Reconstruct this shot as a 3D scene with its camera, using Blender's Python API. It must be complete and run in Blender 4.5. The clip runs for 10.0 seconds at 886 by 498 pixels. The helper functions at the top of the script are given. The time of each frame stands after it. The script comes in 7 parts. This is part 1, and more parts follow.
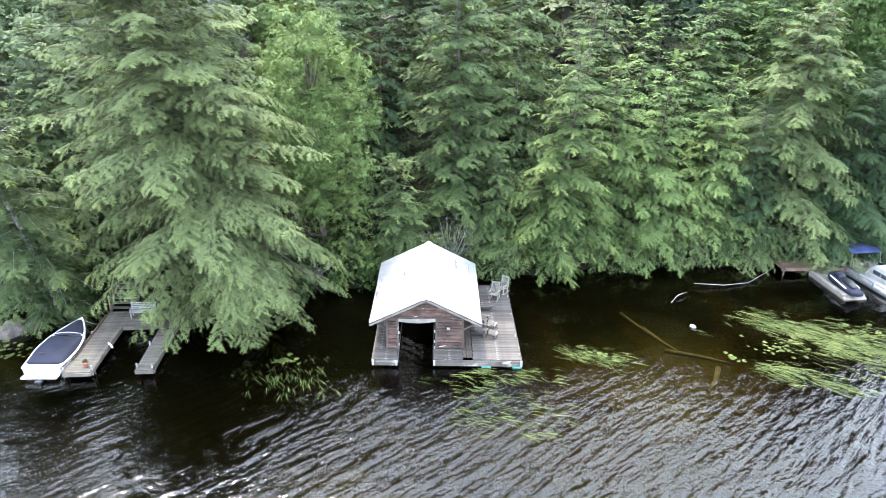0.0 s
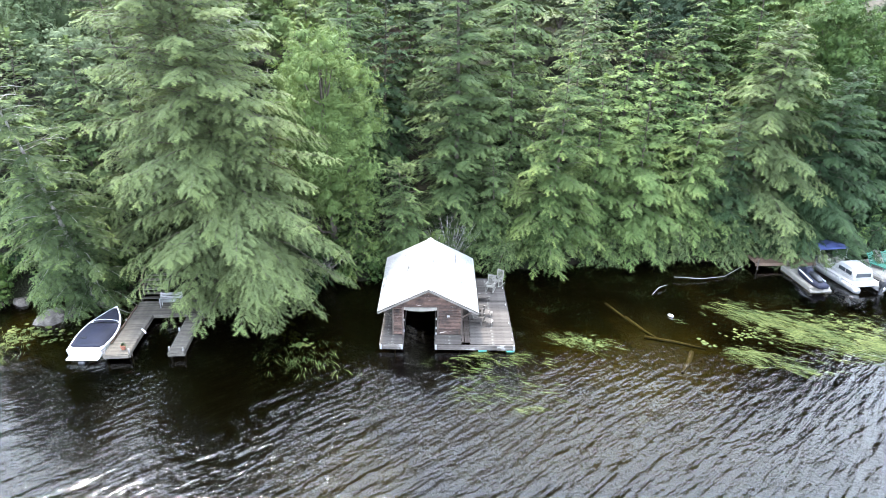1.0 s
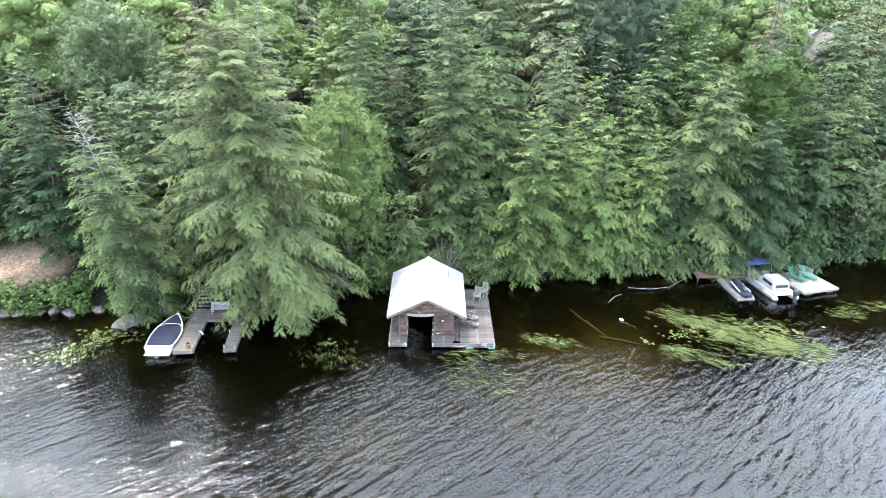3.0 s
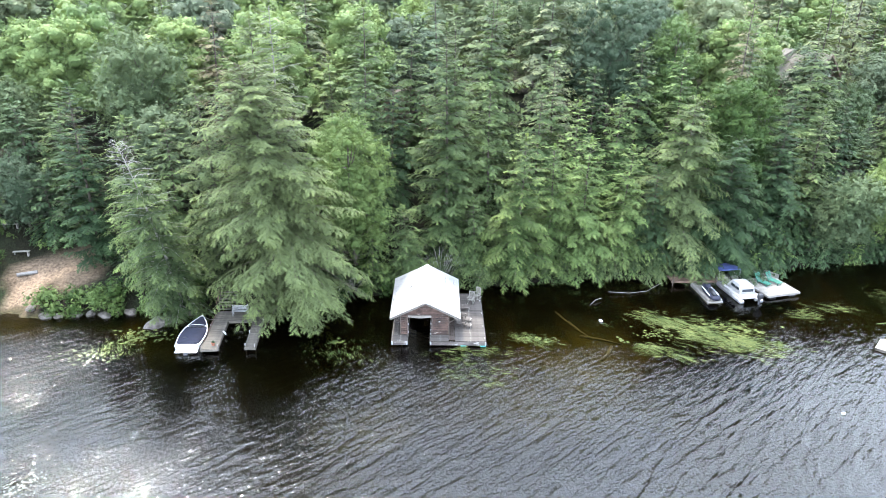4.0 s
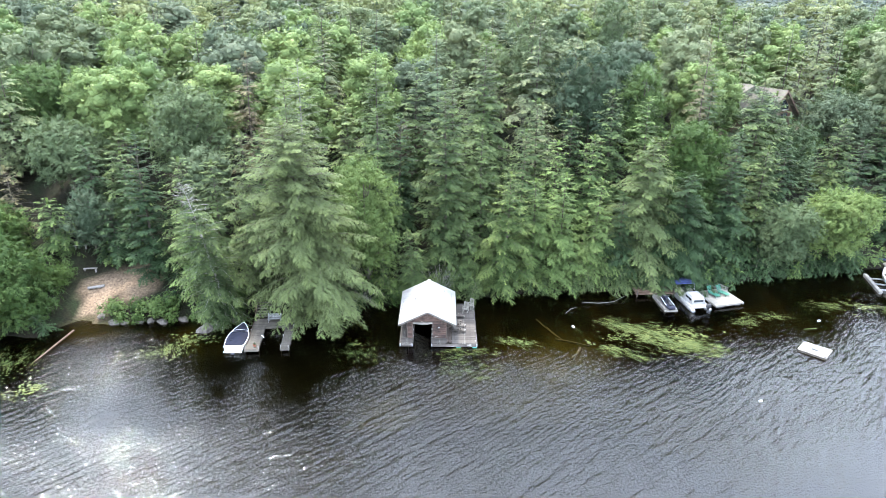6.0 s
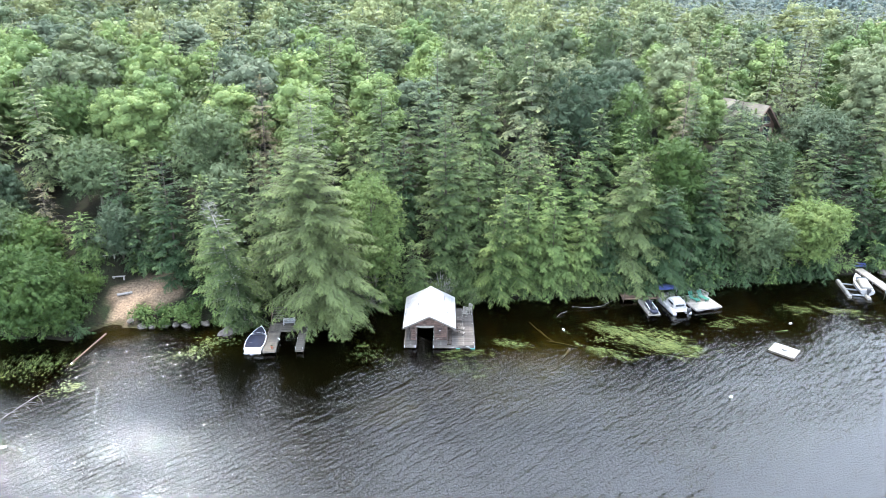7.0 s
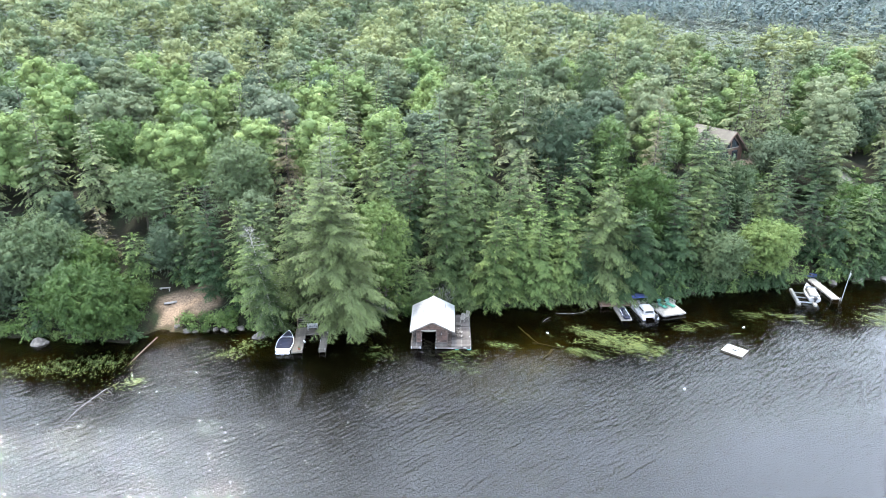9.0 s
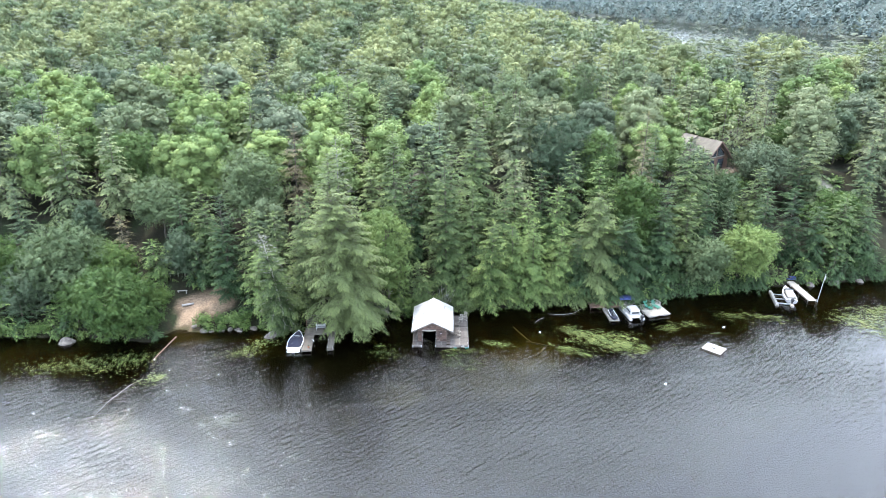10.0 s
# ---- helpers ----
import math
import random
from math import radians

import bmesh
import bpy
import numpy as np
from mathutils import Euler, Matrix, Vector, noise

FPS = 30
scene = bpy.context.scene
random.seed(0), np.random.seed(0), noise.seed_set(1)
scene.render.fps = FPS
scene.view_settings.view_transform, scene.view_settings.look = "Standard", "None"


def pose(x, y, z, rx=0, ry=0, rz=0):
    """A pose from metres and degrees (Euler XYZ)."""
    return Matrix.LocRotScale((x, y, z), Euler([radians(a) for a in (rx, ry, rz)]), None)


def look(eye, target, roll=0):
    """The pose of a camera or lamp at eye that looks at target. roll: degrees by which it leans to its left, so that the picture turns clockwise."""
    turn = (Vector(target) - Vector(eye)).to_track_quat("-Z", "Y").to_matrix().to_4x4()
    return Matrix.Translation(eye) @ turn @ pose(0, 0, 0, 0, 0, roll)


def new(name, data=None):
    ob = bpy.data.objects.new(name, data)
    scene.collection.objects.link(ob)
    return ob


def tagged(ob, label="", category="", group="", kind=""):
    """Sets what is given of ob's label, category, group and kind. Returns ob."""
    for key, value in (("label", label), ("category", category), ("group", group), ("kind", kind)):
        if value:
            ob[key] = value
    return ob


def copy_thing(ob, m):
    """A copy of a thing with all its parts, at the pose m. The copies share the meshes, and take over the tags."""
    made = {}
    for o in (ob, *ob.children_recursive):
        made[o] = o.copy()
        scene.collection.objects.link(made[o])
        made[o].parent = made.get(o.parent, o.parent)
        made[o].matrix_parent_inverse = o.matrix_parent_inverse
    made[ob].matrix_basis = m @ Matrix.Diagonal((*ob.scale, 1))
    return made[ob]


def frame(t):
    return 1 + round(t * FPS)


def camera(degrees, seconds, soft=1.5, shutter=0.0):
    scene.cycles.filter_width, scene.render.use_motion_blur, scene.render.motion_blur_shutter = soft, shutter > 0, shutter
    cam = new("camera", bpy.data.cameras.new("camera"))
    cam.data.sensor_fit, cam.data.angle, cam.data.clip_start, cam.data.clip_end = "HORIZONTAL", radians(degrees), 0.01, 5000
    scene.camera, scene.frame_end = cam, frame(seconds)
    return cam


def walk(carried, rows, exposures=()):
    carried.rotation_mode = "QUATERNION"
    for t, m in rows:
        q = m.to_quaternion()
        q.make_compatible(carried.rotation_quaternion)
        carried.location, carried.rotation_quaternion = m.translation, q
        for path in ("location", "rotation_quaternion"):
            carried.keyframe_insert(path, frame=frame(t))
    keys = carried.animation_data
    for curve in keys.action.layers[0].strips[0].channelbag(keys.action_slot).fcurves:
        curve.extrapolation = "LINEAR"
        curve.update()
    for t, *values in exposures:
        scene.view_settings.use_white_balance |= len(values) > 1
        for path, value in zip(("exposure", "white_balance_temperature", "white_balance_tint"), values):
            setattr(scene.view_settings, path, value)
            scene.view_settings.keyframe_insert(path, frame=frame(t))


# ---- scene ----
cam = camera(67.0, 10.0, soft=0.6)
PATH = [
    (0, (-0.545, -31.901, 20.399), (-0.531, -30.054, 19.63), 0.8),
    (0.5, (-0.61, -33.647, 21.121), (-0.595, -31.806, 20.34), 0.9),
    (1, (-0.64, -35.783, 21.899), (-0.625, -33.939, 21.123), 0.9),
    (1.5, (-0.407, -38.078, 22.92), (-0.399, -36.232, 22.149), 0.7),
    (2, (-0.658, -40.555, 23.974), (-0.638, -38.705, 23.214), 0.9),
    (2.5, (-0.715, -42.955, 25.823), (-0.689, -41.111, 25.048), 1.0),
    (4, (-0.258, -51.343, 30.478), (-0.239, -49.494, 29.714), 0.8),
    (4.5, (-0.087, -54.2, 32.125), (-0.073, -52.351, 31.363), 0.8),
    (5, (0.225, -57.136, 33.627), (0.23, -55.283, 32.872), 0.6),
    (5.5, (0.138, -59.978, 35.19), (0.146, -58.124, 34.438), 0.7),
    (7, (0.419, -68.799, 40.369), (0.417, -66.944, 39.622), 0.4),
    (7.5, (0.357, -71.748, 42.043), (0.355, -69.892, 41.298), 0.4),
    (8, (0.473, -74.854, 43.718), (0.468, -72.997, 42.976), 0.3),
    (8.5, (0.539, -77.967, 45.322), (0.532, -76.108, 44.585), 0.3),
    (9, (0.919, -81.115, 47.18), (0.904, -79.256, 46.442), 0.1),
    (9.5, (1.06, -84.179, 48.981), (1.044, -82.32, 48.244), 0.1),
    (10, (1.271, -87.265, 50.441), (1.252, -85.406, 49.704), 0.0),
]
walk(cam, [(t, look(eye, target, roll)) for t, eye, target, roll in PATH], [(0.0, 3.7), (5.0, 3.5), (10.0, 3.35)])

# ---- light ----
SUN_DIR = Vector((-0.14, 0.31, 0.94)).normalized()
world = bpy.data.worlds.new("world")
scene.world = world
world.use_nodes = True
wn, wl = world.node_tree.nodes, world.node_tree.links
sky = wn.new("ShaderNodeTexSky")
sky.sky_type, sky.sun_disc = "NISHITA", False
sky.sun_elevation = math.asin(SUN_DIR.z)
sky.sun_rotation = math.atan2(SUN_DIR.x, SUN_DIR.y)
sky.air_density, sky.dust_density, sky.ozone_density = 1.0, 3.0, 1.0
# a thin even veil of cloud over the whole sky
veil = wn.new("ShaderNodeMix")
veil.data_type = "RGBA"
veil.inputs[0].default_value = 0.86
veil.inputs[7].default_value = (5.55, 6.4, 7.8, 1)
wl.new(sky.outputs[0], veil.inputs[6])
wl.new(veil.outputs[2], wn["Background"].inputs[0])
wn["Background"].inputs[1].default_value = 0.136
sun = new("sun", bpy.data.lights.new("sun", "SUN"))
sun.data.energy, sun.data.angle, sun.data.color = 1.35, radians(4), (1.0, 0.95, 0.87)
sun.matrix_world = look(SUN_DIR * 200, (0, 0, 0))

# ---- materials ----
def material(name, base=(0.5, 0.5, 0.5), rough=0.7, metal=0.0, spec=0.4):
    m = bpy.data.materials.new(name)
    m.use_nodes = True
    b = m.node_tree.nodes["Principled BSDF"]
    b.inputs["Base Color"].default_value = (*base, 1)
    b.inputs["Roughness"].default_value = rough
    b.inputs["Metallic"].default_value = metal
    b.inputs["Specular IOR Level"].default_value = spec
    return m, m.node_tree.nodes, m.node_tree.links, b


def ramp(nodes, stops):
    r = nodes.new("ShaderNodeValToRGB")
    while len(r.color_ramp.elements) < len(stops):
        r.color_ramp.elements.new(0.5)
    for e, (p, c) in zip(r.color_ramp.elements, stops):
        e.position, e.color = p, (*c, 1)
    return r


def texture(nodes, links, scale, detail=4, rough=0.55, stretch=(1, 1, 1), turn=0.0, coord="Object"):
    """Noise; with a turn, stretched along that direction."""
    tc, mp, n = nodes.new("ShaderNodeTexCoord"), nodes.new("ShaderNodeMapping"), nodes.new("ShaderNodeTexNoise")
    mp.vector_type = "TEXTURE"
    mp.inputs["Scale"].default_value = tuple(1 / v for v in stretch)
    mp.inputs["Rotation"].default_value = (0, 0, turn)
    n.inputs["Scale"].default_value, n.inputs["Detail"].default_value, n.inputs["Roughness"].default_value = scale, detail, rough
    links.new(tc.outputs[coord], mp.inputs[0])
    links.new(mp.outputs[0], n.inputs[0])
    return n


def mixed(nodes, links, fac, a, b, mode="MIX"):
    m = nodes.new("ShaderNodeMix")
    m.data_type, m.blend_type = "RGBA", mode
    for socket, value in ((m.inputs[0], fac), (m.inputs[6], a), (m.inputs[7], b)):
        if isinstance(value, bpy.types.NodeSocket):
            links.new(value, socket)
        elif isinstance(value, (int, float)):
            socket.default_value = value
        else:
            socket.default_value = (*value, 1)
    return m.outputs[2]


def surface(name, dark, light, rough=0.75, scale=3.0, fine=40.0, bump=0.3, depth=0.01, metal=0.0, stretch=(1, 1, 1), per_piece=0.0, spec=0.35, flakes=None):
    """A weathered surface: large stains, fine grain, relief, and a little difference from piece to piece.
    flakes: (colour, noise scale, stretch, level) of worn or bleached patches."""
    m, n, l, b = material(name, dark, rough, metal, spec)
    big, small = texture(n, l, scale, 5), texture(n, l, fine, 4, stretch=stretch)
    r1 = ramp(n, [(0.3, dark), (0.7, light)])
    l.new(big.outputs[0], r1.inputs[0])
    r2 = ramp(n, [(0.3, (0.62, 0.62, 0.62)), (0.7, (1.15, 1.15, 1.15))])
    l.new(small.outputs[0], r2.inputs[0])
    col = mixed(n, l, 0.8, r1.outputs[0], r2.outputs[0], "MULTIPLY")
    if per_piece:
        info = n.new("ShaderNodeObjectInfo")
        r3 = ramp(n, [(0, (1 - per_piece,) * 3), (1, (1 + per_piece,) * 3)])
        l.new(info.outputs["Random"], r3.inputs[0])
        col = mixed(n, l, 1.0, col, r3.outputs[0], "MULTIPLY")
    if flakes:
        worn = texture(n, l, flakes[1], 5, 0.65, flakes[2])
        edge = ramp(n, [(flakes[3], (0, 0, 0)), (flakes[3] + 0.06, (1, 1, 1))])
        l.new(worn.outputs[0], edge.inputs[0])
        col = mixed(n, l, edge.outputs[0], col, flakes[0])
    l.new(col, b.inputs["Base Color"])
    bp = n.new("ShaderNodeBump")
    bp.inputs["Strength"].default_value, bp.inputs["Distance"].default_value = bump, depth
    l.new(small.outputs[0], bp.inputs["Height"])
    l.new(bp.outputs[0], b.inputs["Normal"])
    return m


def foliage(name, deep, mid, tip, glow=0.35, vary=0.36, grain=0.13, gaps=0.46, tone=1.0, cool=1.02, per_tree=False, warm=1.0, patch=0.55, speck=0.9):
    """Leaves: each spray has its own tone, each tree a little of its own, and light passes through.
    grain is the size of the leaf tufts in metres; between them the spray is open."""
    deep, mid, tip = ((c[0] * tone * warm, c[1] * tone, c[2] * tone * cool) for c in (deep, mid, tip))
    m, n, l, b = material(name, mid, 0.7, 0, 0.12)
    geo, info = n.new("ShaderNodeNewGeometry"), n.new("ShaderNodeObjectInfo")
    r = ramp(n, [(0.0, deep), (0.5, mid), (1.0, tip)])
    big = texture(n, l, 0.45, 3)
    add = n.new("ShaderNodeMath")
    add.operation = "MULTIPLY_ADD"
    l.new(big.outputs[0], add.inputs[0])
    add.inputs[1].default_value = 0.9
    sub = n.new("ShaderNodeMath")
    sub.operation = "MULTIPLY_ADD"
    l.new(geo.outputs["Random Per Island"], sub.inputs[0])
    sub.inputs[1].default_value, sub.inputs[2].default_value = patch, -0.4 * patch
    l.new(sub.outputs[0], add.inputs[2])
    tuft = texture(n, l, 1 / grain, 2, 0.6)
    spread = n.new("ShaderNodeMath")
    spread.operation = "MULTIPLY_ADD"
    l.new(tuft.outputs[0], spread.inputs[0])
    spread.inputs[1].default_value = speck
    shift = n.new("ShaderNodeMath")
    shift.operation = "ADD"
    l.new(add.outputs[0], shift.inputs[0])
    shift.inputs[1].default_value = -0.5 * speck
    l.new(shift.outputs[0], spread.inputs[2])
    l.new(spread.outputs[0], r.inputs[0])
    r2 = ramp(n, [(0.0, (1 - vary, 1 - vary * 0.8, 1 - vary)), (1.0, (1 + vary, 1 + vary * 0.7, 1 + vary * 0.4))])
    if per_tree:
        own = n.new("ShaderNodeAttribute")
        own.attribute_name = "own"
        r2.color_ramp.elements[0].color = (0.6, 0.7, 0.68, 1)
        r2.color_ramp.elements[1].color = (1.4, 1.3, 1.05, 1)
        l.new(own.outputs["Fac"], r2.inputs[0])
    else:
        l.new(info.outputs["Random"], r2.inputs[0])
    col = mixed(n, l, 1.0, r.outputs[0], r2.outputs[0], "MULTIPLY")
    # pale new growth, pushed brighter to paint light tips against dark boughs
    fresh = n.new("ShaderNodeAttribute")
    fresh.attribute_name = "fresh"
    new_lit_part = n.new("ShaderNodeMath")
    new_lit_part.operation = "MULTIPLY"
    new_lit_part.inputs[1].default_value = 0.62
    l.new(fresh.outputs["Fac"], new_lit_part.inputs[0])
    col = mixed(n, l, new_lit_part.outputs[0], col, (tip[0] * 1.6, tip[1] * 1.6, tip[2] * 1.05))
    l.new(col, b.inputs["Base Color"])
    tr, mx = n.new("ShaderNodeBsdfTranslucent"), n.new("ShaderNodeMixShader")
    l.new(mixed(n, l, 1.0, col, (1.25, 1.2, 0.75), "MULTIPLY"), tr.inputs[0])
    mx.inputs[0].default_value = glow * 0.45
    l.new(b.outputs[0], mx.inputs[1])
    l.new(tr.outputs[0], mx.inputs[2])
    if gaps:
        is_leaf, clear, cut = n.new("ShaderNodeMath"), n.new("ShaderNodeBsdfTransparent"), n.new("ShaderNodeMixShader")
        is_leaf.operation = "GREATER_THAN"
        is_leaf.inputs[1].default_value = gaps
        l.new(tuft.outputs[0], is_leaf.inputs[0])
        l.new(is_leaf.outputs[0], cut.inputs[0])
        l.new(clear.outputs[0], cut.inputs[1])
        l.new(mx.outputs[0], cut.inputs[2])
        l.new(cut.outputs[0], n["Material Output"].inputs[0])
    else:
        l.new(mx.outputs[0], n["Material Output"].inputs[0])
    return m


M_HEMLOCK = foliage("hemlock_needles", (0.026, 0.043, 0.021), (0.056, 0.086, 0.037), (0.113, 0.140, 0.070), grain=0.06, tone=0.582, cool=0.977, gaps=0.3, patch=0.45, warm=0.940, vary=0.46)
M_YOUNG = foliage("young_hemlock_needles", (0.026, 0.050, 0.021), (0.060, 0.100, 0.037), (0.129, 0.167, 0.075), grain=0.06, tone=0.624, cool=0.977, gaps=0.3, patch=0.45, warm=0.940, vary=0.46)
M_FRESH = foliage("fresh_hemlock_needles", (0.026, 0.050, 0.021), (0.060, 0.100, 0.037), (0.129, 0.167, 0.075), grain=0.06, tone=0.736, cool=0.977, gaps=0.3, patch=0.45, warm=1.053, vary=0.46)
M_DEEP = foliage("deep_hemlock_needles", (0.026, 0.043, 0.021), (0.056, 0.086, 0.037), (0.113, 0.140, 0.070), grain=0.06, tone=0.572, cool=0.977, gaps=0.3, patch=0.45, warm=0.884, vary=0.46)
M_PALE = foliage("pale_hemlock_needles", (0.032, 0.046, 0.024), (0.065, 0.086, 0.046), (0.12, 0.145, 0.074), grain=0.06, tone=0.656, cool=0.924, gaps=0.3, patch=0.45, warm=0.930, vary=0.46)
M_SPRUCE = foliage("spruce_needles", (0.016, 0.034, 0.018), (0.032, 0.058, 0.029), (0.062, 0.09, 0.046), 0.2, grain=0.06, tone=0.519, cool=0.972, gaps=0.3, patch=0.45, warm=0.874, vary=0.46)
M_DRY = foliage("browning_needles", (0.053, 0.040, 0.037), (0.091, 0.073, 0.060), (0.129, 0.113, 0.083), 0.2, grain=0.08, tone=0.76, cool=0.85, warm=0.92)
M_MAPLE = foliage("maple_leaves", (0.030, 0.057, 0.018), (0.064, 0.110, 0.032), (0.129, 0.186, 0.056), 0.4, grain=0.11, tone=0.417, cool=0.946, warm=0.892)
M_BRIGHT = foliage("bright_maple_leaves", (0.045, 0.072, 0.022), (0.088, 0.125, 0.036), (0.15, 0.185, 0.06), 0.4, grain=0.11, tone=0.647, cool=1.135, warm=0.892)
M_BIRCH = foliage("birch_leaves", (0.042, 0.060, 0.032), (0.076, 0.104, 0.056), (0.129, 0.153, 0.089), 0.38, grain=0.11, tone=0.557, cool=0.946, warm=0.892)
M_DARKLEAF = foliage("dark_oak_leaves", (0.022, 0.037, 0.024), (0.046, 0.063, 0.042), (0.076, 0.094, 0.065), 0.3, grain=0.11, tone=0.738, cool=0.946, warm=0.892)
# far crowns: aerial haze is mixed in as extra blue and paleness
M_FAR = foliage("hazed_far_leaves", (0.034, 0.053, 0.028), (0.068, 0.100, 0.046), (0.121, 0.153, 0.075), 0.35, grain=0.34, gaps=0.48, patch=0.16, speck=0.7, tone=0.953, cool=1.186, per_tree=True, warm=1.163)
M_FARCON = foliage("hazed_far_needles", (0.026, 0.040, 0.028), (0.049, 0.067, 0.044), (0.083, 0.100, 0.070), 0.25, grain=0.34, gaps=0.48, patch=0.16, speck=0.7, tone=0.935, cool=1.33, per_tree=True, warm=1.100)
# the same leaves in coarser tufts, paler and bluer for haze, for the wood farther up
W_HEMLOCK = foliage("wood_hemlock_needles", (0.026, 0.043, 0.021), (0.056, 0.086, 0.037), (0.113, 0.140, 0.070), grain=0.14, gaps=0, tone=0.774, cool=1.201, warm=1.071)
W_YOUNG = foliage("wood_light_needles", (0.026, 0.050, 0.021), (0.060, 0.100, 0.037), (0.129, 0.167, 0.075), grain=0.14, gaps=0, tone=0.734, cool=1.201, warm=1.071)
W_PALE = foliage("wood_pale_needles", (0.032, 0.046, 0.024), (0.065, 0.086, 0.046), (0.12, 0.142, 0.078), grain=0.14, gaps=0, tone=0.774, cool=1.201, warm=1.071)
W_SPRUCE = foliage("wood_spruce_needles", (0.016, 0.034, 0.018), (0.032, 0.058, 0.029), (0.062, 0.09, 0.046), 0.2, grain=0.14, gaps=0, tone=0.842, cool=1.201, warm=1.071)
W_MAPLE = foliage("wood_maple_leaves", (0.030, 0.057, 0.018), (0.064, 0.110, 0.032), (0.129, 0.186, 0.056), 0.4, grain=0.12, gaps=0.45, vary=0.26, patch=0.2, speck=0.7, tone=1.001, cool=1.286, warm=1.133)
W_BRIGHT = foliage("wood_bright_leaves", (0.045, 0.072, 0.022), (0.088, 0.125, 0.036), (0.15, 0.185, 0.06), 0.4, grain=0.12, gaps=0.45, vary=0.26, patch=0.2, speck=0.7, tone=0.353, cool=2.109, warm=0.891)
W_BIRCH = foliage("wood_birch_leaves", (0.042, 0.060, 0.032), (0.076, 0.104, 0.056), (0.129, 0.153, 0.089), 0.38, grain=0.12, gaps=0.45, vary=0.26, patch=0.2, speck=0.7, tone=0.779, cool=1.056, warm=1.033)
W_OAK = foliage("wood_oak_leaves", (0.022, 0.037, 0.024), (0.046, 0.063, 0.042), (0.076, 0.094, 0.065), 0.3, grain=0.12, gaps=0.45, vary=0.26, patch=0.2, speck=0.7, tone=1.001, cool=1.005, warm=0.996)
M_WEED = foliage("water_weed", (0.010, 0.018, 0.005), (0.034, 0.05, 0.013), (0.115, 0.125, 0.042), 0.15, 0.1, gaps=0)
M_LILY = foliage("lily_leaves", (0.018, 0.028, 0.007), (0.038, 0.05, 0.013), (0.085, 0.092, 0.028), 0.15, 0.1, gaps=0)
M_BARK = surface("bark", (0.025, 0.02, 0.016), (0.075, 0.06, 0.05), 0.9, 1.5, 9, 0.8, 0.03, stretch=(1, 1, 0.25))
M_DEADWOOD = surface("dead_wood", (0.09, 0.085, 0.08), (0.22, 0.21, 0.2), 0.85, 2, 14, 0.4, 0.01)
M_GREYWOOD = surface("weathered_grey_planks", (0.018, 0.015, 0.013), (0.078, 0.069, 0.062), 0.9, 0.8, 26, 0.5, 0.008, stretch=(0.08, 1, 1), per_piece=0.28, flakes=((0.17, 0.163, 0.155), 1.6, (0.6, 2, 1), 0.6))
M_DOCKWOOD = surface("dock_planks", (0.038, 0.034, 0.028), (0.095, 0.085, 0.072), 0.9, 1.3, 30, 0.4, 0.006, stretch=(0.06, 1, 1), per_piece=0.2)
M_LOG = surface("brown_slab_siding", (0.012, 0.0075, 0.006), (0.075, 0.044, 0.034), 0.8, 2.2, 16, 0.8, 0.02, stretch=(0.12, 1, 1), per_piece=0.4, flakes=((0.2, 0.175, 0.16), 4.0, (0.35, 1, 1.6), 0.63))
M_SNAG = surface("wet_grey_branches", (0.035, 0.031, 0.028), (0.1, 0.092, 0.085), 0.85, 2, 14, 0.4, 0.01)
M_DARKWOOD = surface("dark_inner_boards", (0.03, 0.025, 0.022), (0.07, 0.06, 0.05), 0.9, 2, 20, 0.3)
M_OLDTIMBER = surface("old_dark_timber", (0.022, 0.016, 0.013), (0.06, 0.046, 0.038), 0.85, 2, 20, 0.5, 0.008, per_piece=0.2, flakes=((0.16, 0.145, 0.13), 5.0, (1, 1, 0.4), 0.64))
M_BROWNWOOD = surface("brown_timber", (0.05, 0.032, 0.022), (0.11, 0.07, 0.05), 0.75, 2, 20, 0.3, per_piece=0.15)
M_ROOF = surface("galvanised_white_roof", (0.4, 0.405, 0.41), (0.52, 0.525, 0.53), 0.42, 0.7, 22, 0.08, 0.003, metal=0.35, stretch=(1, 0.2, 1), spec=0.5, flakes=((0.13, 0.13, 0.135), 0.9, (2.6, 0.35, 1), 0.61))
M_ROOFEDGE = surface("dull_roof_edge", (0.06, 0.055, 0.05), (0.13, 0.12, 0.11), 0.6, 1.5, 20, 0.2, 0.004)
M_WHITE = surface("white_gelcoat", (0.5, 0.51, 0.52), (0.65, 0.65, 0.65), 0.25, 1.2, 30, 0.03, 0.002, spec=0.5)
# white taken darker for tree shade on the boats; dull paint elsewhere
M_SHADED_OLDWHITE = surface("dull_shaded_white_paint", (0.15, 0.152, 0.155), (0.25, 0.25, 0.248), 0.4, 1.2, 30, 0.03, 0.002, spec=0.4)
M_NAVY = surface("navy_canvas", (0.004, 0.005, 0.013), (0.009, 0.011, 0.026), 0.8, 1.5, 60, 0.25, 0.006)
M_BLUE = surface("blue_canvas", (0.012, 0.02, 0.075), (0.025, 0.04, 0.12), 0.8, 1.5, 50, 0.2, 0.004)
M_DARK = surface("dark_plastic", (0.012, 0.013, 0.016), (0.035, 0.036, 0.04), 0.45, 2, 40, 0.1, 0.003)
M_GREENCHAIR = surface("green_plastic", (0.014, 0.085, 0.062), (0.03, 0.13, 0.095), 0.5, 2, 40, 0.08, 0.002)
M_CREAM = surface("cream_vinyl", (0.1, 0.095, 0.083), (0.18, 0.17, 0.152), 0.6, 2, 40, 0.1, 0.003)
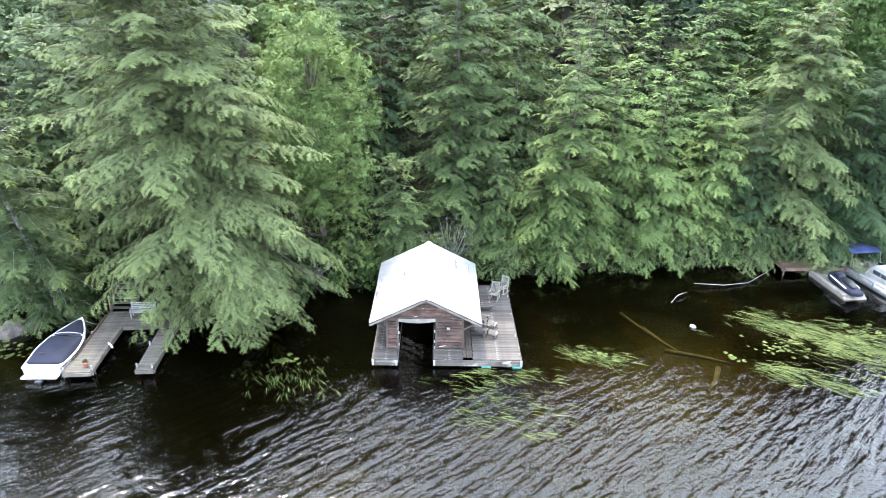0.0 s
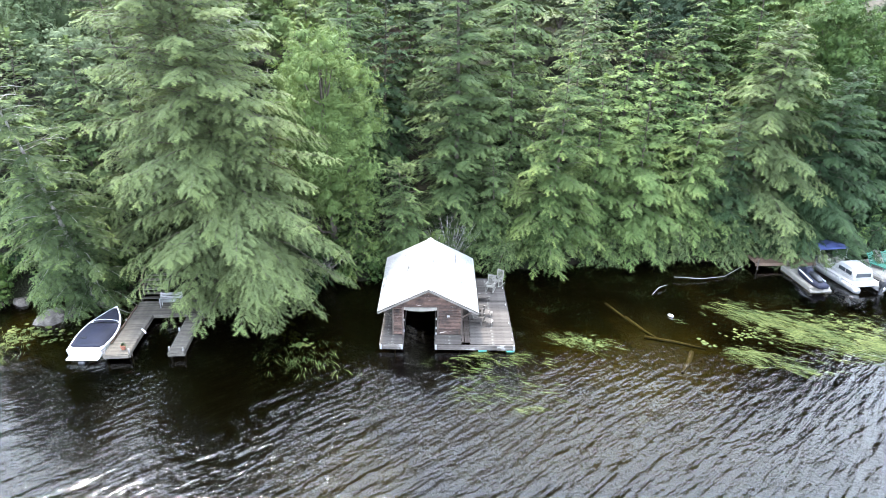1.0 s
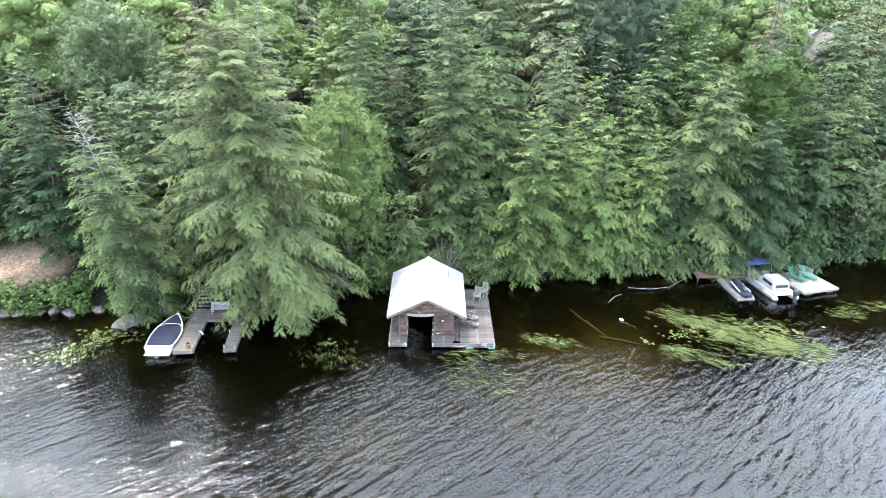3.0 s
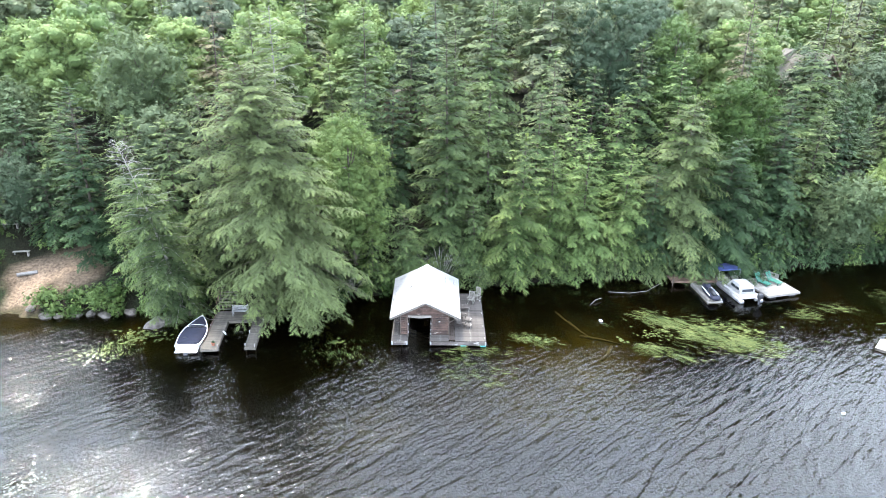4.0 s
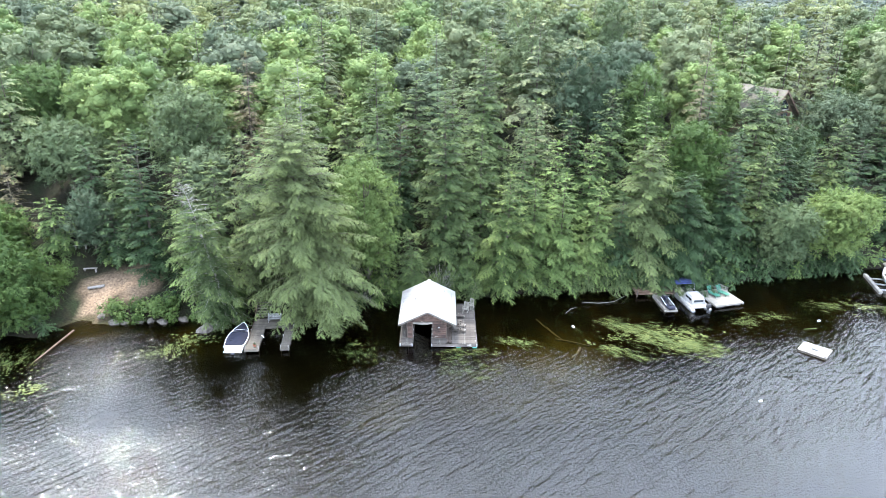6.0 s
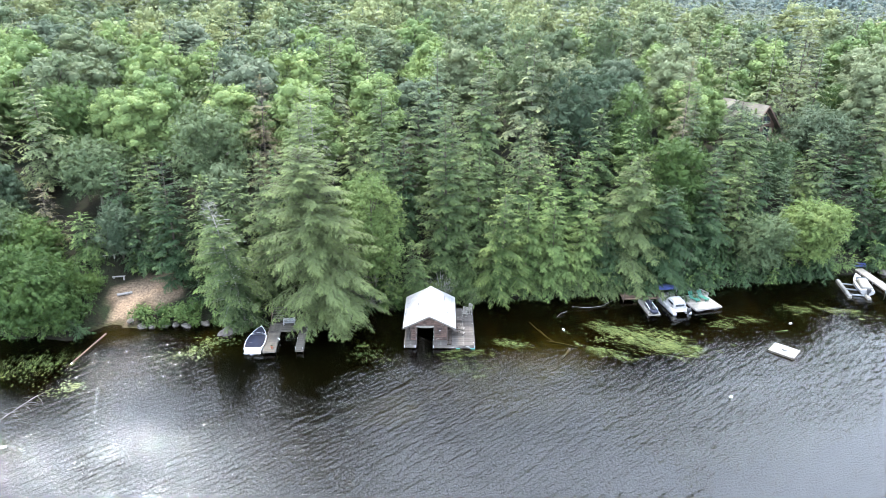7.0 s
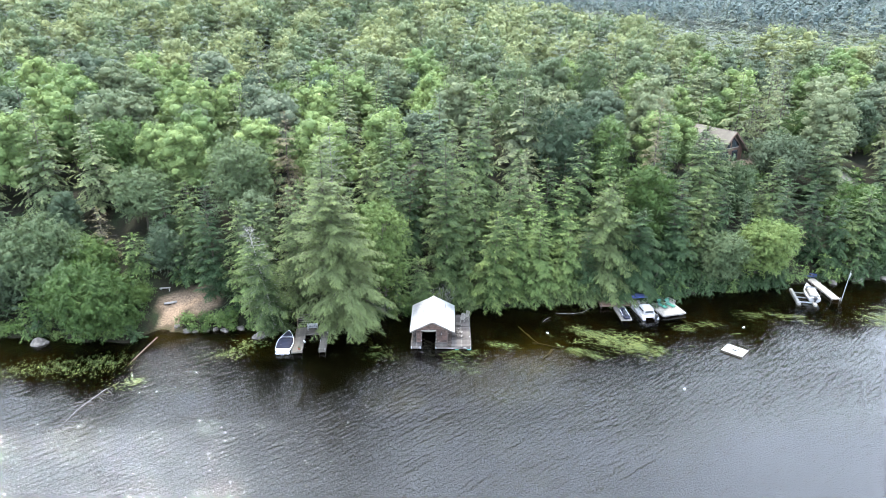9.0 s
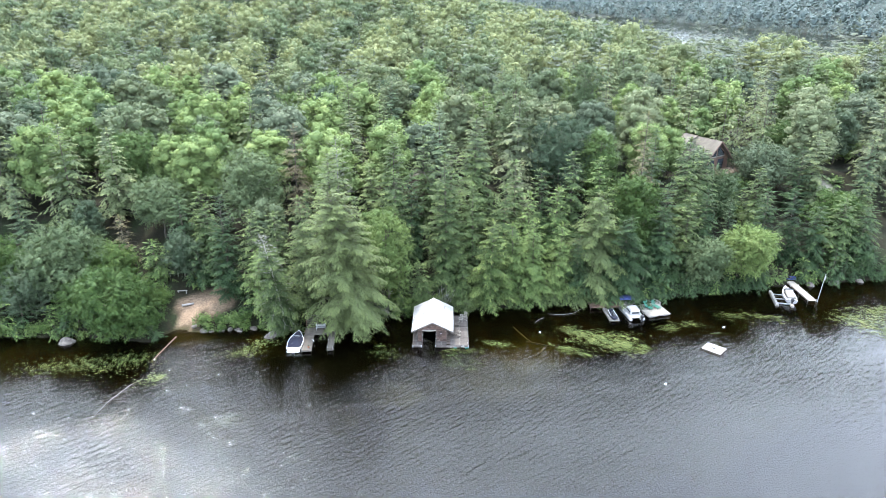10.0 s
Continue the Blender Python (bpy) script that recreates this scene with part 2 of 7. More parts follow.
M_ALU = surface("dull_aluminium", (0.22, 0.225, 0.23), (0.36, 0.365, 0.37), 0.4, 2, 30, 0.1, 0.003, metal=0.7)
M_GLINTFLECK = surface("pale_glint_flecks", (0.055, 0.058, 0.046), (0.1, 0.105, 0.085), 0.9, 3, 30, 0.1, 0.002)
M_CLAY = surface("clay_pot", (0.13, 0.045, 0.03), (0.2, 0.08, 0.05), 0.8, 4, 40, 0.1, 0.003)
M_ROCK = surface("shore_rock", (0.035, 0.03, 0.026), (0.1, 0.09, 0.08), 0.85, 1.3, 9, 0.8, 0.06)
M_CEDAR = surface("cedar_siding", (0.04, 0.024, 0.018), (0.085, 0.05, 0.036), 0.75, 1.2, 14, 0.3, 0.01, stretch=(1, 1, 8))
M_SHINGLE = surface("tan_shingles", (0.04, 0.034, 0.026), (0.075, 0.066, 0.052), 0.85, 0.8, 9, 0.4, 0.015)
M_FOAM = surface("teal_float", (0.02, 0.15, 0.13), (0.05, 0.22, 0.19), 0.6, 3, 30, 0.2, 0.004)
M_GLASS, _n, _l, _b = material("dark_window_glass", (0.02, 0.025, 0.03), 0.05, 0, 0.6)


def ground_material():
    m, n, l, b = material("forest_floor", (0.06, 0.045, 0.03), 0.95, 0, 0.15)
    big, small = texture(n, l, 0.25, 6), texture(n, l, 4.0, 6)
    # floor colour taken down to stand in for the canopy's deep shade
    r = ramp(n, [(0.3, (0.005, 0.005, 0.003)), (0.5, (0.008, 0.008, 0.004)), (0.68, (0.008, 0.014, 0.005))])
    l.new(big.outputs[0], r.inputs[0])
    r2 = ramp(n, [(0.3, (0.5, 0.5, 0.5)), (0.7, (1.3, 1.3, 1.3))])
    l.new(small.outputs[0], r2.inputs[0])
    col = mixed(n, l, 1.0, r.outputs[0], r2.outputs[0], "MULTIPLY")
    # trodden sand, needle litter; lake bed painted dark for light lost in depth; paler silt
    for layer, a, c in (("sand", (0.06, 0.042, 0.028), (0.17, 0.125, 0.088)), ("gravel", (0.12, 0.115, 0.09), (0.22, 0.205, 0.17)), ("depth_dark", (0.005, 0.0042, 0.0026), (0.012, 0.0095, 0.0055)), ("far_green", (0.011, 0.017, 0.015), (0.02, 0.029, 0.026)), ("silt", (0.05, 0.046, 0.019), (0.1, 0.09, 0.036))):
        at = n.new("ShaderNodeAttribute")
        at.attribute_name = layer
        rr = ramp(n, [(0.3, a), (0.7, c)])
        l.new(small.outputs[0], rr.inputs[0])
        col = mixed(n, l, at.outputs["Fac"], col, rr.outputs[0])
    l.new(col, b.inputs["Base Color"])
    bp = n.new("ShaderNodeBump")
    bp.inputs["Strength"].default_value, bp.inputs["Distance"].default_value = 0.8, 0.15
    l.new(small.outputs[0], bp.inputs["Height"])
    l.new(bp.outputs[0], b.inputs["Normal"])
    return m


def water_material():
    """Tea-brown water: clear enough to show the bed in the shallows, mirroring the sky on its ripples."""
    m, n, l, b = material("lake_water", (0.02, 0.014, 0.006), 0.06, 0, 0.5)
    tr, gl, mx, fr = n.new("ShaderNodeBsdfTransparent"), n.new("ShaderNodeBsdfGlossy"), n.new("ShaderNodeMixShader"), n.new("ShaderNodeFresnel")
    tr.inputs[0].default_value = (0.37, 0.33, 0.18, 1)
    gl.inputs["Roughness"].default_value = 0.045
    fr.inputs["IOR"].default_value = 1.45
    w1 = texture(n, l, 1.7, 2, 0.5, (0.34, 1.25, 1), radians(44))
    w2 = texture(n, l, 4.2, 3, 0.55, (0.5, 1.25, 1), radians(36))
    w3 = texture(n, l, 0.06, 2, 0.5, (0.5, 1, 1), radians(15))
    s = n.new("ShaderNodeMath")
    s.operation = "MULTIPLY_ADD"
    l.new(w2.outputs[0], s.inputs[0])
    s.inputs[1].default_value = 0.3
    l.new(w1.outputs[0], s.inputs[2])
    calm = n.new("ShaderNodeAttribute")
    calm.attribute_name = "calm"
    r = ramp(n, [(0.3, (0.55, 0.55, 0.55)), (0.65, (1.0, 1.0, 1.0))])
    l.new(w3.outputs[0], r.inputs[0])
    k = n.new("ShaderNodeMath")
    k.operation = "MULTIPLY"
    l.new(r.outputs[0], k.inputs[0])
    l.new(calm.outputs["Fac"], k.inputs[1])
    bp = n.new("ShaderNodeBump")
    bp.inputs["Distance"].default_value = 0.32
    l.new(k.outputs[0], bp.inputs["Strength"])
    l.new(s.outputs[0], bp.inputs["Height"])
    l.new(bp.outputs[0], gl.inputs["Normal"])
    l.new(bp.outputs[0], fr.inputs["Normal"])
    l.new(fr.outputs[0], mx.inputs[0])
    l.new(tr.outputs[0], mx.inputs[1])
    l.new(gl.outputs[0], mx.inputs[2])
    l.new(mx.outputs[0], n["Material Output"].inputs[0])
    return m


M_GROUND, M_WATER = ground_material(), water_material()

# ---- mesh helpers ----
def empty(name, x=0, y=0, z=0, rz=0):
    ob = new(name)
    ob.matrix_world = pose(x, y, z, 0, 0, rz)
    ob.empty_display_size = 0.2
    return ob


def raw(name, verts, faces, mat, parent=None, label="", smooth=False):
    """Links a mesh given as arrays: verts n x 3, faces m x k."""
    verts, faces = np.asarray(verts, np.float32), np.asarray(faces, np.int32)
    me = bpy.data.meshes.new(name)
    k = faces.shape[1]
    me.vertices.add(len(verts))
    me.vertices.foreach_set("co", verts.ravel())
    me.loops.add(faces.size)
    me.loops.foreach_set("vertex_index", faces.ravel())
    me.polygons.add(len(faces))
    me.polygons.foreach_set("loop_start", np.arange(0, faces.size, k, dtype=np.int32))
    me.polygons.foreach_set("use_smooth", np.full(len(faces), smooth))
    me.update(calc_edges=True)
    me.materials.append(mat)
    ob = new(name, me)
    ob.parent = parent
    if label:
        ob["label"] = label
    return ob


def part(name, bm, mat, parent=None, label="", smooth=False):
    me = bpy.data.meshes.new(name)
    for f in bm.faces:
        f.smooth = smooth
    bmesh.ops.recalc_face_normals(bm, faces=bm.faces)
    bm.to_mesh(me)
    bm.free()
    me.materials.append(mat)
    ob = new(name, me)
    ob.parent = parent
    if label:
        ob["label"] = label
    return ob


def box(x0, x1, y0, y1, z0, z1, bevel=0.0, m=None, bm=None):
    bm = bm or bmesh.new()
    t = pose((x0 + x1) / 2, (y0 + y1) / 2, (z0 + z1) / 2) @ Matrix.Diagonal((x1 - x0, y1 - y0, z1 - z0, 1))
    made = bmesh.ops.create_cube(bm, size=1, matrix=(m @ t) if m else t)
    if bevel:
        edges = list({e for v in made["verts"] for e in v.link_edges})
        bmesh.ops.bevel(bm, geom=edges, offset=bevel, segments=1, affect="EDGES")
    return bm


def beam(a, b, w, h, bm=None, bevel=0.0):
    """A board from a to b, w wide and h thick."""
    a, b = Vector(a), Vector(b)
    d = b - a
    q = d.to_track_quat("Y", "Z").to_matrix().to_4x4()
    return box(-w / 2, w / 2, -d.length / 2, d.length / 2, -h / 2, h / 2, bevel, Matrix.Translation((a + b) / 2) @ q, bm)


def tube(points, radii, sides=6, bm=None, cap=True):
    bm = bm or bmesh.new()
    pts = [Vector(p) for p in points]
    rings = []
    for i, p in enumerate(pts):
        d = (pts[min(i + 1, len(pts) - 1)] - pts[max(i - 1, 0)]).normalized()
        q = d.to_track_quat("Z", "Y")
        r = radii[i] if isinstance(radii, (list, tuple)) else radii
        rings.append([bm.verts.new(p + q @ Vector((r * math.cos(2 * math.pi * k / sides), r * math.sin(2 * math.pi * k / sides), 0))) for k in range(sides)])
    for a, b in zip(rings, rings[1:]):
        for k in range(sides):
            bm.faces.new((a[k], a[(k + 1) % sides], b[(k + 1) % sides], b[k]))
    if cap:
        bm.faces.new(rings[0][::-1])
        bm.faces.new(rings[-1])
    return bm


def lathe(profile, sides=12, x=0, y=0, bm=None):
    bm = bm or bmesh.new()
    rings = [[bm.verts.new((x + r * math.cos(2 * math.pi * k / sides), y + r * math.sin(2 * math.pi * k / sides), z)) for k in range(sides)] for r, z in profile]
    for a, b in zip(rings, rings[1:]):
        for k in range(sides):
            bm.faces.new((a[k], a[(k + 1) % sides], b[(k + 1) % sides], b[k]))
    bm.faces.new(rings[0][::-1])
    bm.faces.new(rings[-1])
    return bm


def loft(sections, bm=None, close=True, cap=True):
    """Skins a row of equal-sized outlines."""
    bm = bm or bmesh.new()
    rows = [[bm.verts.new(p) for p in s] for s in sections]
    n = len(rows[0])
    for a, b in zip(rows, rows[1:]):
        for k in range(n if close else n - 1):
            bm.faces.new((a[k], a[(k + 1) % n], b[(k + 1) % n], b[k]))
    if cap and close:
        bm.faces.new(rows[0][::-1])
        bm.faces.new(rows[-1])
    return bm


# ---- land and water ----
SHORE = [(-400, 30), (-140, 6), (-90, 2.5), (-67, 2.4), (-57, 3), (-50, 1.8), (-44, 1.6), (-41.5, 5.6), (-37.5, 4.6), (-33, 5.0), (-27, 6.4), (-20, 6.9),
         (-9, 9.6), (0, 11.2), (8, 13), (16, 14.2), (28, 15.2), (43, 18.7), (59, 22.6), (72, 24.7), (80, 25.8), (110, 30), (160, 38), (700, 120)]
SX, SY = np.array([p[0] for p in SHORE], float), np.array([p[1] for p in SHORE], float)


def wobble(x, y):
    return 0.45 * np.sin(x * 0.9 + 0.3 * y) + 0.3 * np.sin(x * 2.3 + 1.0) + 0.25 * np.sin(0.37 * x + 2)


def inland(x, y):
    """Metres from the lake's edge, into the land."""
    return np.asarray(y, float) - np.interp(x, SX, SY) - 0.5 * wobble(x, y)


def smooth_step(a, b, v):
    t = np.clip((np.asarray(v, float) - a) / (b - a), 0, 1)
    return t * t * (3 - 2 * t)


def far_gap(x, y):
    """Metres past the far lake's opposite shore."""
    return (np.asarray(x, float) - 205) * 0.955 + (np.asarray(y, float) - 1265) * 0.297


def height(x, y):
    x, y = np.asarray(x, float), np.asarray(y, float)
    d = inland(x, y)
    up = 0.35 * smooth_step(0, 0.5, d) + 0.42 * np.clip(d, 0, 28) + 0.085 * np.clip(d - 28, 0, 260)
    up = up + 0.05 * np.clip(d - 100, 0, 260) * smooth_step(60, -120, x)
    up = up + 0.35 * np.sin(x * 0.21 + 1) * np.sin(y * 0.27) * smooth_step(2, 12, d)
    # the land falls away to the far lake
    fall = smooth_step(60, 330, d + 0.35 * (x - 60)) * smooth_step(-40, 160, x)
    up = up * (1 - fall) - 3.0 * smooth_step(0.75, 1.0, fall)
    up = np.where(y > 480, np.minimum(up, up - (y - 480) * 0.2 * smooth_step(-60, 100, x)), up)
    bed = -np.clip(0.12 + 0.22 * -d, 0.1, 4.0)
    land = np.where(d > 0, up, bed)
    land = np.maximum(land, -4.0)
    g = far_gap(x, y)
    return np.where(g > 0, np.minimum(0.22 * g, 60 + 0.1 * g) + 0.0, land)


def axis(lo, hi, a, b, step, grow=1.16):
    inner = np.arange(a, b + step / 2, step)
    left, right, s = [], [], step
    v = a
    while v > lo:
        s *= grow
        v -= s
        left.append(v)
    v, s = b, step
    while v < hi:
        s *= grow
        v += s
        right.append(v)
    return np.array(left[::-1] + list(inner) + right)


def sheet(name, xs, ys, zf, mat, layers=None):
    X, Y = np.meshgrid(xs, ys)
    V = np.stack([X, Y, zf(X, Y)], -1).reshape(-1, 3)
    i = np.arange(len(xs) * len(ys)).reshape(len(ys), len(xs))
    F = np.stack([i[:-1, :-1], i[:-1, 1:], i[1:, 1:], i[1:, :-1]], -1).reshape(-1, 4)
    ob = raw(name, V, F, mat, smooth=True)
    for key, f in (layers or {}).items():
        a = ob.data.attributes.new(key, "FLOAT", "POINT")
        a.data.foreach_set("value", f(X, Y).astype(np.float32).ravel())
    return ob


def spot(cx, cy, rx, ry, soft=0.3):
    return lambda x, y: smooth_step(1 + soft, 1 - soft, np.hypot((x - cx) / rx, (y - cy) / ry) + 0.18 * np.sin(x * 1.7) * np.sin(y * 1.3 + 1))


def sand_layer(x, y):
    return np.clip(spot(-40.4, 8.9, 1.8, 2.3)(x, y) + 0.9 * spot(-39.8, 6.5, 1.5, 2.2)(x, y) + 0.75 * spot(-36.6, 10.2, 3.0, 2.6)(x, y) + 0.35 * spot(74, 29, 3, 3)(x, y), 0, 1) * (inland(x, y) > 0)


def gravel_layer(x, y):
    return np.clip(spot(81, 46, 2, 6)(x, y), 0, 1)


# the whole wet bed, darkened in place of light lost in the water
def depth_dark_layer(x, y):
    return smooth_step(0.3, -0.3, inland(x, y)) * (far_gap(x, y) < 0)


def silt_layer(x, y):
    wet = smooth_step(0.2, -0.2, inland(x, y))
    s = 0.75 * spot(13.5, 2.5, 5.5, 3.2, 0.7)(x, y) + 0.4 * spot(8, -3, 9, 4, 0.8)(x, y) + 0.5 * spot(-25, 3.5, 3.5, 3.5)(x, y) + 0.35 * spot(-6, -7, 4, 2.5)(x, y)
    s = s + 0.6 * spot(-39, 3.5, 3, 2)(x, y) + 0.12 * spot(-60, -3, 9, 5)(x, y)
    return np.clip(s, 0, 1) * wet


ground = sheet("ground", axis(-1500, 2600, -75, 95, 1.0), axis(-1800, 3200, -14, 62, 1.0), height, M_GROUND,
               {"sand": sand_layer, "gravel": gravel_layer, "depth_dark": depth_dark_layer, "silt": silt_layer, "far_green": lambda x, y: smooth_step(-0.5, 0.5, far_gap(x, y))})
tagged(ground, "forest floor and lake bed, shade-darkened brown litter, sand, depth-darkened bed", "ground", kind="structure")
def ripple_share(x, y):
    """How far the wind reaches: calm under the trees and round the boathouse."""
    lee = smooth_step(-3, -24, inland(x, y) - 15 * spot(-34, -2, 8, 8, 0.6)(x, y) + 7 * smooth_step(-4, 18, x) + 9 * smooth_step(48, 66, x) + 6 * smooth_step(-6, -16, x) * smooth_step(-24, -12, y))
    return (0.2 + 0.8 * lee) * (1 - 0.9 * spot(0, 4, 7, 6.5, 0.4)(x, y)) * (1 - 0.3 * smooth_step(8, 50, x - 0.5 * (y + 40)) * smooth_step(-4, -26, y))


def ripples(x, y):
    """A short wind sea: many small wave trains that cross at narrow angles."""
    r = np.random.default_rng(12)
    z = 0 * x
    for _ in range(40):
        length = float(np.exp(r.normal(math.log(0.95), 0.3)))
        a = radians(134) + r.normal(0, 0.36)
        k = 2 * math.pi / length
        z = z + length * np.sin(k * (math.cos(a) * x + math.sin(a) * y) + r.uniform(0, 6.28))
    rim = smooth_step(-76, -71, x) * smooth_step(84, 79, x) * smooth_step(-36, -33, y)
    gusts = 0.75 + 0.25 * np.sin(0.11 * x + 0.05 * y + 1) * np.sin(0.16 * y - 0.07 * x)
    return RIPPLE * z * rim * gusts * ripple_share(x, y)


RIPPLE = 0.0058
water = sheet("water", axis(-1500, 2600, -76, 84, 0.29, 1.5), axis(-1800, 3200, -36, 17, 0.29, 1.5), ripples, M_WATER, {"calm": ripple_share})
tagged(water, "dark tea-brown lake water with wind ripples", "water", kind="structure")


def gz(x, y):
    return float(height(x, y))

# ---- trees ----



def ragged_frond(seed, pairs=5, narrow=1.0):
    """A flat spray: a bent rib with uneven leaflets on both sides; narrow below 1 leaves gaps between them."""
    r = np.random.default_rng(seed)

    def rib(u):
        return np.array([u, 0.05 * math.sin(3 * u + seed), -0.16 * u * u])

    v, f = [], []
    for k in range(pairs):
        for sg in (1, -1):
            w = (0.34 - 0.25 * abs(k / pairs - 0.3)) * r.uniform(0.55, 1.3)
            a, b = rib(k / pairs), rib((k + narrow) / pairs)
            tip = (b[0] + r.uniform(-0.02, 0.16), a[1] + sg * w, b[2] - r.uniform(0.0, 0.14))
            n = len(v)
            v += [a, b, tip]
            f.append((n, n + 1, n + 2) if sg > 0 else (n, n + 2, n + 1))
    return np.array(v), np.array(f)


def strew(V, F, pos, along, up, size):
    """Copies of a small shape at many places, as one pair of arrays."""
    pos, along, up, size = np.asarray(pos), np.asarray(along), np.asarray(up), np.asarray(size)
    along = along / np.linalg.norm(along, axis=1, keepdims=True)
    side = np.cross(up, along)
    side /= np.linalg.norm(side, axis=1, keepdims=True) + 1e-9
    up = np.cross(along, side)
    v = pos[:, None] + size[:, None, None] * (V[None, :, 0:1] * along[:, None] + V[None, :, 1:2] * side[:, None] + V[None, :, 2:3] * up[:, None])
    f = F[None] + (np.arange(len(pos)) * len(V))[:, None, None]
    return v.reshape(-1, 3), f.reshape(-1, F.shape[1])


def stems(paths, sides=4):
    """Many thin tapered tubes as one pair of arrays. paths: (points n x 3, radii n)."""
    vs, fs, base = [], [], 0
    ang = np.arange(sides) * 2 * np.pi / sides
    for pts, rad in paths:
        pts, rad = np.asarray(pts), np.asarray(rad)
        d = np.gradient(pts, axis=0)
        d /= np.linalg.norm(d, axis=1, keepdims=True) + 1e-9
        ref = np.where(np.abs(d[:, 2:3]) > 0.9, np.array([[1.0, 0, 0]]), np.array([[0, 0, 1.0]]))
        a = np.cross(d, ref)
        a /= np.linalg.norm(a, axis=1, keepdims=True) + 1e-9
        b = np.cross(d, a)
        ring = pts[:, None] + rad[:, None, None] * (np.cos(ang)[None, :, None] * a[:, None] + np.sin(ang)[None, :, None] * b[:, None])
        n = len(pts)
        i = base + np.arange(n * sides).reshape(n, sides)
        j = np.roll(i, -1, axis=1)
        fs.append(np.stack([i[:-1], j[:-1], j[1:], i[1:]], -1).reshape(-1, 4))
        vs.append(ring.reshape(-1, 3))
        base += n * sides
    return np.concatenate(vs), np.concatenate(fs)


GOLD = (1 + 5 ** 0.5) / 2
ICO_V = np.array([(-1, GOLD, 0), (1, GOLD, 0), (-1, -GOLD, 0), (1, -GOLD, 0), (0, -1, GOLD), (0, 1, GOLD), (0, -1, -GOLD), (0, 1, -GOLD), (GOLD, 0, -1), (GOLD, 0, 1), (-GOLD, 0, -1), (-GOLD, 0, 1)]) / 1.902
ICO_F = np.array([(0, 11, 5), (0, 5, 1), (0, 1, 7), (0, 7, 10), (0, 10, 11), (1, 5, 9), (5, 11, 4), (11, 10, 2), (10, 7, 6), (7, 1, 8), (3, 9, 4), (3, 4, 2), (3, 2, 6), (3, 6, 8), (3, 8, 9), (4, 9, 5), (2, 4, 11), (6, 2, 10), (8, 6, 7), (9, 8, 1)])


def joined(*pieces):
    vs, fs, base = [], [], 0
    for v, f in pieces:
        vs.append(np.asarray(v))
        fs.append(np.asarray(f) + base)
        base += len(v)
    return np.concatenate(vs), np.concatenate(fs)


def finer(V, F):
    """An icosphere split once more."""
    mid = [(V[f[i]] + V[f[(i + 1) % 3]]) / 2 for f in F for i in range(3)]
    mid = np.array(mid)
    mid /= np.linalg.norm(mid, axis=1, keepdims=True)
    n, out = len(V), []
    for k, (a, b, c) in enumerate(F):
        i, j, m = n + 3 * k, n + 3 * k + 1, n + 3 * k + 2
        out += [(a, i, m), (i, b, j), (m, j, c), (i, j, m)]
    allv = np.concatenate([V, mid])
    key = {}
    idx = np.array([key.setdefault(tuple(np.round(v, 4)), len(key)) for v in allv])
    return np.array(list(key.keys())), idx[np.array(out)]


ICO2_V, ICO2_F = finer(ICO_V, ICO_F)


def lumps(rng, cen, rad, k=0.9):
    """The leafy lobes of a crown, each an uneven lump."""
    n = len(cen)
    v = cen[:, None] + ICO_V[None] * (rad * k)[:, None, None] * rng.uniform(0.7, 1.22, (n, len(ICO_V), 1)) * np.array([1, 1, 0.85])
    f = ICO_F[None] + (np.arange(n) * len(ICO_V))[:, None, None]
    return v.reshape(-1, 3), f.reshape(-1, 3)


LEAF_V = np.array([(0, 0, 0), (0.5, 0.33, 0.07), (1, 0, -0.05), (0.5, -0.33, 0.07)])
LEAF_F = np.array([(0, 1, 2), (0, 2, 3)])
TWIGS = {n: [ragged_frond(60 + 7 * i + n, n, k) for i in range(5)] for n, k in ((3, 1.0), (4, 0.9), (6, 0.78))}


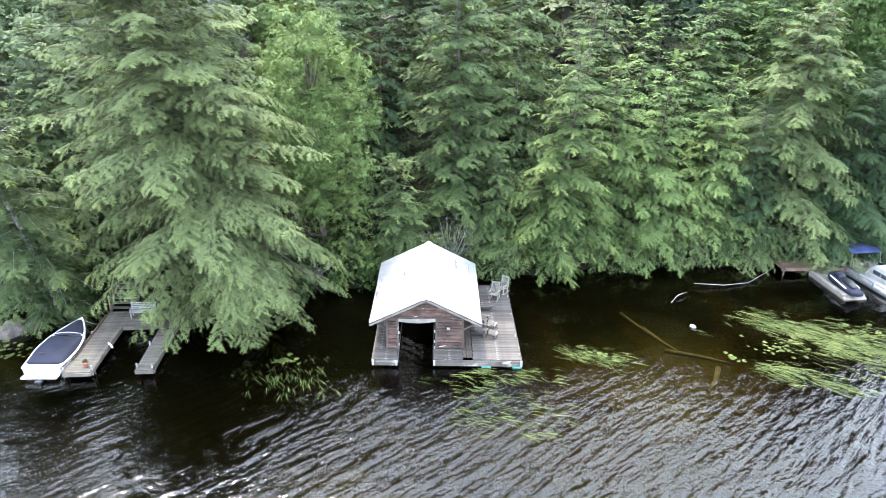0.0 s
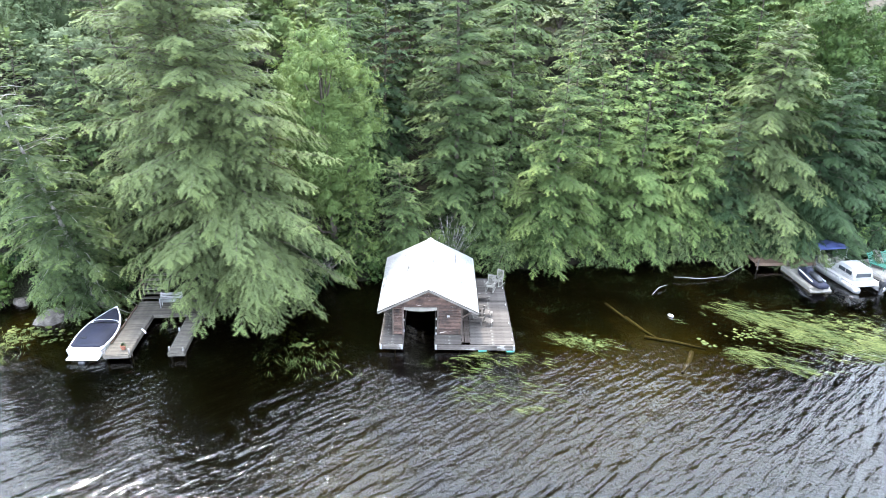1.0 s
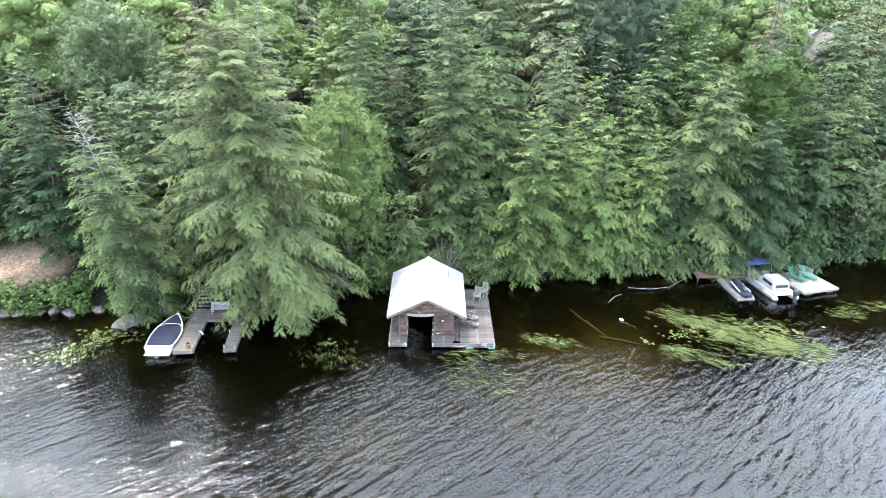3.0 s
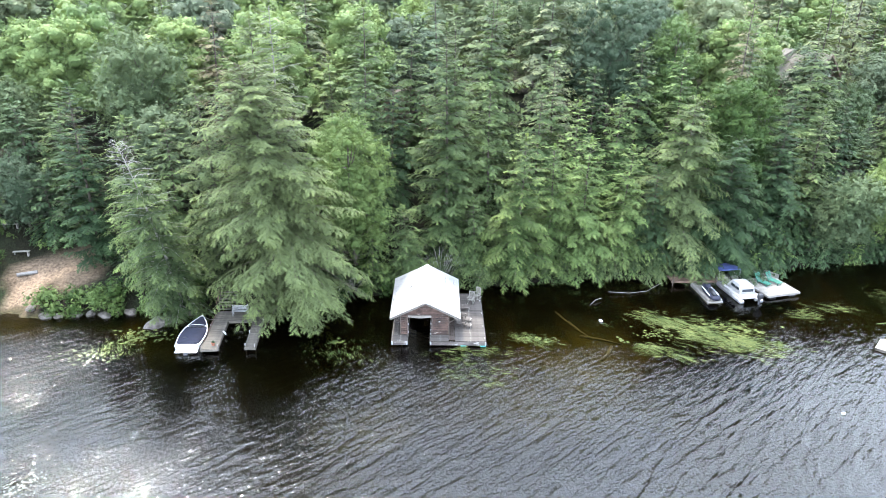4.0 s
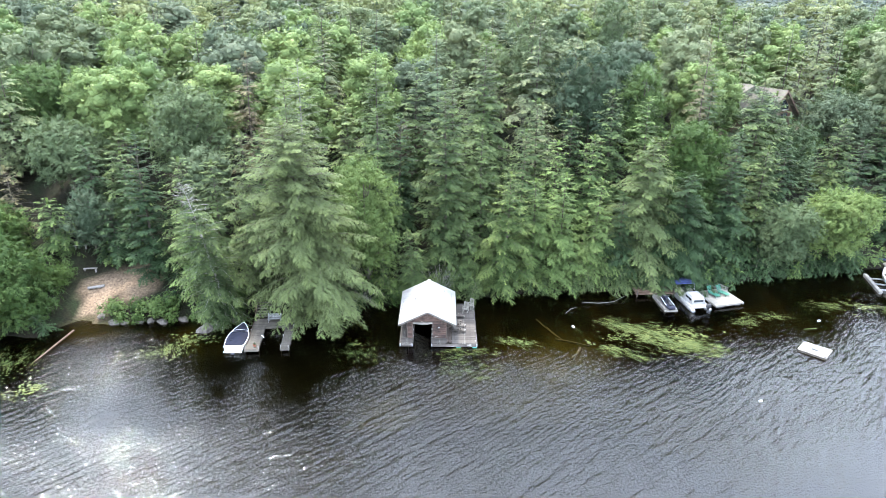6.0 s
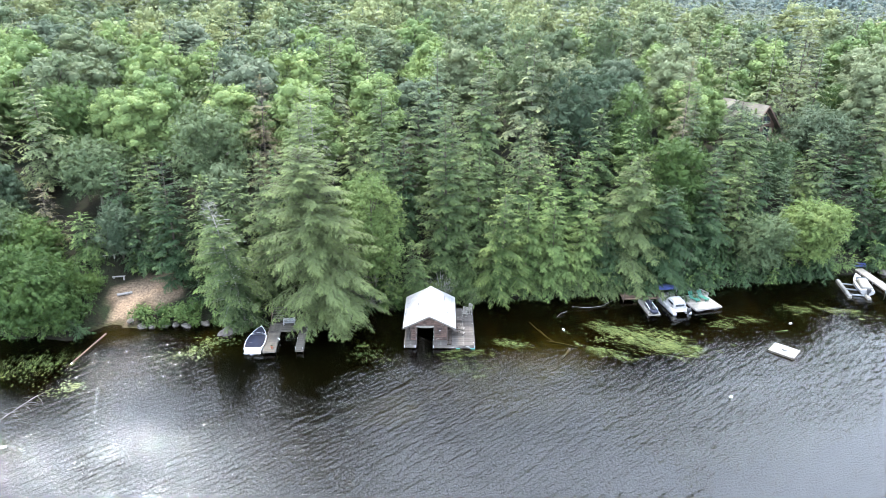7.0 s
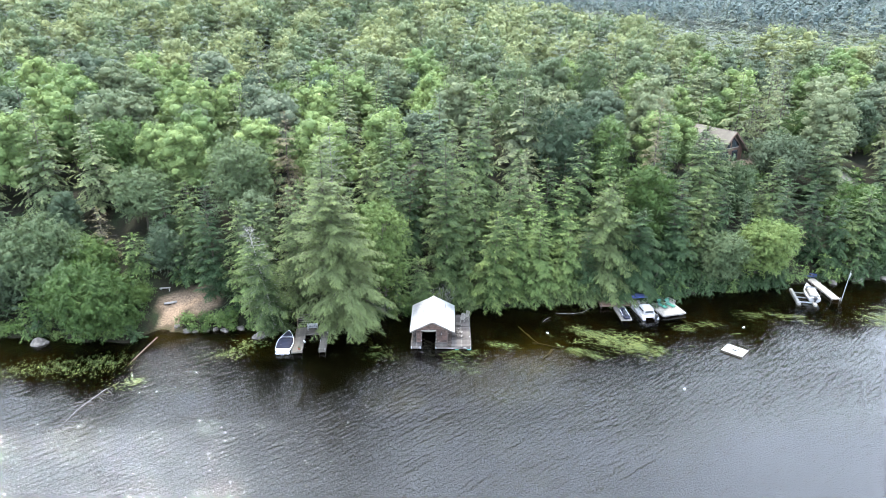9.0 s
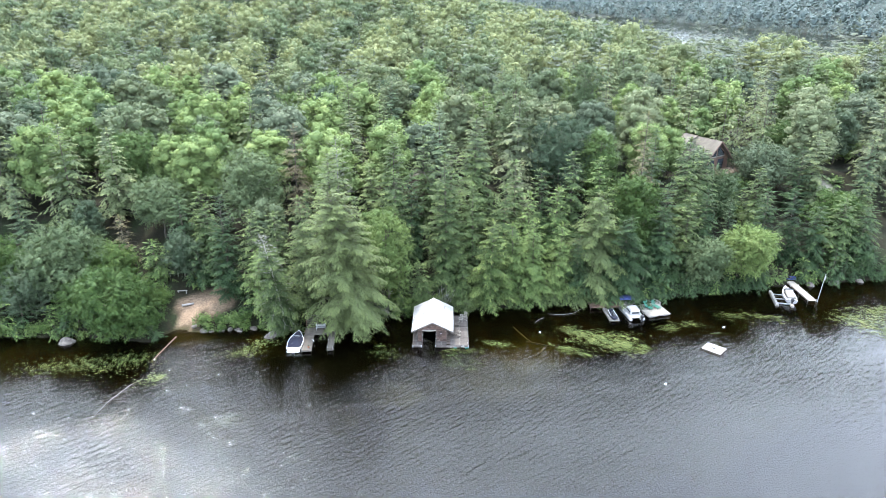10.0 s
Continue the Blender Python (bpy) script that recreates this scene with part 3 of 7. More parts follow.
def conifer_shape(seed, h, R, branches, step=0.26, droop=0.45, lean=(0, 0), low=0.03, power=0.7, bare=0.0, thin=0.0, ragged=0.3, twigs=1, skirt=0.68, spread=0.34, pairs=6, lift=0.24, twig=0.26, spray=0.46):
    """A conifer of flat drooping boughs: on each a row of feathered side twigs, shorter towards its tip."""
    rng = np.random.default_rng(seed)
    lx, ly = lean
    zed = np.array([0, 0, 1.0])

    def axis_at(z):
        u = np.asarray(z) / h
        return np.stack([lx * u ** 1.6 + 0.12 * np.sin(u * 5 + seed), ly * u ** 1.6 + 0.12 * np.cos(u * 4 + seed), np.asarray(z)], -1)

    zs = np.linspace(-0.5, h, 9)
    r0 = 0.008 * h + 0.04
    trunk = stems([(axis_at(np.maximum(zs, 0)) + np.stack([0 * zs, 0 * zs, np.minimum(zs, 0)], -1), r0 * (1 - 0.97 * np.clip(zs / h, 0, 1)) + 0.01)], 7)
    limbs, pos, along, up, size, fresh = [], [], [], [], [], []
    for i in range(branches):
        u = low + (1 - low) * ((i + rng.uniform(-0.4, 0.4)) / branches)
        u = min(max(u, low), 0.995)
        L = R * (1 - u) ** power * rng.uniform(1 - ragged, 1 + ragged * 0.7) + 0.3
        L *= skirt + (1 - skirt) * min(1, (u - low) / 0.22)
        az = i * 2.39996 + rng.uniform(-0.5, 0.5)
        out = np.array([np.cos(az), np.sin(az), 0])
        side = np.array([-out[1], out[0], 0])
        rise = lift * rng.uniform(0.2, 1.5) + 0.5 * u ** 2
        sag = droop * rng.uniform(0.75, 1.25) * (1.1 - 0.6 * u)
        bend = rng.normal(0, 0.2)
        o = axis_at(u * h)

        def run(t):
            t = np.asarray(t)[:, None]
            return o + L * (t * out + bend * t * t * side + (rise * t - sag * t * t) * zed)

        s = np.linspace(0, 1, 5)
        if i % twigs == 0:
            limbs.append((run(s)[::2], (0.03 * (0.4 + 0.15 * L) * (1 - 0.85 * s) + 0.004)[::2]))
        if rng.uniform() < thin or u > 1 - bare:
            for k in range(5):
                q = run([rng.uniform(0.3, 1)])[0]
                e = q + (out * 0.5 + rng.normal(0, 0.5, 3)) * 0.5 * (0.4 + 0.3 * L)
                limbs.append((np.stack([q, (q + e) / 2 + rng.normal(0, 0.05, 3), e]), np.array([0.018, 0.012, 0.005])))
            continue
        n = max(3, int(L / step))
        for sg in (-1, 1):
            t = np.clip(np.linspace(0.1, 0.98, n) + rng.normal(0, 0.25 / n, n), 0.05, 1)
            a = rng.uniform(0.6, 1.15, n)[:, None]
            tan = out + 2 * bend * t[:, None] * side + (rise - 2 * sag * t[:, None]) * zed
            tan /= np.linalg.norm(tan, axis=1, keepdims=True)
            pos.append(run(t) + rng.normal(0, 0.05, (n, 3)))
            along.append(tan * np.cos(a) + side * sg * np.sin(a) - zed * rng.uniform(0.0, 0.4, (n, 1)))
            up.append(zed + 0.35 * out + rng.normal(0, 0.17, (n, 3)))
            size.append((L * spread * (1 - t) ** 0.65 * np.minimum(1, 0.4 + 2.4 * t)) * rng.uniform(0.7, 1.2, n) + twig * rng.uniform(0.8, 1.4, n))
            fresh.append(t ** 1.6 * rng.uniform(0.45, 1.1, n))
            # a long twig is a row of short sprays that fork from it by turns
            count = np.maximum(1, np.round(size[-1] / spray)).astype(int)
            if count.max() > 1:
                p0, a0, u0, s0, f0 = pos.pop(), along.pop(), up.pop(), size.pop(), fresh.pop()
                a0 = a0 / np.linalg.norm(a0, axis=1, keepdims=True)
                idx = np.repeat(np.arange(n), count)
                c = np.concatenate([np.arange(v) for v in count])
                e = s0[idx] * (c / count[idx])
                fork = np.where(c == count[idx] - 1, 0.1, np.where(c % 2, 0.6, -0.6)) + rng.normal(0, 0.15, len(idx))
                across = np.cross(zed, a0[idx])
                pos.append(p0[idx] + a0[idx] * e[:, None] - zed * (0.16 * e ** 2)[:, None])
                along.append(a0[idx] * np.cos(fork)[:, None] + across * np.sin(fork)[:, None] - zed * (0.25 * e)[:, None])
                up.append(u0[idx] + rng.normal(0, 0.15, (len(idx), 3)))
                size.append(np.minimum(s0[idx], spray * 1.35) * rng.uniform(0.8, 1.25, len(idx)))
                fresh.append(f0[idx] * (0.5 + 0.5 * (c + 1) / count[idx]))
        pos.append(run([0.93]))
        along.append((out + (rise - 2.1 * sag) * zed)[None])
        up.append((zed + out * 0.3)[None])
        size.append(np.array([twig * 2.2 * rng.uniform(0.8, 1.3)]))
        fresh.append(np.array([1.0]))
    if bare == 0:
        az = np.arange(4) * 1.6
        pos.append(np.repeat(axis_at(h - 0.6)[None], 4, 0))
        along.append(np.stack([0.3 * np.cos(az), 0.3 * np.sin(az), 1 + 0 * az], -1))
        up.append(np.stack([np.cos(az), np.sin(az), 0.2 + 0 * az], -1))
        size.append(np.full(4, 0.8))
        fresh.append(np.ones(4))
    pos, along, up, size, fresh = (np.concatenate(a) for a in (pos, along, up, size, fresh))
    order = rng.permutation(len(pos))
    pos, along, up, size, fresh = (a[order] for a in (pos, along, up, size, fresh))
    made = [strew(V, F, pos[k::5], along[k::5], up[k::5], size[k::5]) for k, (V, F) in enumerate(TWIGS[pairs])]
    young = np.concatenate([(fresh[k::5, None] * (0.35 + 0.65 * V[None, :, 0])).ravel() for k, (V, F) in enumerate(TWIGS[pairs])])
    return trunk, stems(limbs, 3), joined(*made), young


BOUGHS = {n: [ragged_frond(30 + 7 * i + n, n) for i in range(5)] for n in (3, 5)}


def bough_conifer(seed, h, R, branches, pairs=5, side=True, droop=0.35, power=0.8, ragged=0.25, low=0.04):
    """A conifer whose every bough is one long serrated spray, with two shorter ones beside it."""
    rng = np.random.default_rng(seed)
    pos, along, up, size = [], [], [], []
    for i in range(branches):
        u = low + (1 - low) * max(0.0, (i + rng.uniform(-0.5, 0.5)) / branches) ** 0.9
        u = min(max(u, low), 0.985)
        L = R * (1 - u) ** power * rng.uniform(1 - ragged, 1 + ragged) + 0.45
        az = i * 2.39996 + rng.uniform(-0.4, 0.4)
        for a, k in ((0.0, 1.0), (0.5, 0.72), (-0.5, 0.68)) if side else ((0.0, 1.0),):
            b = az + a + rng.uniform(-0.12, 0.12)
            out = np.array([np.cos(b), np.sin(b), 0])
            pos.append((0.1 * out[0], 0.1 * out[1], u * h + rng.uniform(-0.15, 0.15)))
            along.append(out + np.array([0, 0, 0.75 * u ** 2 - droop * (1 - u) + rng.uniform(-0.12, 0.08)]))
            up.append(np.array([0, 0, 1.0]) + rng.normal(0, 0.2, 3))
            size.append(L * k)
    for k in range(3):
        pos.append((0, 0, h - 0.9))
        along.append((0.2 * math.cos(k * 2.1), 0.2 * math.sin(k * 2.1), 1))
        up.append((math.cos(k * 2.1), math.sin(k * 2.1), 0.1))
        size.append(1.0)
    pos, along, up, size = (np.asarray(a, float) for a in (pos, along, up, size))
    vs, fs, base = [], [], 0
    young = np.concatenate([np.repeat(V[None, :, 0] ** 2 * 0.8, len(pos[k::5]), 0).ravel() for k, (V, F) in enumerate(BOUGHS[pairs])])
    for k, (V, F) in enumerate(BOUGHS[pairs]):
        v, f = strew(V, F, pos[k::5], along[k::5], up[k::5], size[k::5])
        vs.append(v)
        fs.append(f + base)
        base += len(v)
    zs = np.linspace(-0.5, h, 6)
    trunk = stems([(np.stack([0 * zs, 0 * zs, zs], -1), (0.011 * h + 0.05) * (1 - 0.95 * np.clip(zs / h, 0, 1)))], 6)
    twigs = []
    for i in range(10):
        u, az = 0.1 + 0.07 * i, i * 2.4
        twigs.append((np.array([(0, 0, u * h), (R * 0.4 * (1 - u) * math.cos(az), R * 0.4 * (1 - u) * math.sin(az), u * h - 0.1)]), np.array([0.05, 0.015])))
    return trunk, stems(twigs, 3), (np.concatenate(vs), np.concatenate(fs)), young


def broadleaf_shape(seed, h, R, leaves, leaf=0.35, blobs=36, low=0.14, flat=1.0, lean=(0, 0), fine=False, k=0.6):
    """A domed crown of many leafy lobes, loose leaves on each."""
    rng = np.random.default_rng(seed)
    z0 = h * low
    i = np.arange(blobs)
    v = 1 - 1.75 * (i + rng.uniform(0, 0.9, blobs)) / blobs
    az = i * 2.39996 + rng.uniform(-0.5, 0.5, blobs)
    flat_r = np.sqrt(np.clip(1 - v * v, 0, 1)) ** 0.8
    depth = rng.uniform(0.62, 1.0, blobs)
    depth[::6] *= 0.55
    rad = R * rng.uniform(0.2, 0.34, blobs) * (60 / (blobs + 24)) ** 0.4
    reach = np.maximum(R - rad * 0.8, 0.3) * depth * rng.uniform(0.85, 1.12, blobs)
    mz = z0 + (h - z0) * 0.42
    cz = np.where(v > 0, mz + (h - mz - rad * 0.7) * v * depth ** 0.4, mz + (mz - z0) * v)
    cen = np.stack([reach * flat_r * np.cos(az), reach * flat_r * np.sin(az), cz], -1)
    cen[:, :2] += np.array(lean) * np.clip(cz / h, 0, 1)[:, None]
    leaves, leaf = (int(leaves * 0.5), leaf * 1.75) if fine else (leaves, leaf)
    many = int(leaves * 2.4)
    which = rng.choice(blobs, many, p=rad ** 2 / (rad ** 2).sum())
    d = rng.normal(size=(many, 3))
    d /= np.linalg.norm(d, axis=1, keepdims=True)
    d[:, 2] = np.where(rng.uniform(size=many) < 0.6, np.abs(d[:, 2]), d[:, 2])
    pos = cen[which] + d * (rad[which] * rng.uniform(0.75, 1.25, many))[:, None] * np.array([1, 1, 0.85 * flat])
    # leaves buried in a neighbouring lobe are left out
    buried = (((pos[:, None] - cen[None]) ** 2).sum(-1) < (0.72 * rad[None]) ** 2).sum(1) > 0
    keep = np.flatnonzero(~buried)[:leaves]
    leaves, d, pos = len(keep), d[keep], pos[keep]
    up = d * 1.0 + np.array([0, 0, 0.45]) + rng.normal(0, 0.22, (leaves, 3))
    along = rng.normal(size=(leaves, 3)) + d * 0.4 - np.array([0, 0, 0.35])
    heart = ICO2_V * rng.uniform(0.6, 1.0, (len(ICO2_V), 1)) * np.array([0.5 * R, 0.5 * R, 0.34 * (h - z0)]) + np.array([0.5 * lean[0], 0.5 * lean[1], z0 + 0.46 * (h - z0)])
    wide = leaf * rng.uniform(0.75, 1.35, leaves)
    kinds = TWIGS[4 if leaf < 0.6 else 3] if fine else [(LEAF_V, LEAF_F)] * 5
    crown = joined(*[strew(V, F, pos[i::5], along[i::5], up[i::5], wide[i::5]) for i, (V, F) in enumerate(kinds)], (heart, ICO2_F), lumps(rng, cen, rad, k * 0.85))
    zs = np.linspace(-0.4, h * 0.8, 7)
    w = np.clip(zs / h, 0, 1)
    mid = np.stack([lean[0] * w + 0.15 * np.sin(w * 4 + seed), lean[1] * w + 0.15 * np.cos(w * 5 + seed), zs], -1)
    trunk = stems([(mid, (0.013 * h + 0.04) * (1 - 0.85 * w))], 7)
    limbs = []
    for c, r in zip(cen[:: max(1, blobs // 16)], rad):
        k = int(np.clip((c[2] - 0.35 * np.linalg.norm(c[:2])) / (h * 0.8) * 6, 1, 5))
        a = mid[k]
        m = (a + c) / 2 + np.array([0, 0, -0.1 * h * 0.3])
        limbs.append((np.stack([a, m, c]), np.array([0.09, 0.06, 0.02]) * h / 14))
    return trunk, stems(limbs, 4), crown


def tree(kind, shape, needles, x, y, turn=0.0, label="", group="", category="tree", z=None, bark=None):
    t = empty(kind, x, y, gz(x, y) - 0.1 if z is None else z, turn)
    tagged(t, label, category, group)
    raw("trunk", *shape[0], bark or M_BARK, t, smooth=True)
    tagged(raw("branch_frame", *shape[1], bark or M_BARK, t), kind="stuff")
    crown = raw("crown", *shape[2], needles, t, smooth=True)
    if len(shape) > 3:
        # this year's growth towards the bough ends, brightened to paint lit tips over a dark inside
        crown.data.attributes.new("fresh", "FLOAT", "POINT").data.foreach_set("value", shape[3].astype(np.float32))
    return t


def hemlock(x, y, top, R, seed, mat=M_HEMLOCK, lean=(0, 0), branches=None, bark=None, label="tall hemlock with drooping feathery green boughs", kind="hemlock_tree", **kw):
    h = top - gz(x, y) + 0.1
    return tree(kind, conifer_shape(seed, h, R, branches or int(26 + h * 4.6), lean=lean, **kw), mat, x, y, 0, label, bark=bark)


def leafy(x, y, top, R, seed, mat=M_MAPLE, leaves=4500, label="broadleaf tree with a rounded green crown", kind="maple_tree", **kw):
    h = top - gz(x, y) + 0.1
    return tree(kind, broadleaf_shape(seed, h, R, leaves, fine=True, **kw), mat, x, y, 0, label)


# the shore's own trees
hemlock(-13.6, 6.2, 24.0, 7.4, 1, M_PALE, (-1.4, -6.6), 330, label="large old hemlock leaning out over the water", droop=0.5, low=0.05, power=0.5, skirt=0.5, step=0.28, ragged=0.42, spread=0.28, thin=0.04, spray=0.38)
hemlock(-24.4, 5.6, 18.4, 4.4, 2, M_PALE, (-0.4, -7), 125, label="hemlock with a bare grey dead top by the shore", bark=M_DEADWOOD, bare=0.17, droop=0.5, thin=0.05, step=0.26, spray=0.38)
hemlock(-17.6, 14.5, 26.8, 5.8, 3, M_PALE, (0, -2), 130, label="tall pale hemlock with drooping boughs", droop=0.45, step=0.26)
hemlock(-17.2, 19, 27.8, 5.2, 4, M_PALE, bark=M_DEADWOOD, thin=0.3, label="tall hemlock with many dead grey boughs", droop=0.4, step=0.38, pairs=3, spray=0.75)
hemlock(-21, 9.5, 21.5, 4.7, 5, M_PALE, (0, -3), step=0.26, spray=0.38)
hemlock(0.6, 14.6, 26.0, 4.9, 6, M_HEMLOCK, (0, -1), 125, droop=0.3, power=0.65, step=0.26)
hemlock(1.6, 21.5, 27.2, 4.7, 7, M_HEMLOCK, droop=0.35, step=0.38, pairs=3, spray=0.75)
hemlock(5.8, 27, 29.5, 5.8, 8, M_HEMLOCK, branches=130, droop=0.45, ragged=0.45, step=0.38, pairs=3, spray=0.75)
hemlock(-7.6, 16.5, 22.3, 4.0, 9, M_DEEP, step=0.26)
hemlock(-8.5, 25, 27.5, 4.9, 10, M_PALE, step=0.38, pairs=3, spray=0.75)
hemlock(8.0, 12.9, 16.6, 4.8, 11, M_FRESH, (0, -3), 95, label="light green young hemlock beside the boathouse", power=0.85, step=0.26)
hemlock(11.5, 15.0, 14.8, 4.0, 12, M_YOUNG, (0, -1), step=0.26, power=0.85)
hemlock(15.0, 15.0, 15.6, 4.1, 13, M_YOUNG, (0, -1.5), step=0.26, power=0.85)
hemlock(14.8, 20, 18.0, 3.7, 14, M_YOUNG, step=0.38, pairs=3, spray=0.75)
hemlock(19.6, 21.5, 18.4, 3.8, 15, M_YOUNG, step=0.38, pairs=3, spray=0.75)
hemlock(19.5, 16.2, 14.5, 4.0, 16, M_YOUNG, (0, -1.5), step=0.26, power=0.85)
hemlock(25.6, 18.0, 19.4, 7.0, 17, M_PALE, (0, -2.2), 120, label="pale grey-green hemlock with long hanging boughs", droop=0.6, step=0.26, skirt=1.0, low=0.02)
# right-bank hemlocks: the darker spruce needles stand in for shade there
hemlock(22.5, 16.0, 12.5, 3.6, 18, M_SPRUCE, (0, -1), step=0.26, power=0.85)
hemlock(30.5, 17.6, 15.5, 6.3, 19, M_SPRUCE, (0, -2.5), step=0.26, skirt=1.0, low=0.02)
hemlock(38.0, 21.4, 19.3, 4.0, 20, M_SPRUCE, (0, -0.5), step=0.38, pairs=3, spray=0.75)
hemlock(37.0, 20.6, 15.5, 4.8, 21, M_SPRUCE, (0, -1.5), step=0.38, pairs=3, spray=0.75, skirt=1.0, low=0.02)
hemlock(42.5, 22.5, 17.0, 3.8, 22, M_HEMLOCK, step=0.38, pairs=3, spray=0.75)
hemlock(46.5, 25.5, 17.5, 3.6, 23, M_SPRUCE, step=0.38, pairs=3, spray=0.75)
hemlock(57.5, 26.5, 17.0, 3.8, 24, M_SPRUCE, step=0.38, pairs=3, spray=0.75)
hemlock(63.0, 28.0, 16.5, 3.8, 25, M_SPRUCE, step=0.38, pairs=3, spray=0.75)
hemlock(-34.2, 11.2, 20.6, 3.9, 26, M_SPRUCE, label="slim dark green spruce behind the clearing", kind="spruce_tree", droop=0.2, step=0.38, pairs=3, spray=0.75)
hemlock(-30, 11.5, 17.5, 3.8, 27, M_HEMLOCK, step=0.38, pairs=3, spray=0.75)
hemlock(-28.5, 8.4, 12, 3.1, 28, M_YOUNG, step=0.38, pairs=3, spray=0.75)
hemlock(-52.9, 15.7, 15.2, 3.1, 29, M_DRY, label="sparse browning conifer with thin needles", kind="spruce_tree", thin=0.3, step=0.38, pairs=3, spray=0.75)
hemlock(70.3, 41.6, 20.8, 3.8, 30, M_SPRUCE, label="dark bluish spruce standing by the house", kind="spruce_tree", droop=0.15, step=0.38, pairs=3, spray=0.75)
hemlock(3.5, 13.2, 9.5, 2.9, 31, M_DEEP, (0, -0.5), step=0.26)
hemlock(-3.4, 11.9, 9.0, 2.8, 32, M_DEEP, (0, -0.5), step=0.26)
hemlock(-6.6, 10.6, 6.6, 1.7, 33, M_FRESH, label="small yellow-green young hemlock behind the boathouse", step=0.26)
leafy(-8.6, 12.0, 19.0, 4.6, 40, M_BRIGHT, 9000, "fresh green maple over the bank", lean=(0, -2), leaf=0.3, blobs=80, low=0.08)
leafy(-48.6, 4.0, 11.8, 6.8, 41, M_MAPLE, 8000, "round green maple leaning over the cove", blobs=60, low=0.02, lean=(0, -3), leaf=0.45)
leafy(-60.0, 10, 15.5, 7.5, 42, M_BIRCH, 7000, "broad green tree beside the cove", "birch_tree", blobs=50, low=0.15, leaf=0.45)
leafy(-48.5, 22.4, 19.7, 5.2, 43, M_BIRCH, 6500, "silvery green birch with a tall crown", "birch_tree", low=0.25, leaf=0.45)
leafy(-33.4, 25, 25.4, 6.6, 44, M_BIRCH, 5500, "tall silvery green birch", "birch_tree", leaf=0.45)
leafy(-57.4, 33, 26.3, 5.6, 45, M_BRIGHT, 5000, "bright yellow-green maple in the wood", leaf=0.45)
leafy(29.5, 35.4, 26.2, 4.2, 46, M_BRIGHT, 4500, "bright yellow-green maple in the wood", leaf=0.45)
leafy(22.5, 39, 28.4, 8.0, 47, M_DARKLEAF, 6000, "large dark green oak", "oak_tree", blobs=55, leaf=0.45)
leafy(33.3, 23.6, 21.2, 5.0, 48, M_MAPLE, 6500, "tall green maple above the shore", leaf=0.45)
leafy(52.9, 23.2, 12.8, 5.2, 49, M_BRIGHT, 6000, "light green maple hanging over the water", lean=(0, -4), low=0.1, leaf=0.45)
leafy(45.2, 20.5, 11.2, 4.2, 50, M_BIRCH, 5000, "light green tree with bare grey twigs", "birch_tree", lean=(0, -3), low=0.1, leaf=0.45)
leafy(66.0, 48, 20.5, 6.5, 51, M_DARKLEAF, 6000, "round dark green maple by the house", leaf=0.45)
leafy(90, 64, 18.8, 4.2, 52, M_BRIGHT, 3500, "yellow-green young maple beside the drive", leaf=0.45)
leafy(-3.8, 59, 27.4, 4.4, 53, M_BRIGHT, 3500, "bright yellow-green maple in the wood", leaf=0.45)
leafy(-34.5, 67.5, 28.2, 5.0, 54, M_BRIGHT, 3500, "bright yellow-green maple in the wood", leaf=0.45)
hemlock(-21.5, 14.5, 20.0, 4.2, 60, M_DEEP, step=0.38, pairs=3, spray=0.75)
hemlock(-26.5, 12.5, 17.0, 3.9, 61, M_HEMLOCK, step=0.38, pairs=3, spray=0.75)
hemlock(5.2, 18.5, 20.0, 3.8, 64, M_DEEP, step=0.32, pairs=4, spray=0.65)
hemlock(10.6, 19.5, 19.5, 4.2, 65, M_DEEP, step=0.32, pairs=4, spray=0.65)
hemlock(17.0, 24.0, 21.0, 4.6, 68, M_DEEP, step=0.38, pairs=3, spray=0.75)
hemlock(22.6, 26.0, 23.5, 4.6, 93, M_DEEP, step=0.38, pairs=3, spray=0.75)
hemlock(27.6, 26.5, 22.5, 4.4, 94, M_YOUNG, step=0.38, pairs=3, spray=0.75)
hemlock(12.6, 24.0, 22.5, 4.2, 95, M_DEEP, step=0.38, pairs=3, spray=0.75)
hemlock(-5.2, 21.5, 21.0, 3.8, 66, M_SPRUCE, step=0.38, pairs=3, spray=0.75, kind="spruce_tree", label="dark spruce deep in the wood")
hemlock(29.5, 23.5, 18.0, 3.8, 67, M_YOUNG, step=0.38, pairs=3, spray=0.75)

leafy(-56.0, 6.4, 9.5, 4.2, 90, M_MAPLE, 3500, "dense green maple beside the cove", leaf=0.45, low=0.02)
leafy(-64.5, 6.6, 10.5, 4.6, 91, M_DARKLEAF, 3500, "dark green maple beside the cove", leaf=0.45, low=0.02)
leafy(-70, 8, 14.0, 6.5, 70, M_MAPLE, 6000, "broad green maple beside the cove", leaf=0.46, low=0.03)
hemlock(-76, 8.5, 15.5, 4.2, 71, M_HEMLOCK, step=0.38, pairs=3, spray=0.75)
leafy(-83, 9, 14.0, 6.5, 72, M_BIRCH, 5000, "broad green tree beside the cove", "birch_tree", leaf=0.46, low=0.03)
leafy(-54.5, 12.5, 12.0, 5.0, 73, M_MAPLE, 5000, "green maple beside the cove", leaf=0.45, low=0.03)
hemlock(-38.6, 16.2, 17.0, 3.8, 74, M_HEMLOCK, step=0.38, pairs=3, spray=0.75)
hemlock(-43.2, 17.2, 18.0, 3.6, 75, M_SPRUCE, label="dark spruce behind the clearing", kind="spruce_tree", step=0.38, pairs=3, spray=0.75)
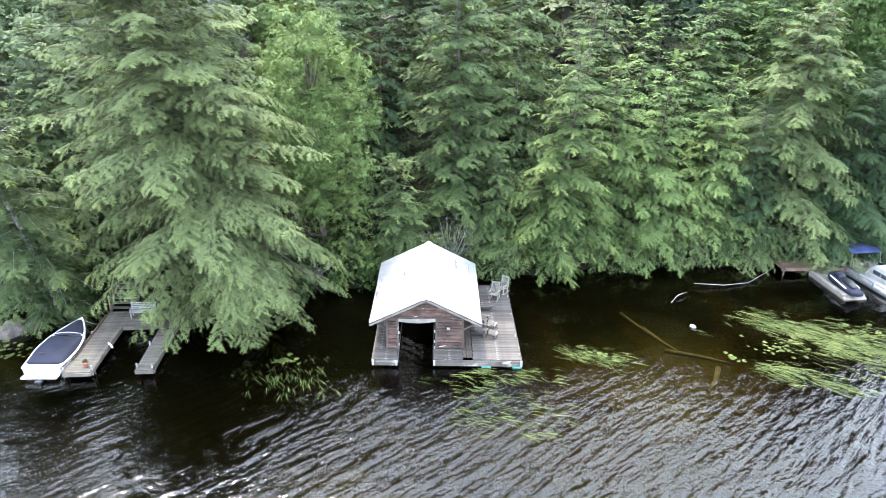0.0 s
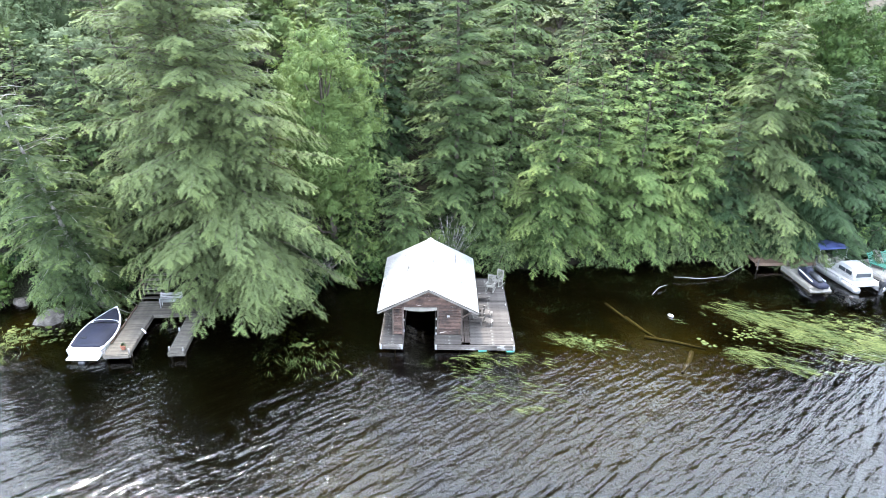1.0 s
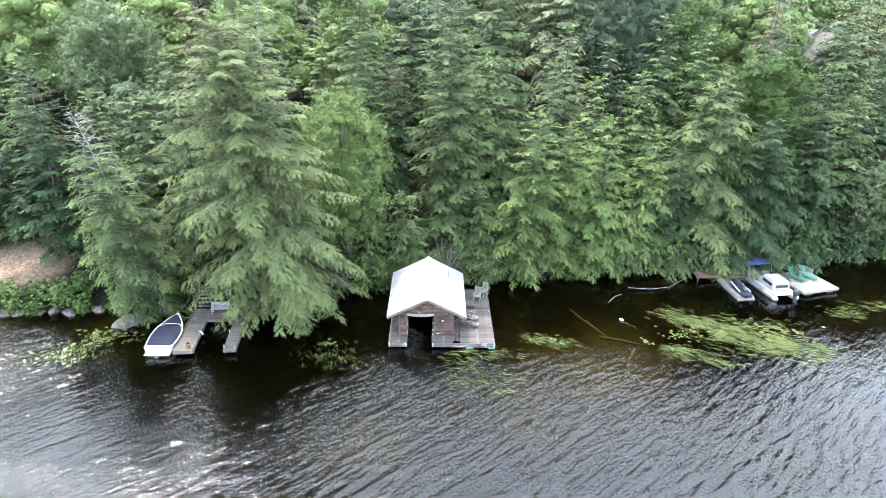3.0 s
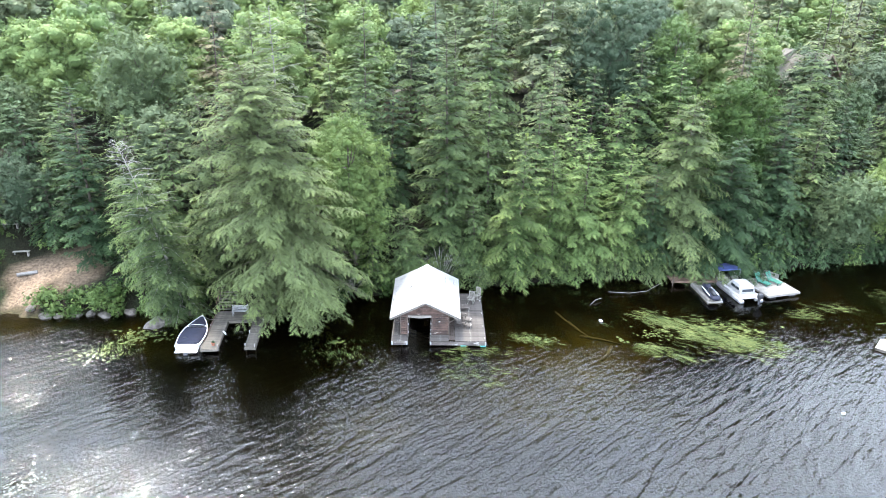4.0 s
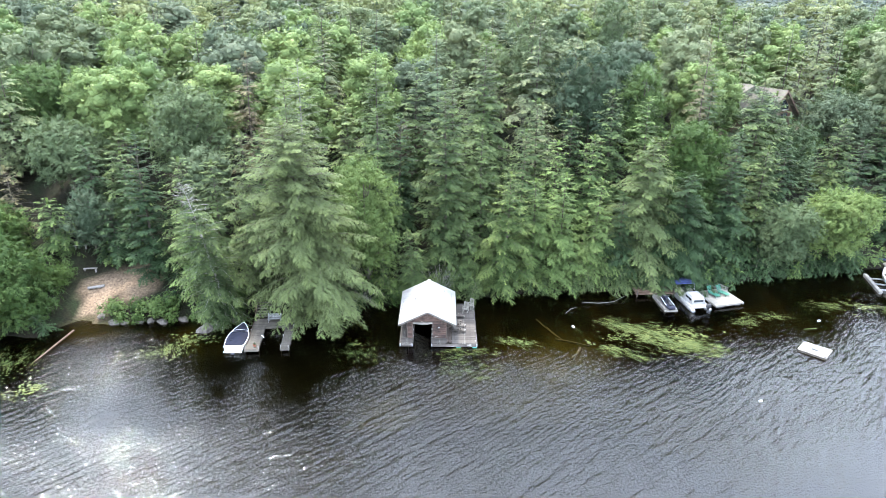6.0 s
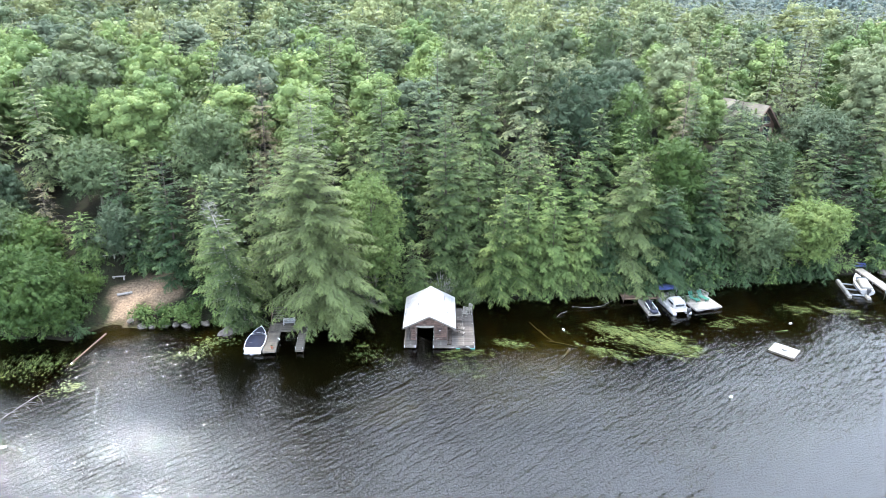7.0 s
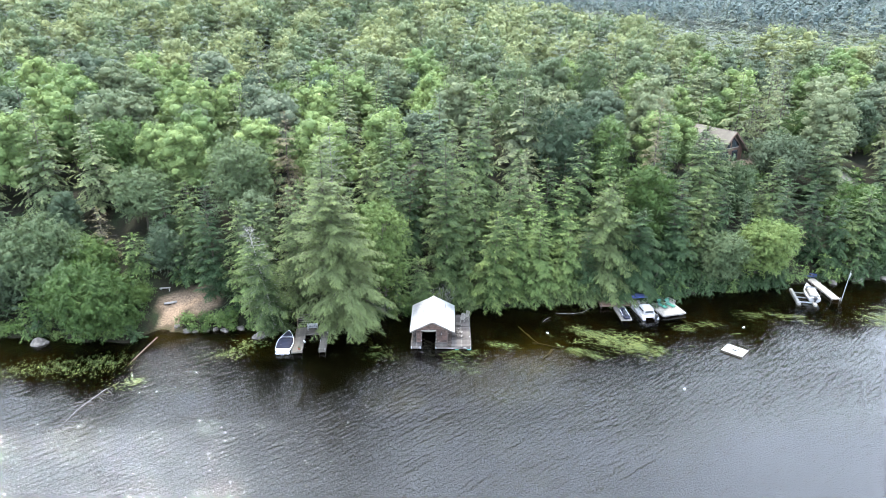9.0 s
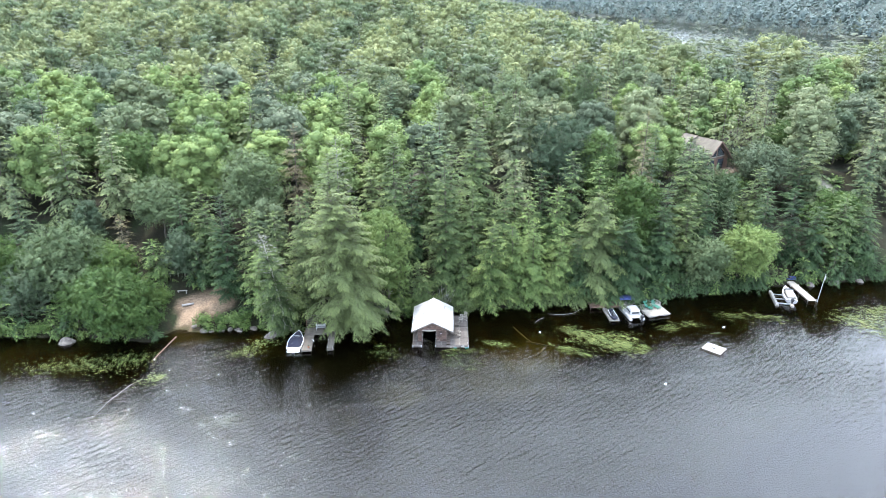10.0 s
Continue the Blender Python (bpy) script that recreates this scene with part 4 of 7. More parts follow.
hemlock(-46.6, 13.0, 12.0, 3.2, 76, M_YOUNG, step=0.32, pairs=4, spray=0.65)
leafy(-45.2, 8.2, 5.6, 2.4, 77, M_MAPLE, 2600, "leafy green shrub beside the clearing", leaf=0.26, low=0.02, kind="shore_shrub")

hemlock(43.5, 28.6, 25.4, 4.8, 89, M_HEMLOCK, power=0.55, step=0.38, pairs=3, spray=0.75)
hemlock(47.5, 33, 22.4, 4.6, 81, M_HEMLOCK, power=0.55, step=0.38, pairs=3, spray=0.75)
leafy(52.8, 36.5, 18.6, 4.2, 82, M_BIRCH, 3500, "green tree below the house", "birch_tree", leaf=0.45, low=0.06)
leafy(48.8, 39.5, 22.6, 3.8, 83, M_DARKLEAF, 4000, "dark green oak on the slope", "oak_tree", leaf=0.45, low=0.06)
hemlock(59.8, 36.0, 18.0, 4.0, 84, M_HEMLOCK, step=0.38, pairs=3, spray=0.75)
leafy(73.5, 33.0, 15.5, 5.2, 85, M_MAPLE, 4000, "broad green maple on the bank", leaf=0.45, low=0.03)
hemlock(79.0, 33.5, 16.0, 4.2, 86, M_HEMLOCK, step=0.38, pairs=3, spray=0.75)
leafy(-42.6, 14.2, 13.5, 3.6, 87, M_DARKLEAF, 3000, "dark green tree behind the clearing", "oak_tree", leaf=0.32, low=0.04)
hemlock(-39.6, 13.4, 11.0, 3.0, 88, M_SPRUCE, step=0.38, pairs=3, spray=0.75, label="dark spruce behind the clearing", kind="spruce_tree")
hemlock(-40.8, 20.5, 18.5, 3.8, 79, M_HEMLOCK, step=0.38, pairs=3, spray=0.75)

hemlock(-19.2, 50, 33.4, 5.0, 120, M_HEMLOCK, step=0.5, pairs=3, spray=1.2, label="tall hemlock standing above the wood")
hemlock(35.9, 30, 29.6, 3.8, 121, M_DRY, step=0.4, pairs=4, spray=0.8, thin=0.15, label="tall dark conifer with browning needles")
hemlock(-26.4, 30, 27.3, 4.2, 122, M_DRY, step=0.4, pairs=4, spray=0.8, thin=0.4, label="thin grey hemlock with many bare boughs")
hemlock(-55.0, 56, 27.4, 3.4, 123, M_SPRUCE, step=0.5, pairs=3, spray=1.2, label="slim dark spruce among the maples", kind="spruce_tree")
leafy(13.8, 48, 35.0, 5.4, 124, M_BIRCH, 3500, "tall green birch above the wood", "birch_tree", leaf=0.5)
leafy(32.6, 72, 34.6, 6.0, 125, M_BIRCH, 3000, "tall green birch above the wood", "birch_tree", leaf=0.55)
leafy(77.6, 64, 22.2, 6.0, 126, M_MAPLE, 3500, "broad green maple behind the house", leaf=0.5)
leafy(65.0, 84, 26.4, 5.6, 127, M_BIRCH, 3000, "tall green birch above the wood", "birch_tree", leaf=0.55)
hemlock(-3.4, 29.5, 25.5, 4.4, 128, M_HEMLOCK, step=0.4, pairs=3, spray=0.8, label="hemlock standing before the cabin")
hemlock(67.0, 27.4, 14.0, 4.2, 130, M_SPRUCE, (0, -1.5), step=0.4, pairs=3, spray=0.7, low=0.02, skirt=1.0)
hemlock(72.0, 28.6, 15.5, 4.4, 131, M_DEEP, (0, -1.5), step=0.4, pairs=3, spray=0.7, low=0.06)
hemlock(77.0, 29.2, 13.5, 4.2, 132, M_SPRUCE, (0, -1.5), step=0.4, pairs=3, spray=0.7, low=0.02, skirt=1.0)
EXTRA = [(67, 27.4, 4), (72, 28.6, 4), (77, 29.2, 4), (-3.4, 29.5, 4), (-19.2, 50, 5), (35.9, 30, 4), (-26.4, 30, 4), (-55, 56, 4), (13.8, 48, 5), (32.6, 72, 5), (77.6, 64, 6), (65, 84, 5)]



def bare_bush(x, y, h, seed):
    """A dead shrub: many thin grey twigs from one stool."""
    r = np.random.default_rng(seed)
    paths = []
    for _ in range(46):
        d = np.array([r.normal(0, 0.45), r.normal(0, 0.45), 1.0])
        tip = d * h * r.uniform(0.6, 1.0)
        paths.append((np.stack([d * 0.05, tip * 0.5 + r.normal(0, 0.1, 3), tip]), np.array([0.03, 0.018, 0.006])))
        for _ in range(3):
            a = tip * r.uniform(0.4, 0.9)
            paths.append((np.stack([a, a + r.normal(0, 0.18, 3), a + r.normal(0, 0.4, 3)]), np.array([0.012, 0.009, 0.004])))
    b = empty("bare_bush", x, y, gz(x, y) - 0.1)
    tagged(b, "dead grey bush with bare tangled twigs", "bush")
    tagged(raw("twigs", *stems(paths, 4), M_DEADWOOD, b), kind="stuff")


bare_bush(0.3, 11.8, 4.6, 140)
bare_bush(-9.2, 9.8, 2.2, 141)

# the wood behind: a few grown shapes, set out again and again
HEROES = [(-13.6, 6.4, 5), (-24.4, 5.6, 3), (-17.6, 14.5, 4), (-17.2, 19, 3), (-21, 9.5, 3), (0.6, 14.6, 4), (1.6, 21.5, 3), (5.8, 27, 4), (-7.6, 16.5, 3), (-8.5, 25, 3.5), (8, 12.9, 3), (11.5, 15, 3),
          (15, 15, 3), (14.8, 20, 3), (19.6, 21.5, 3), (19.5, 16.2, 3), (25.6, 18, 4), (22.5, 16, 3)]
HEROES += [(30.5, 17.6, 3), (38, 21.4, 3), (37, 20.6, 3), (42.5, 22.5, 3), (46.5, 25.5, 3), (57.5, 26.5, 3), (63, 28, 3), (-34.2, 11.2, 3), (-30, 11.5, 3), (-28.5, 8.4, 2.5), (-52.9, 15.7, 3), (68, 38, 3)]
HEROES += [(3.5, 13.2, 2), (-3.4, 11.9, 2), (-6.6, 10.6, 2), (-8.6, 12, 3.5), (-49.2, 5.4, 6), (-60.5, 12, 6), (-48.5, 22.4, 5), (-33.4, 25, 6), (-57.4, 33, 5), (29.5, 35.4, 4), (22.5, 39, 7), (33.3, 23.6, 4.5)]
HEROES += [(52.9, 23.2, 4), (45.2, 20.5, 4), (66, 48, 6), (86, 55, 4), (-3.8, 59, 4), (-34.5, 67.5, 4)]
CLEAR = [(57, 47, 5.5), (-40.5, 9.0, 3.2), (57, 54, 7), (62, 51, 5), (82, 48, 4), (-5, 37, 4), (-38, 39, 4), (60, 44, 4.5), (57, 41, 3), (54.5, 43, 3)]

wood = []
G = "trees of the wood"
kit = [
    (tree("hemlock_tree", conifer_shape(101, 17, 4.9, 84, 0.42, 0.5, pairs=3, spray=0.95, twigs=4, low=0.08), W_HEMLOCK, -30, 60, 0, "hemlock standing in the wood", G), 17, "c"),
    (tree("hemlock_tree", conifer_shape(102, 15, 4.5, 84, 0.42, 0.35, pairs=3, spray=0.95, twigs=4, low=0.08), W_YOUNG, -22, 62, 0, "light green hemlock standing in the wood", G), 15, "c"),
    (tree("spruce_tree", conifer_shape(103, 18, 4.0, 84, 0.42, 0.3, pairs=3, spray=0.95, twigs=4, low=0.08), W_SPRUCE, -12, 66, 0, "dark spruce standing in the wood", G), 18, "c"),
    (tree("hemlock_tree", conifer_shape(104, 18, 5.2, 84, 0.42, 0.6, pairs=3, spray=0.95, twigs=4, low=0.08), W_PALE, 8, 50, 0, "pale hemlock standing in the wood", G), 18, "c"),
    (tree("maple_tree", broadleaf_shape(105, 15, 5.0, 3300, 0.5, 54, k=1.08), W_MAPLE, -44, 55, 0, "green maple standing in the wood", G), 15, "b"),
    (tree("maple_tree", broadleaf_shape(106, 14, 4.8, 3100, 0.5, 50, k=1.08), W_BRIGHT, -70, 52, 0, "bright green maple standing in the wood", G), 14, "b"),
    (tree("birch_tree", broadleaf_shape(107, 16, 5.0, 3300, 0.48, 54, k=1.08), W_BIRCH, 40, 50, 0, "silvery green birch standing in the wood", G), 16, "b"),
    (tree("oak_tree", broadleaf_shape(108, 15, 5.4, 3500, 0.5, 58, k=1.08), W_OAK, 32, 55, 0, "dark green oak standing in the wood", G), 15, "b"),
]
back_kit = [
    (tree("hemlock_tree", conifer_shape(111, 17, 4.6, 62, 0.6, 0.5, pairs=3, spray=1.3, twigs=6, low=0.1), W_HEMLOCK, -52, 66, 0, "hemlock deep in the wood", G), 17, "c"),
    (tree("hemlock_tree", conifer_shape(112, 16, 4.2, 60, 0.6, 0.35, pairs=3, spray=1.3, twigs=6, low=0.1), W_YOUNG, -64, 70, 0, "light green hemlock deep in the wood", G), 15, "c"),
    (tree("spruce_tree", conifer_shape(113, 19, 3.8, 66, 0.6, 0.3, pairs=3, spray=1.3, twigs=6, low=0.1), W_SPRUCE, 16, 66, 0, "dark spruce deep in the wood", G), 18, "c"),
    (tree("hemlock_tree", conifer_shape(114, 18, 4.8, 62, 0.6, 0.6, pairs=3, spray=1.3, twigs=6, low=0.1), W_PALE, 46, 70, 0, "pale hemlock deep in the wood", G), 18, "c"),
    (tree("maple_tree", broadleaf_shape(115, 15, 5.2, 1700, 0.66, 48, k=1.08), W_MAPLE, -80, 62, 0, "green maple deep in the wood", G), 15, "b"),
    (tree("maple_tree", broadleaf_shape(116, 14, 4.9, 1600, 0.66, 44, k=1.08), W_BRIGHT, -88, 56, 0, "bright green maple deep in the wood", G), 14, "b"),
    (tree("birch_tree", broadleaf_shape(117, 16, 5.2, 1700, 0.66, 48, k=1.08), W_BIRCH, 60, 74, 0, "silvery green birch deep in the wood", G), 16, "b"),
    (tree("oak_tree", broadleaf_shape(118, 15, 5.6, 1800, 0.66, 50, k=1.08), W_OAK, 96, 70, 0, "dark green oak deep in the wood", G), 15, "b"),
]
rng = np.random.default_rng(7)
HEROES += [(22.6, 26, 4), (27.6, 26.5, 4), (12.6, 24, 4), (17, 24, 4), (43.5, 28.6, 4), (47.5, 33, 4), (52.8, 36.5, 4), (48.8, 39.5, 3), (59.8, 36, 4), (73.5, 33, 5), (79, 33.5, 4), (-42.6, 14.2, 3), (-39.6, 13.4, 3), (-40.8, 20.5, 3), (-56, 6.4, 4), (-64.5, 6.6, 4), (-70, 8, 6), (-76, 8.5, 4), (-83, 9, 6), (-54.5, 12.5, 4), (-38.6, 16.2, 3), (-43.2, 17.2, 3), (-46.6, 13, 3), (-45.2, 8.2, 2)]
HEROES += [(-21.5, 14.5, 3), (-26.5, 12.5, 3), (-12, 13, 3), (-3.2, 17, 3), (5.2, 17.5, 3), (10.3, 19.5, 3), (-5.2, 21.5, 3), (29.5, 23.5, 3)]
taken = list(HEROES) + EXTRA + [(o.location.x, o.location.y, 3.5) for o, _, _ in kit + back_kit]


def free(x, y, r):
    return all((x - a) ** 2 + (y - b) ** 2 > (0.5 * (r + c)) ** 2 * 1.3 for a, b, c in taken) and all((x - a) ** 2 + (y - b) ** 2 > c * c for a, b, c in CLEAR)


def cast_tree(x, y):
    """Which of the kit stands at a place: conifers near the lake and on the right, leafy trees up the hill."""
    leaf_share = 0.35 + 0.42 * float(smooth_step(12, 50, inland(x, y))) - 0.32 * float(smooth_step(0, 80, x))
    if rng.uniform() < leaf_share:
        return int(rng.choice([4, 5, 6, 7], p=[0.5, 0.07, 0.25, 0.18]))
    return int(rng.choice([0, 1, 2, 3], p=[0.35, 0.2, 0.2, 0.25]))


def settle(lo, hi, tries, gap, x0, x1):
    for _ in range(tries):
        d = lo + (hi - lo) * rng.uniform() ** 1.25
        x = rng.uniform(x0, x1)
        y = float(np.interp(x, SX, SY)) + d
        if not free(x, y, gap + 0.5 * float(smooth_step(26, 8, d))):
            continue
        taken.append((x, y, gap))
        yield x, y, d


for x, y, d in settle(3.5, 80, 5200, 5.9, -125, 135):
    if len(wood) > 400:
        break
    ob, h0, c = (kit if d < 32 else back_kit)[cast_tree(x, y)]
    want = rng.uniform(0.8, 1.15) * (0.6 + 0.4 * float(smooth_step(6, 26, d)))
    t = copy_thing(ob, pose(x, y, gz(x, y) - 0.15, 0, 0, rng.uniform(0, 360)))
    w = want * rng.uniform(0.9, 1.15)
    t.scale = (w, w, want)
    wood.append(t)

# farther back the wood is one mass of crowns
def far_wood(name, seed, spots, shapes, needles, leaves_mat, label):
    r = np.random.default_rng(seed)
    cones, rounds = shapes
    out = {}
    for key, grown in (("c", cones), ("b", rounds)):
        vs, fs, own, base = [], [], [], 0
        for x, y, kind, s in spots:
            if kind != key:
                continue
            v, f = grown[int(r.integers(4))]
            a = r.uniform(0, 2 * np.pi)
            ca, sa = np.cos(a) * s, np.sin(a) * s
            w = np.stack([v[:, 0] * ca - v[:, 1] * sa + x, v[:, 0] * sa + v[:, 1] * ca + y, v[:, 2] * s * r.uniform(0.9, 1.15) + gz(x, y) - 0.3], -1)
            vs.append(w)
            own.append(np.full(len(v), r.uniform()))
            fs.append(f + base)
            base += len(v)
        if vs:
            ob = raw(name, np.concatenate(vs), np.concatenate(fs), needles if key == "c" else leaves_mat, smooth=True)
            ob.data.attributes.new("own", "FLOAT", "POINT").data.foreach_set("value", np.concatenate(own).astype(np.float32))
            tagged(ob, label, "forest", kind="stuff")
            out[key] = ob
    return out


spots = []
cells = {}
for _ in range(14000):
    x, y = rng.uniform(-230, 330), rng.uniform(90, 480)
    d = float(inland(x, y))
    # the wedge of land that the lake's far arm leaves
    if d < 80 or not -(88 + 0.48 * y) < x < 85 + 0.47 * y or y > 430 + x or gz(x, y) < 0.1 or len(spots) > 2000:
        continue
    key = (int(x // 7.8), int(y // 7.8))
    if key in cells:
        continue
    cells[key] = 1
    leaf = rng.uniform() < 0.72 - 0.5 * float(smooth_step(-40, 110, x))
    low_land = 0.75 + 0.25 * float(smooth_step(3, 14, gz(x, y)))
    spots.append((x, y, "b" if leaf else "c", rng.uniform(0.82, 1.16) * low_land * (1 + 0.22 * float(smooth_step(10, 80, x)))))
GROWN = [
    ([bough_conifer(200 + i, 16, 4.4, 26, 3)[2] for i in range(4)], [broadleaf_shape(210 + i, 14, 5.6, 330, 0.95, 34, k=0.88)[2] for i in range(4)]),
    ([bough_conifer(220 + i, 16, 4.8, 26, 3, side=False)[2] for i in range(4)], [broadleaf_shape(230 + i, 14, 6.0, 170, 1.35, 24, k=0.9)[2] for i in range(4)]),
]
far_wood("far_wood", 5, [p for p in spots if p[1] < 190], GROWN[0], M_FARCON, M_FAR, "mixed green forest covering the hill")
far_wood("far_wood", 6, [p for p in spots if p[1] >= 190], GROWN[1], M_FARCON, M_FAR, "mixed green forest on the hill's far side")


# shrubs along the bank, hanging over the water
bushes = [
    (tree("shore_shrub", broadleaf_shape(301, 2.6, 1.7, 300, 0.3, 14, 0.05), M_MAPLE, -31, 6.2, 0, "leafy green shrub on the bank", "shrubs on the bank", "shrub"), 1),
    (tree("shore_shrub", broadleaf_shape(302, 2.0, 1.9, 300, 0.3, 14, 0.05), M_BRIGHT, -37.2, 5.6, 0, "light green leafy shrub on the bank", "shrubs on the bank", "shrub"), 1),
    (tree("shore_sapling", conifer_shape(303, 4.2, 2.0, 24, 0.36, 0.35, pairs=3, spray=0.48, twigs=3), M_YOUNG, -26.5, 7.2, 0, "young hemlock sapling on the bank", "shrubs on the bank", "shrub"), 1),
    (tree("shore_sapling", conifer_shape(304, 5.2, 2.3, 28, 0.36, 0.5, pairs=3, spray=0.48, twigs=3), M_SPRUCE, -10.5, 9.6, 0, "dark young hemlock sapling on the bank", "shrubs on the bank", "shrub"), 1),
    (tree("shore_sapling", conifer_shape(305, 4.8, 2.2, 30, 0.32, 0.42, pairs=4, spray=0.36, twigs=3), M_HEMLOCK, 6.6, 14.2, 0, "feathery young hemlock sapling on the bank", "shrubs on the bank", "shrub"), 1),
]
for x in np.arange(-72, 96, 2.3):
    if -43.2 < x < -35.4 or -22.5 < x < -15.5 or 58 < x < 64:
        continue
    x = x + rng.uniform(-0.5, 0.5)
    y = float(np.interp(x, SX, SY)) + rng.uniform(0.2, 2.6)
    k = int(rng.choice([0, 1, 2, 3], p=[0.25, 0.12, 0.3, 0.33] if x < -5 else [0.06, 0.0, 0.24, 0.7]))
    k = 4 if -16 < x < 26 and k > 1 else k
    t = copy_thing(bushes[k][0], pose(x, y, gz(x, y) - 0.1, rng.uniform(-4, 14), rng.uniform(-6, 6), rng.uniform(0, 360)))
    s_ = rng.uniform(0.75, 1.35)
    t.scale = (s_, s_, s_)

# low growth that hangs over the very edge
for x in np.arange(-74, 98, 1.9):
    if -42.5 < x < -37.4 or -22.3 < x < -15.6 or 61.5 < x < 64.5:
        continue
    x = x + rng.uniform(-0.4, 0.4)
    y = float(np.interp(x, SX, SY)) + rng.uniform(-0.5, 0.7)
    k = int(rng.choice([0, 0, 1, 2, 3] if x < -5 else [2, 3, 3, 3, 3]))
    k = 4 if -16 < x < 26 and k > 1 else k
    t = copy_thing(bushes[k][0], pose(x, y, max(gz(x, y), 0.05), rng.uniform(4, 24), rng.uniform(-6, 6), 0) @ pose(0, 0, 0, 0, 0, rng.uniform(0, 360)))
    s_ = rng.uniform(0.5, 0.85)
    t.scale = (s_, s_, s_)

# low growth on the slope below the house
for cx, cy, r0 in ((60, 44, 4.5), (57, 41, 3), (54.5, 43, 3), (82, 48, 4)):
    for _ in range(7):
        x, y = cx + rng.uniform(-r0, r0), cy + rng.uniform(-r0, r0)
        t = copy_thing(bushes[int(rng.integers(4))][0], pose(x, y, gz(x, y) - 0.1, 0, 0, rng.uniform(0, 360)))
        s_ = rng.uniform(0.8, 1.3)
        t.scale = (s_, s_, s_)

# saplings crowding the steps above the plank dock
for x, y, s_ in ((-20.9, 8.4, 0.85), (-16.0, 8.9, 0.8), (-18.6, 11.6, 1.0), (-14.6, 9.6, 0.9)):
    t = copy_thing(bushes[4][0], pose(x, y, gz(x, y) - 0.1, 6, 0, x * 31))
    t.scale = (s_, s_, s_)

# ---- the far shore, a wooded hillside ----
# distance haze is mixed into this foliage colour: paler and bluer
M_HAZEHILL = foliage("haze_tinted_forest", (0.042, 0.058, 0.056), (0.058, 0.079, 0.076), (0.074, 0.098, 0.093), 0.2, 0.1, grain=1.0, gaps=0, patch=0.3)
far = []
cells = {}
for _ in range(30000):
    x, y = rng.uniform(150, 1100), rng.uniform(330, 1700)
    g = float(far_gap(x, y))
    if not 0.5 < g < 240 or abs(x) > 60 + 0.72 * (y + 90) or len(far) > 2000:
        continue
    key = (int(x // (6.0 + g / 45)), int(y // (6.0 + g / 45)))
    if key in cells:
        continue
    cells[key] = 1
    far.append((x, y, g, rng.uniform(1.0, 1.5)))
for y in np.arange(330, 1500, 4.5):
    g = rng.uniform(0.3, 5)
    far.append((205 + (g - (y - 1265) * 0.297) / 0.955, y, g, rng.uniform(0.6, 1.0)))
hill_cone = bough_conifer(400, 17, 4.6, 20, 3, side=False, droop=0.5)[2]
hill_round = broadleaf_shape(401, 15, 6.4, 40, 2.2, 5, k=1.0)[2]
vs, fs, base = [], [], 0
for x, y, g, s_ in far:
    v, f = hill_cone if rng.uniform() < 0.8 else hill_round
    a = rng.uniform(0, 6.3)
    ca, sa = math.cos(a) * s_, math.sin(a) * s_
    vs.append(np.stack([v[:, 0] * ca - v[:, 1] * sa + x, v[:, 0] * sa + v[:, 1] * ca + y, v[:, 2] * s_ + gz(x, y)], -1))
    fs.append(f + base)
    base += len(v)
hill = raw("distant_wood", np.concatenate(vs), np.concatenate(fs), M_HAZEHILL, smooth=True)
tagged(hill, "far-shore forest tinted blue-green for haze", "forest", kind="stuff")

# ---- boathouse on its float ----
def planks(parent, x0, x1, y0, y1, z, mat, width=0.185, gap=0.012, thick=0.05, along="x", name="plank", seed=0, nudge=0.02):
    """Separate boards, side by side, each a little out of line."""
    r = random.Random(seed)
    lo, hi = (y0, y1) if along == "x" else (x0, x1)
    n = max(1, round((hi - lo) / width))
    w = (hi - lo) / n
    L = (x1 - x0) if along == "x" else (y1 - y0)
    size = (L, w - gap) if along == "x" else (w - gap, L)
    base = part(name, box(-size[0] / 2, size[0] / 2, -size[1] / 2, size[1] / 2, -thick, 0, 0.006), mat, parent)
    for i in range(n):
        ob = base
        if i:
            ob = new(name, base.data)
            ob.parent = parent
        c = lo + (i + 0.5) * w
        e = r.uniform(-nudge, nudge)
        x, y = ((x0 + x1) / 2 + e, c) if along == "x" else (c, (y0 + y1) / 2 + e)
        ob.location = (x, y, z + r.uniform(-0.005, 0.005))
        ob.rotation_euler = (0, 0, r.uniform(-0.003, 0.003))
    return base


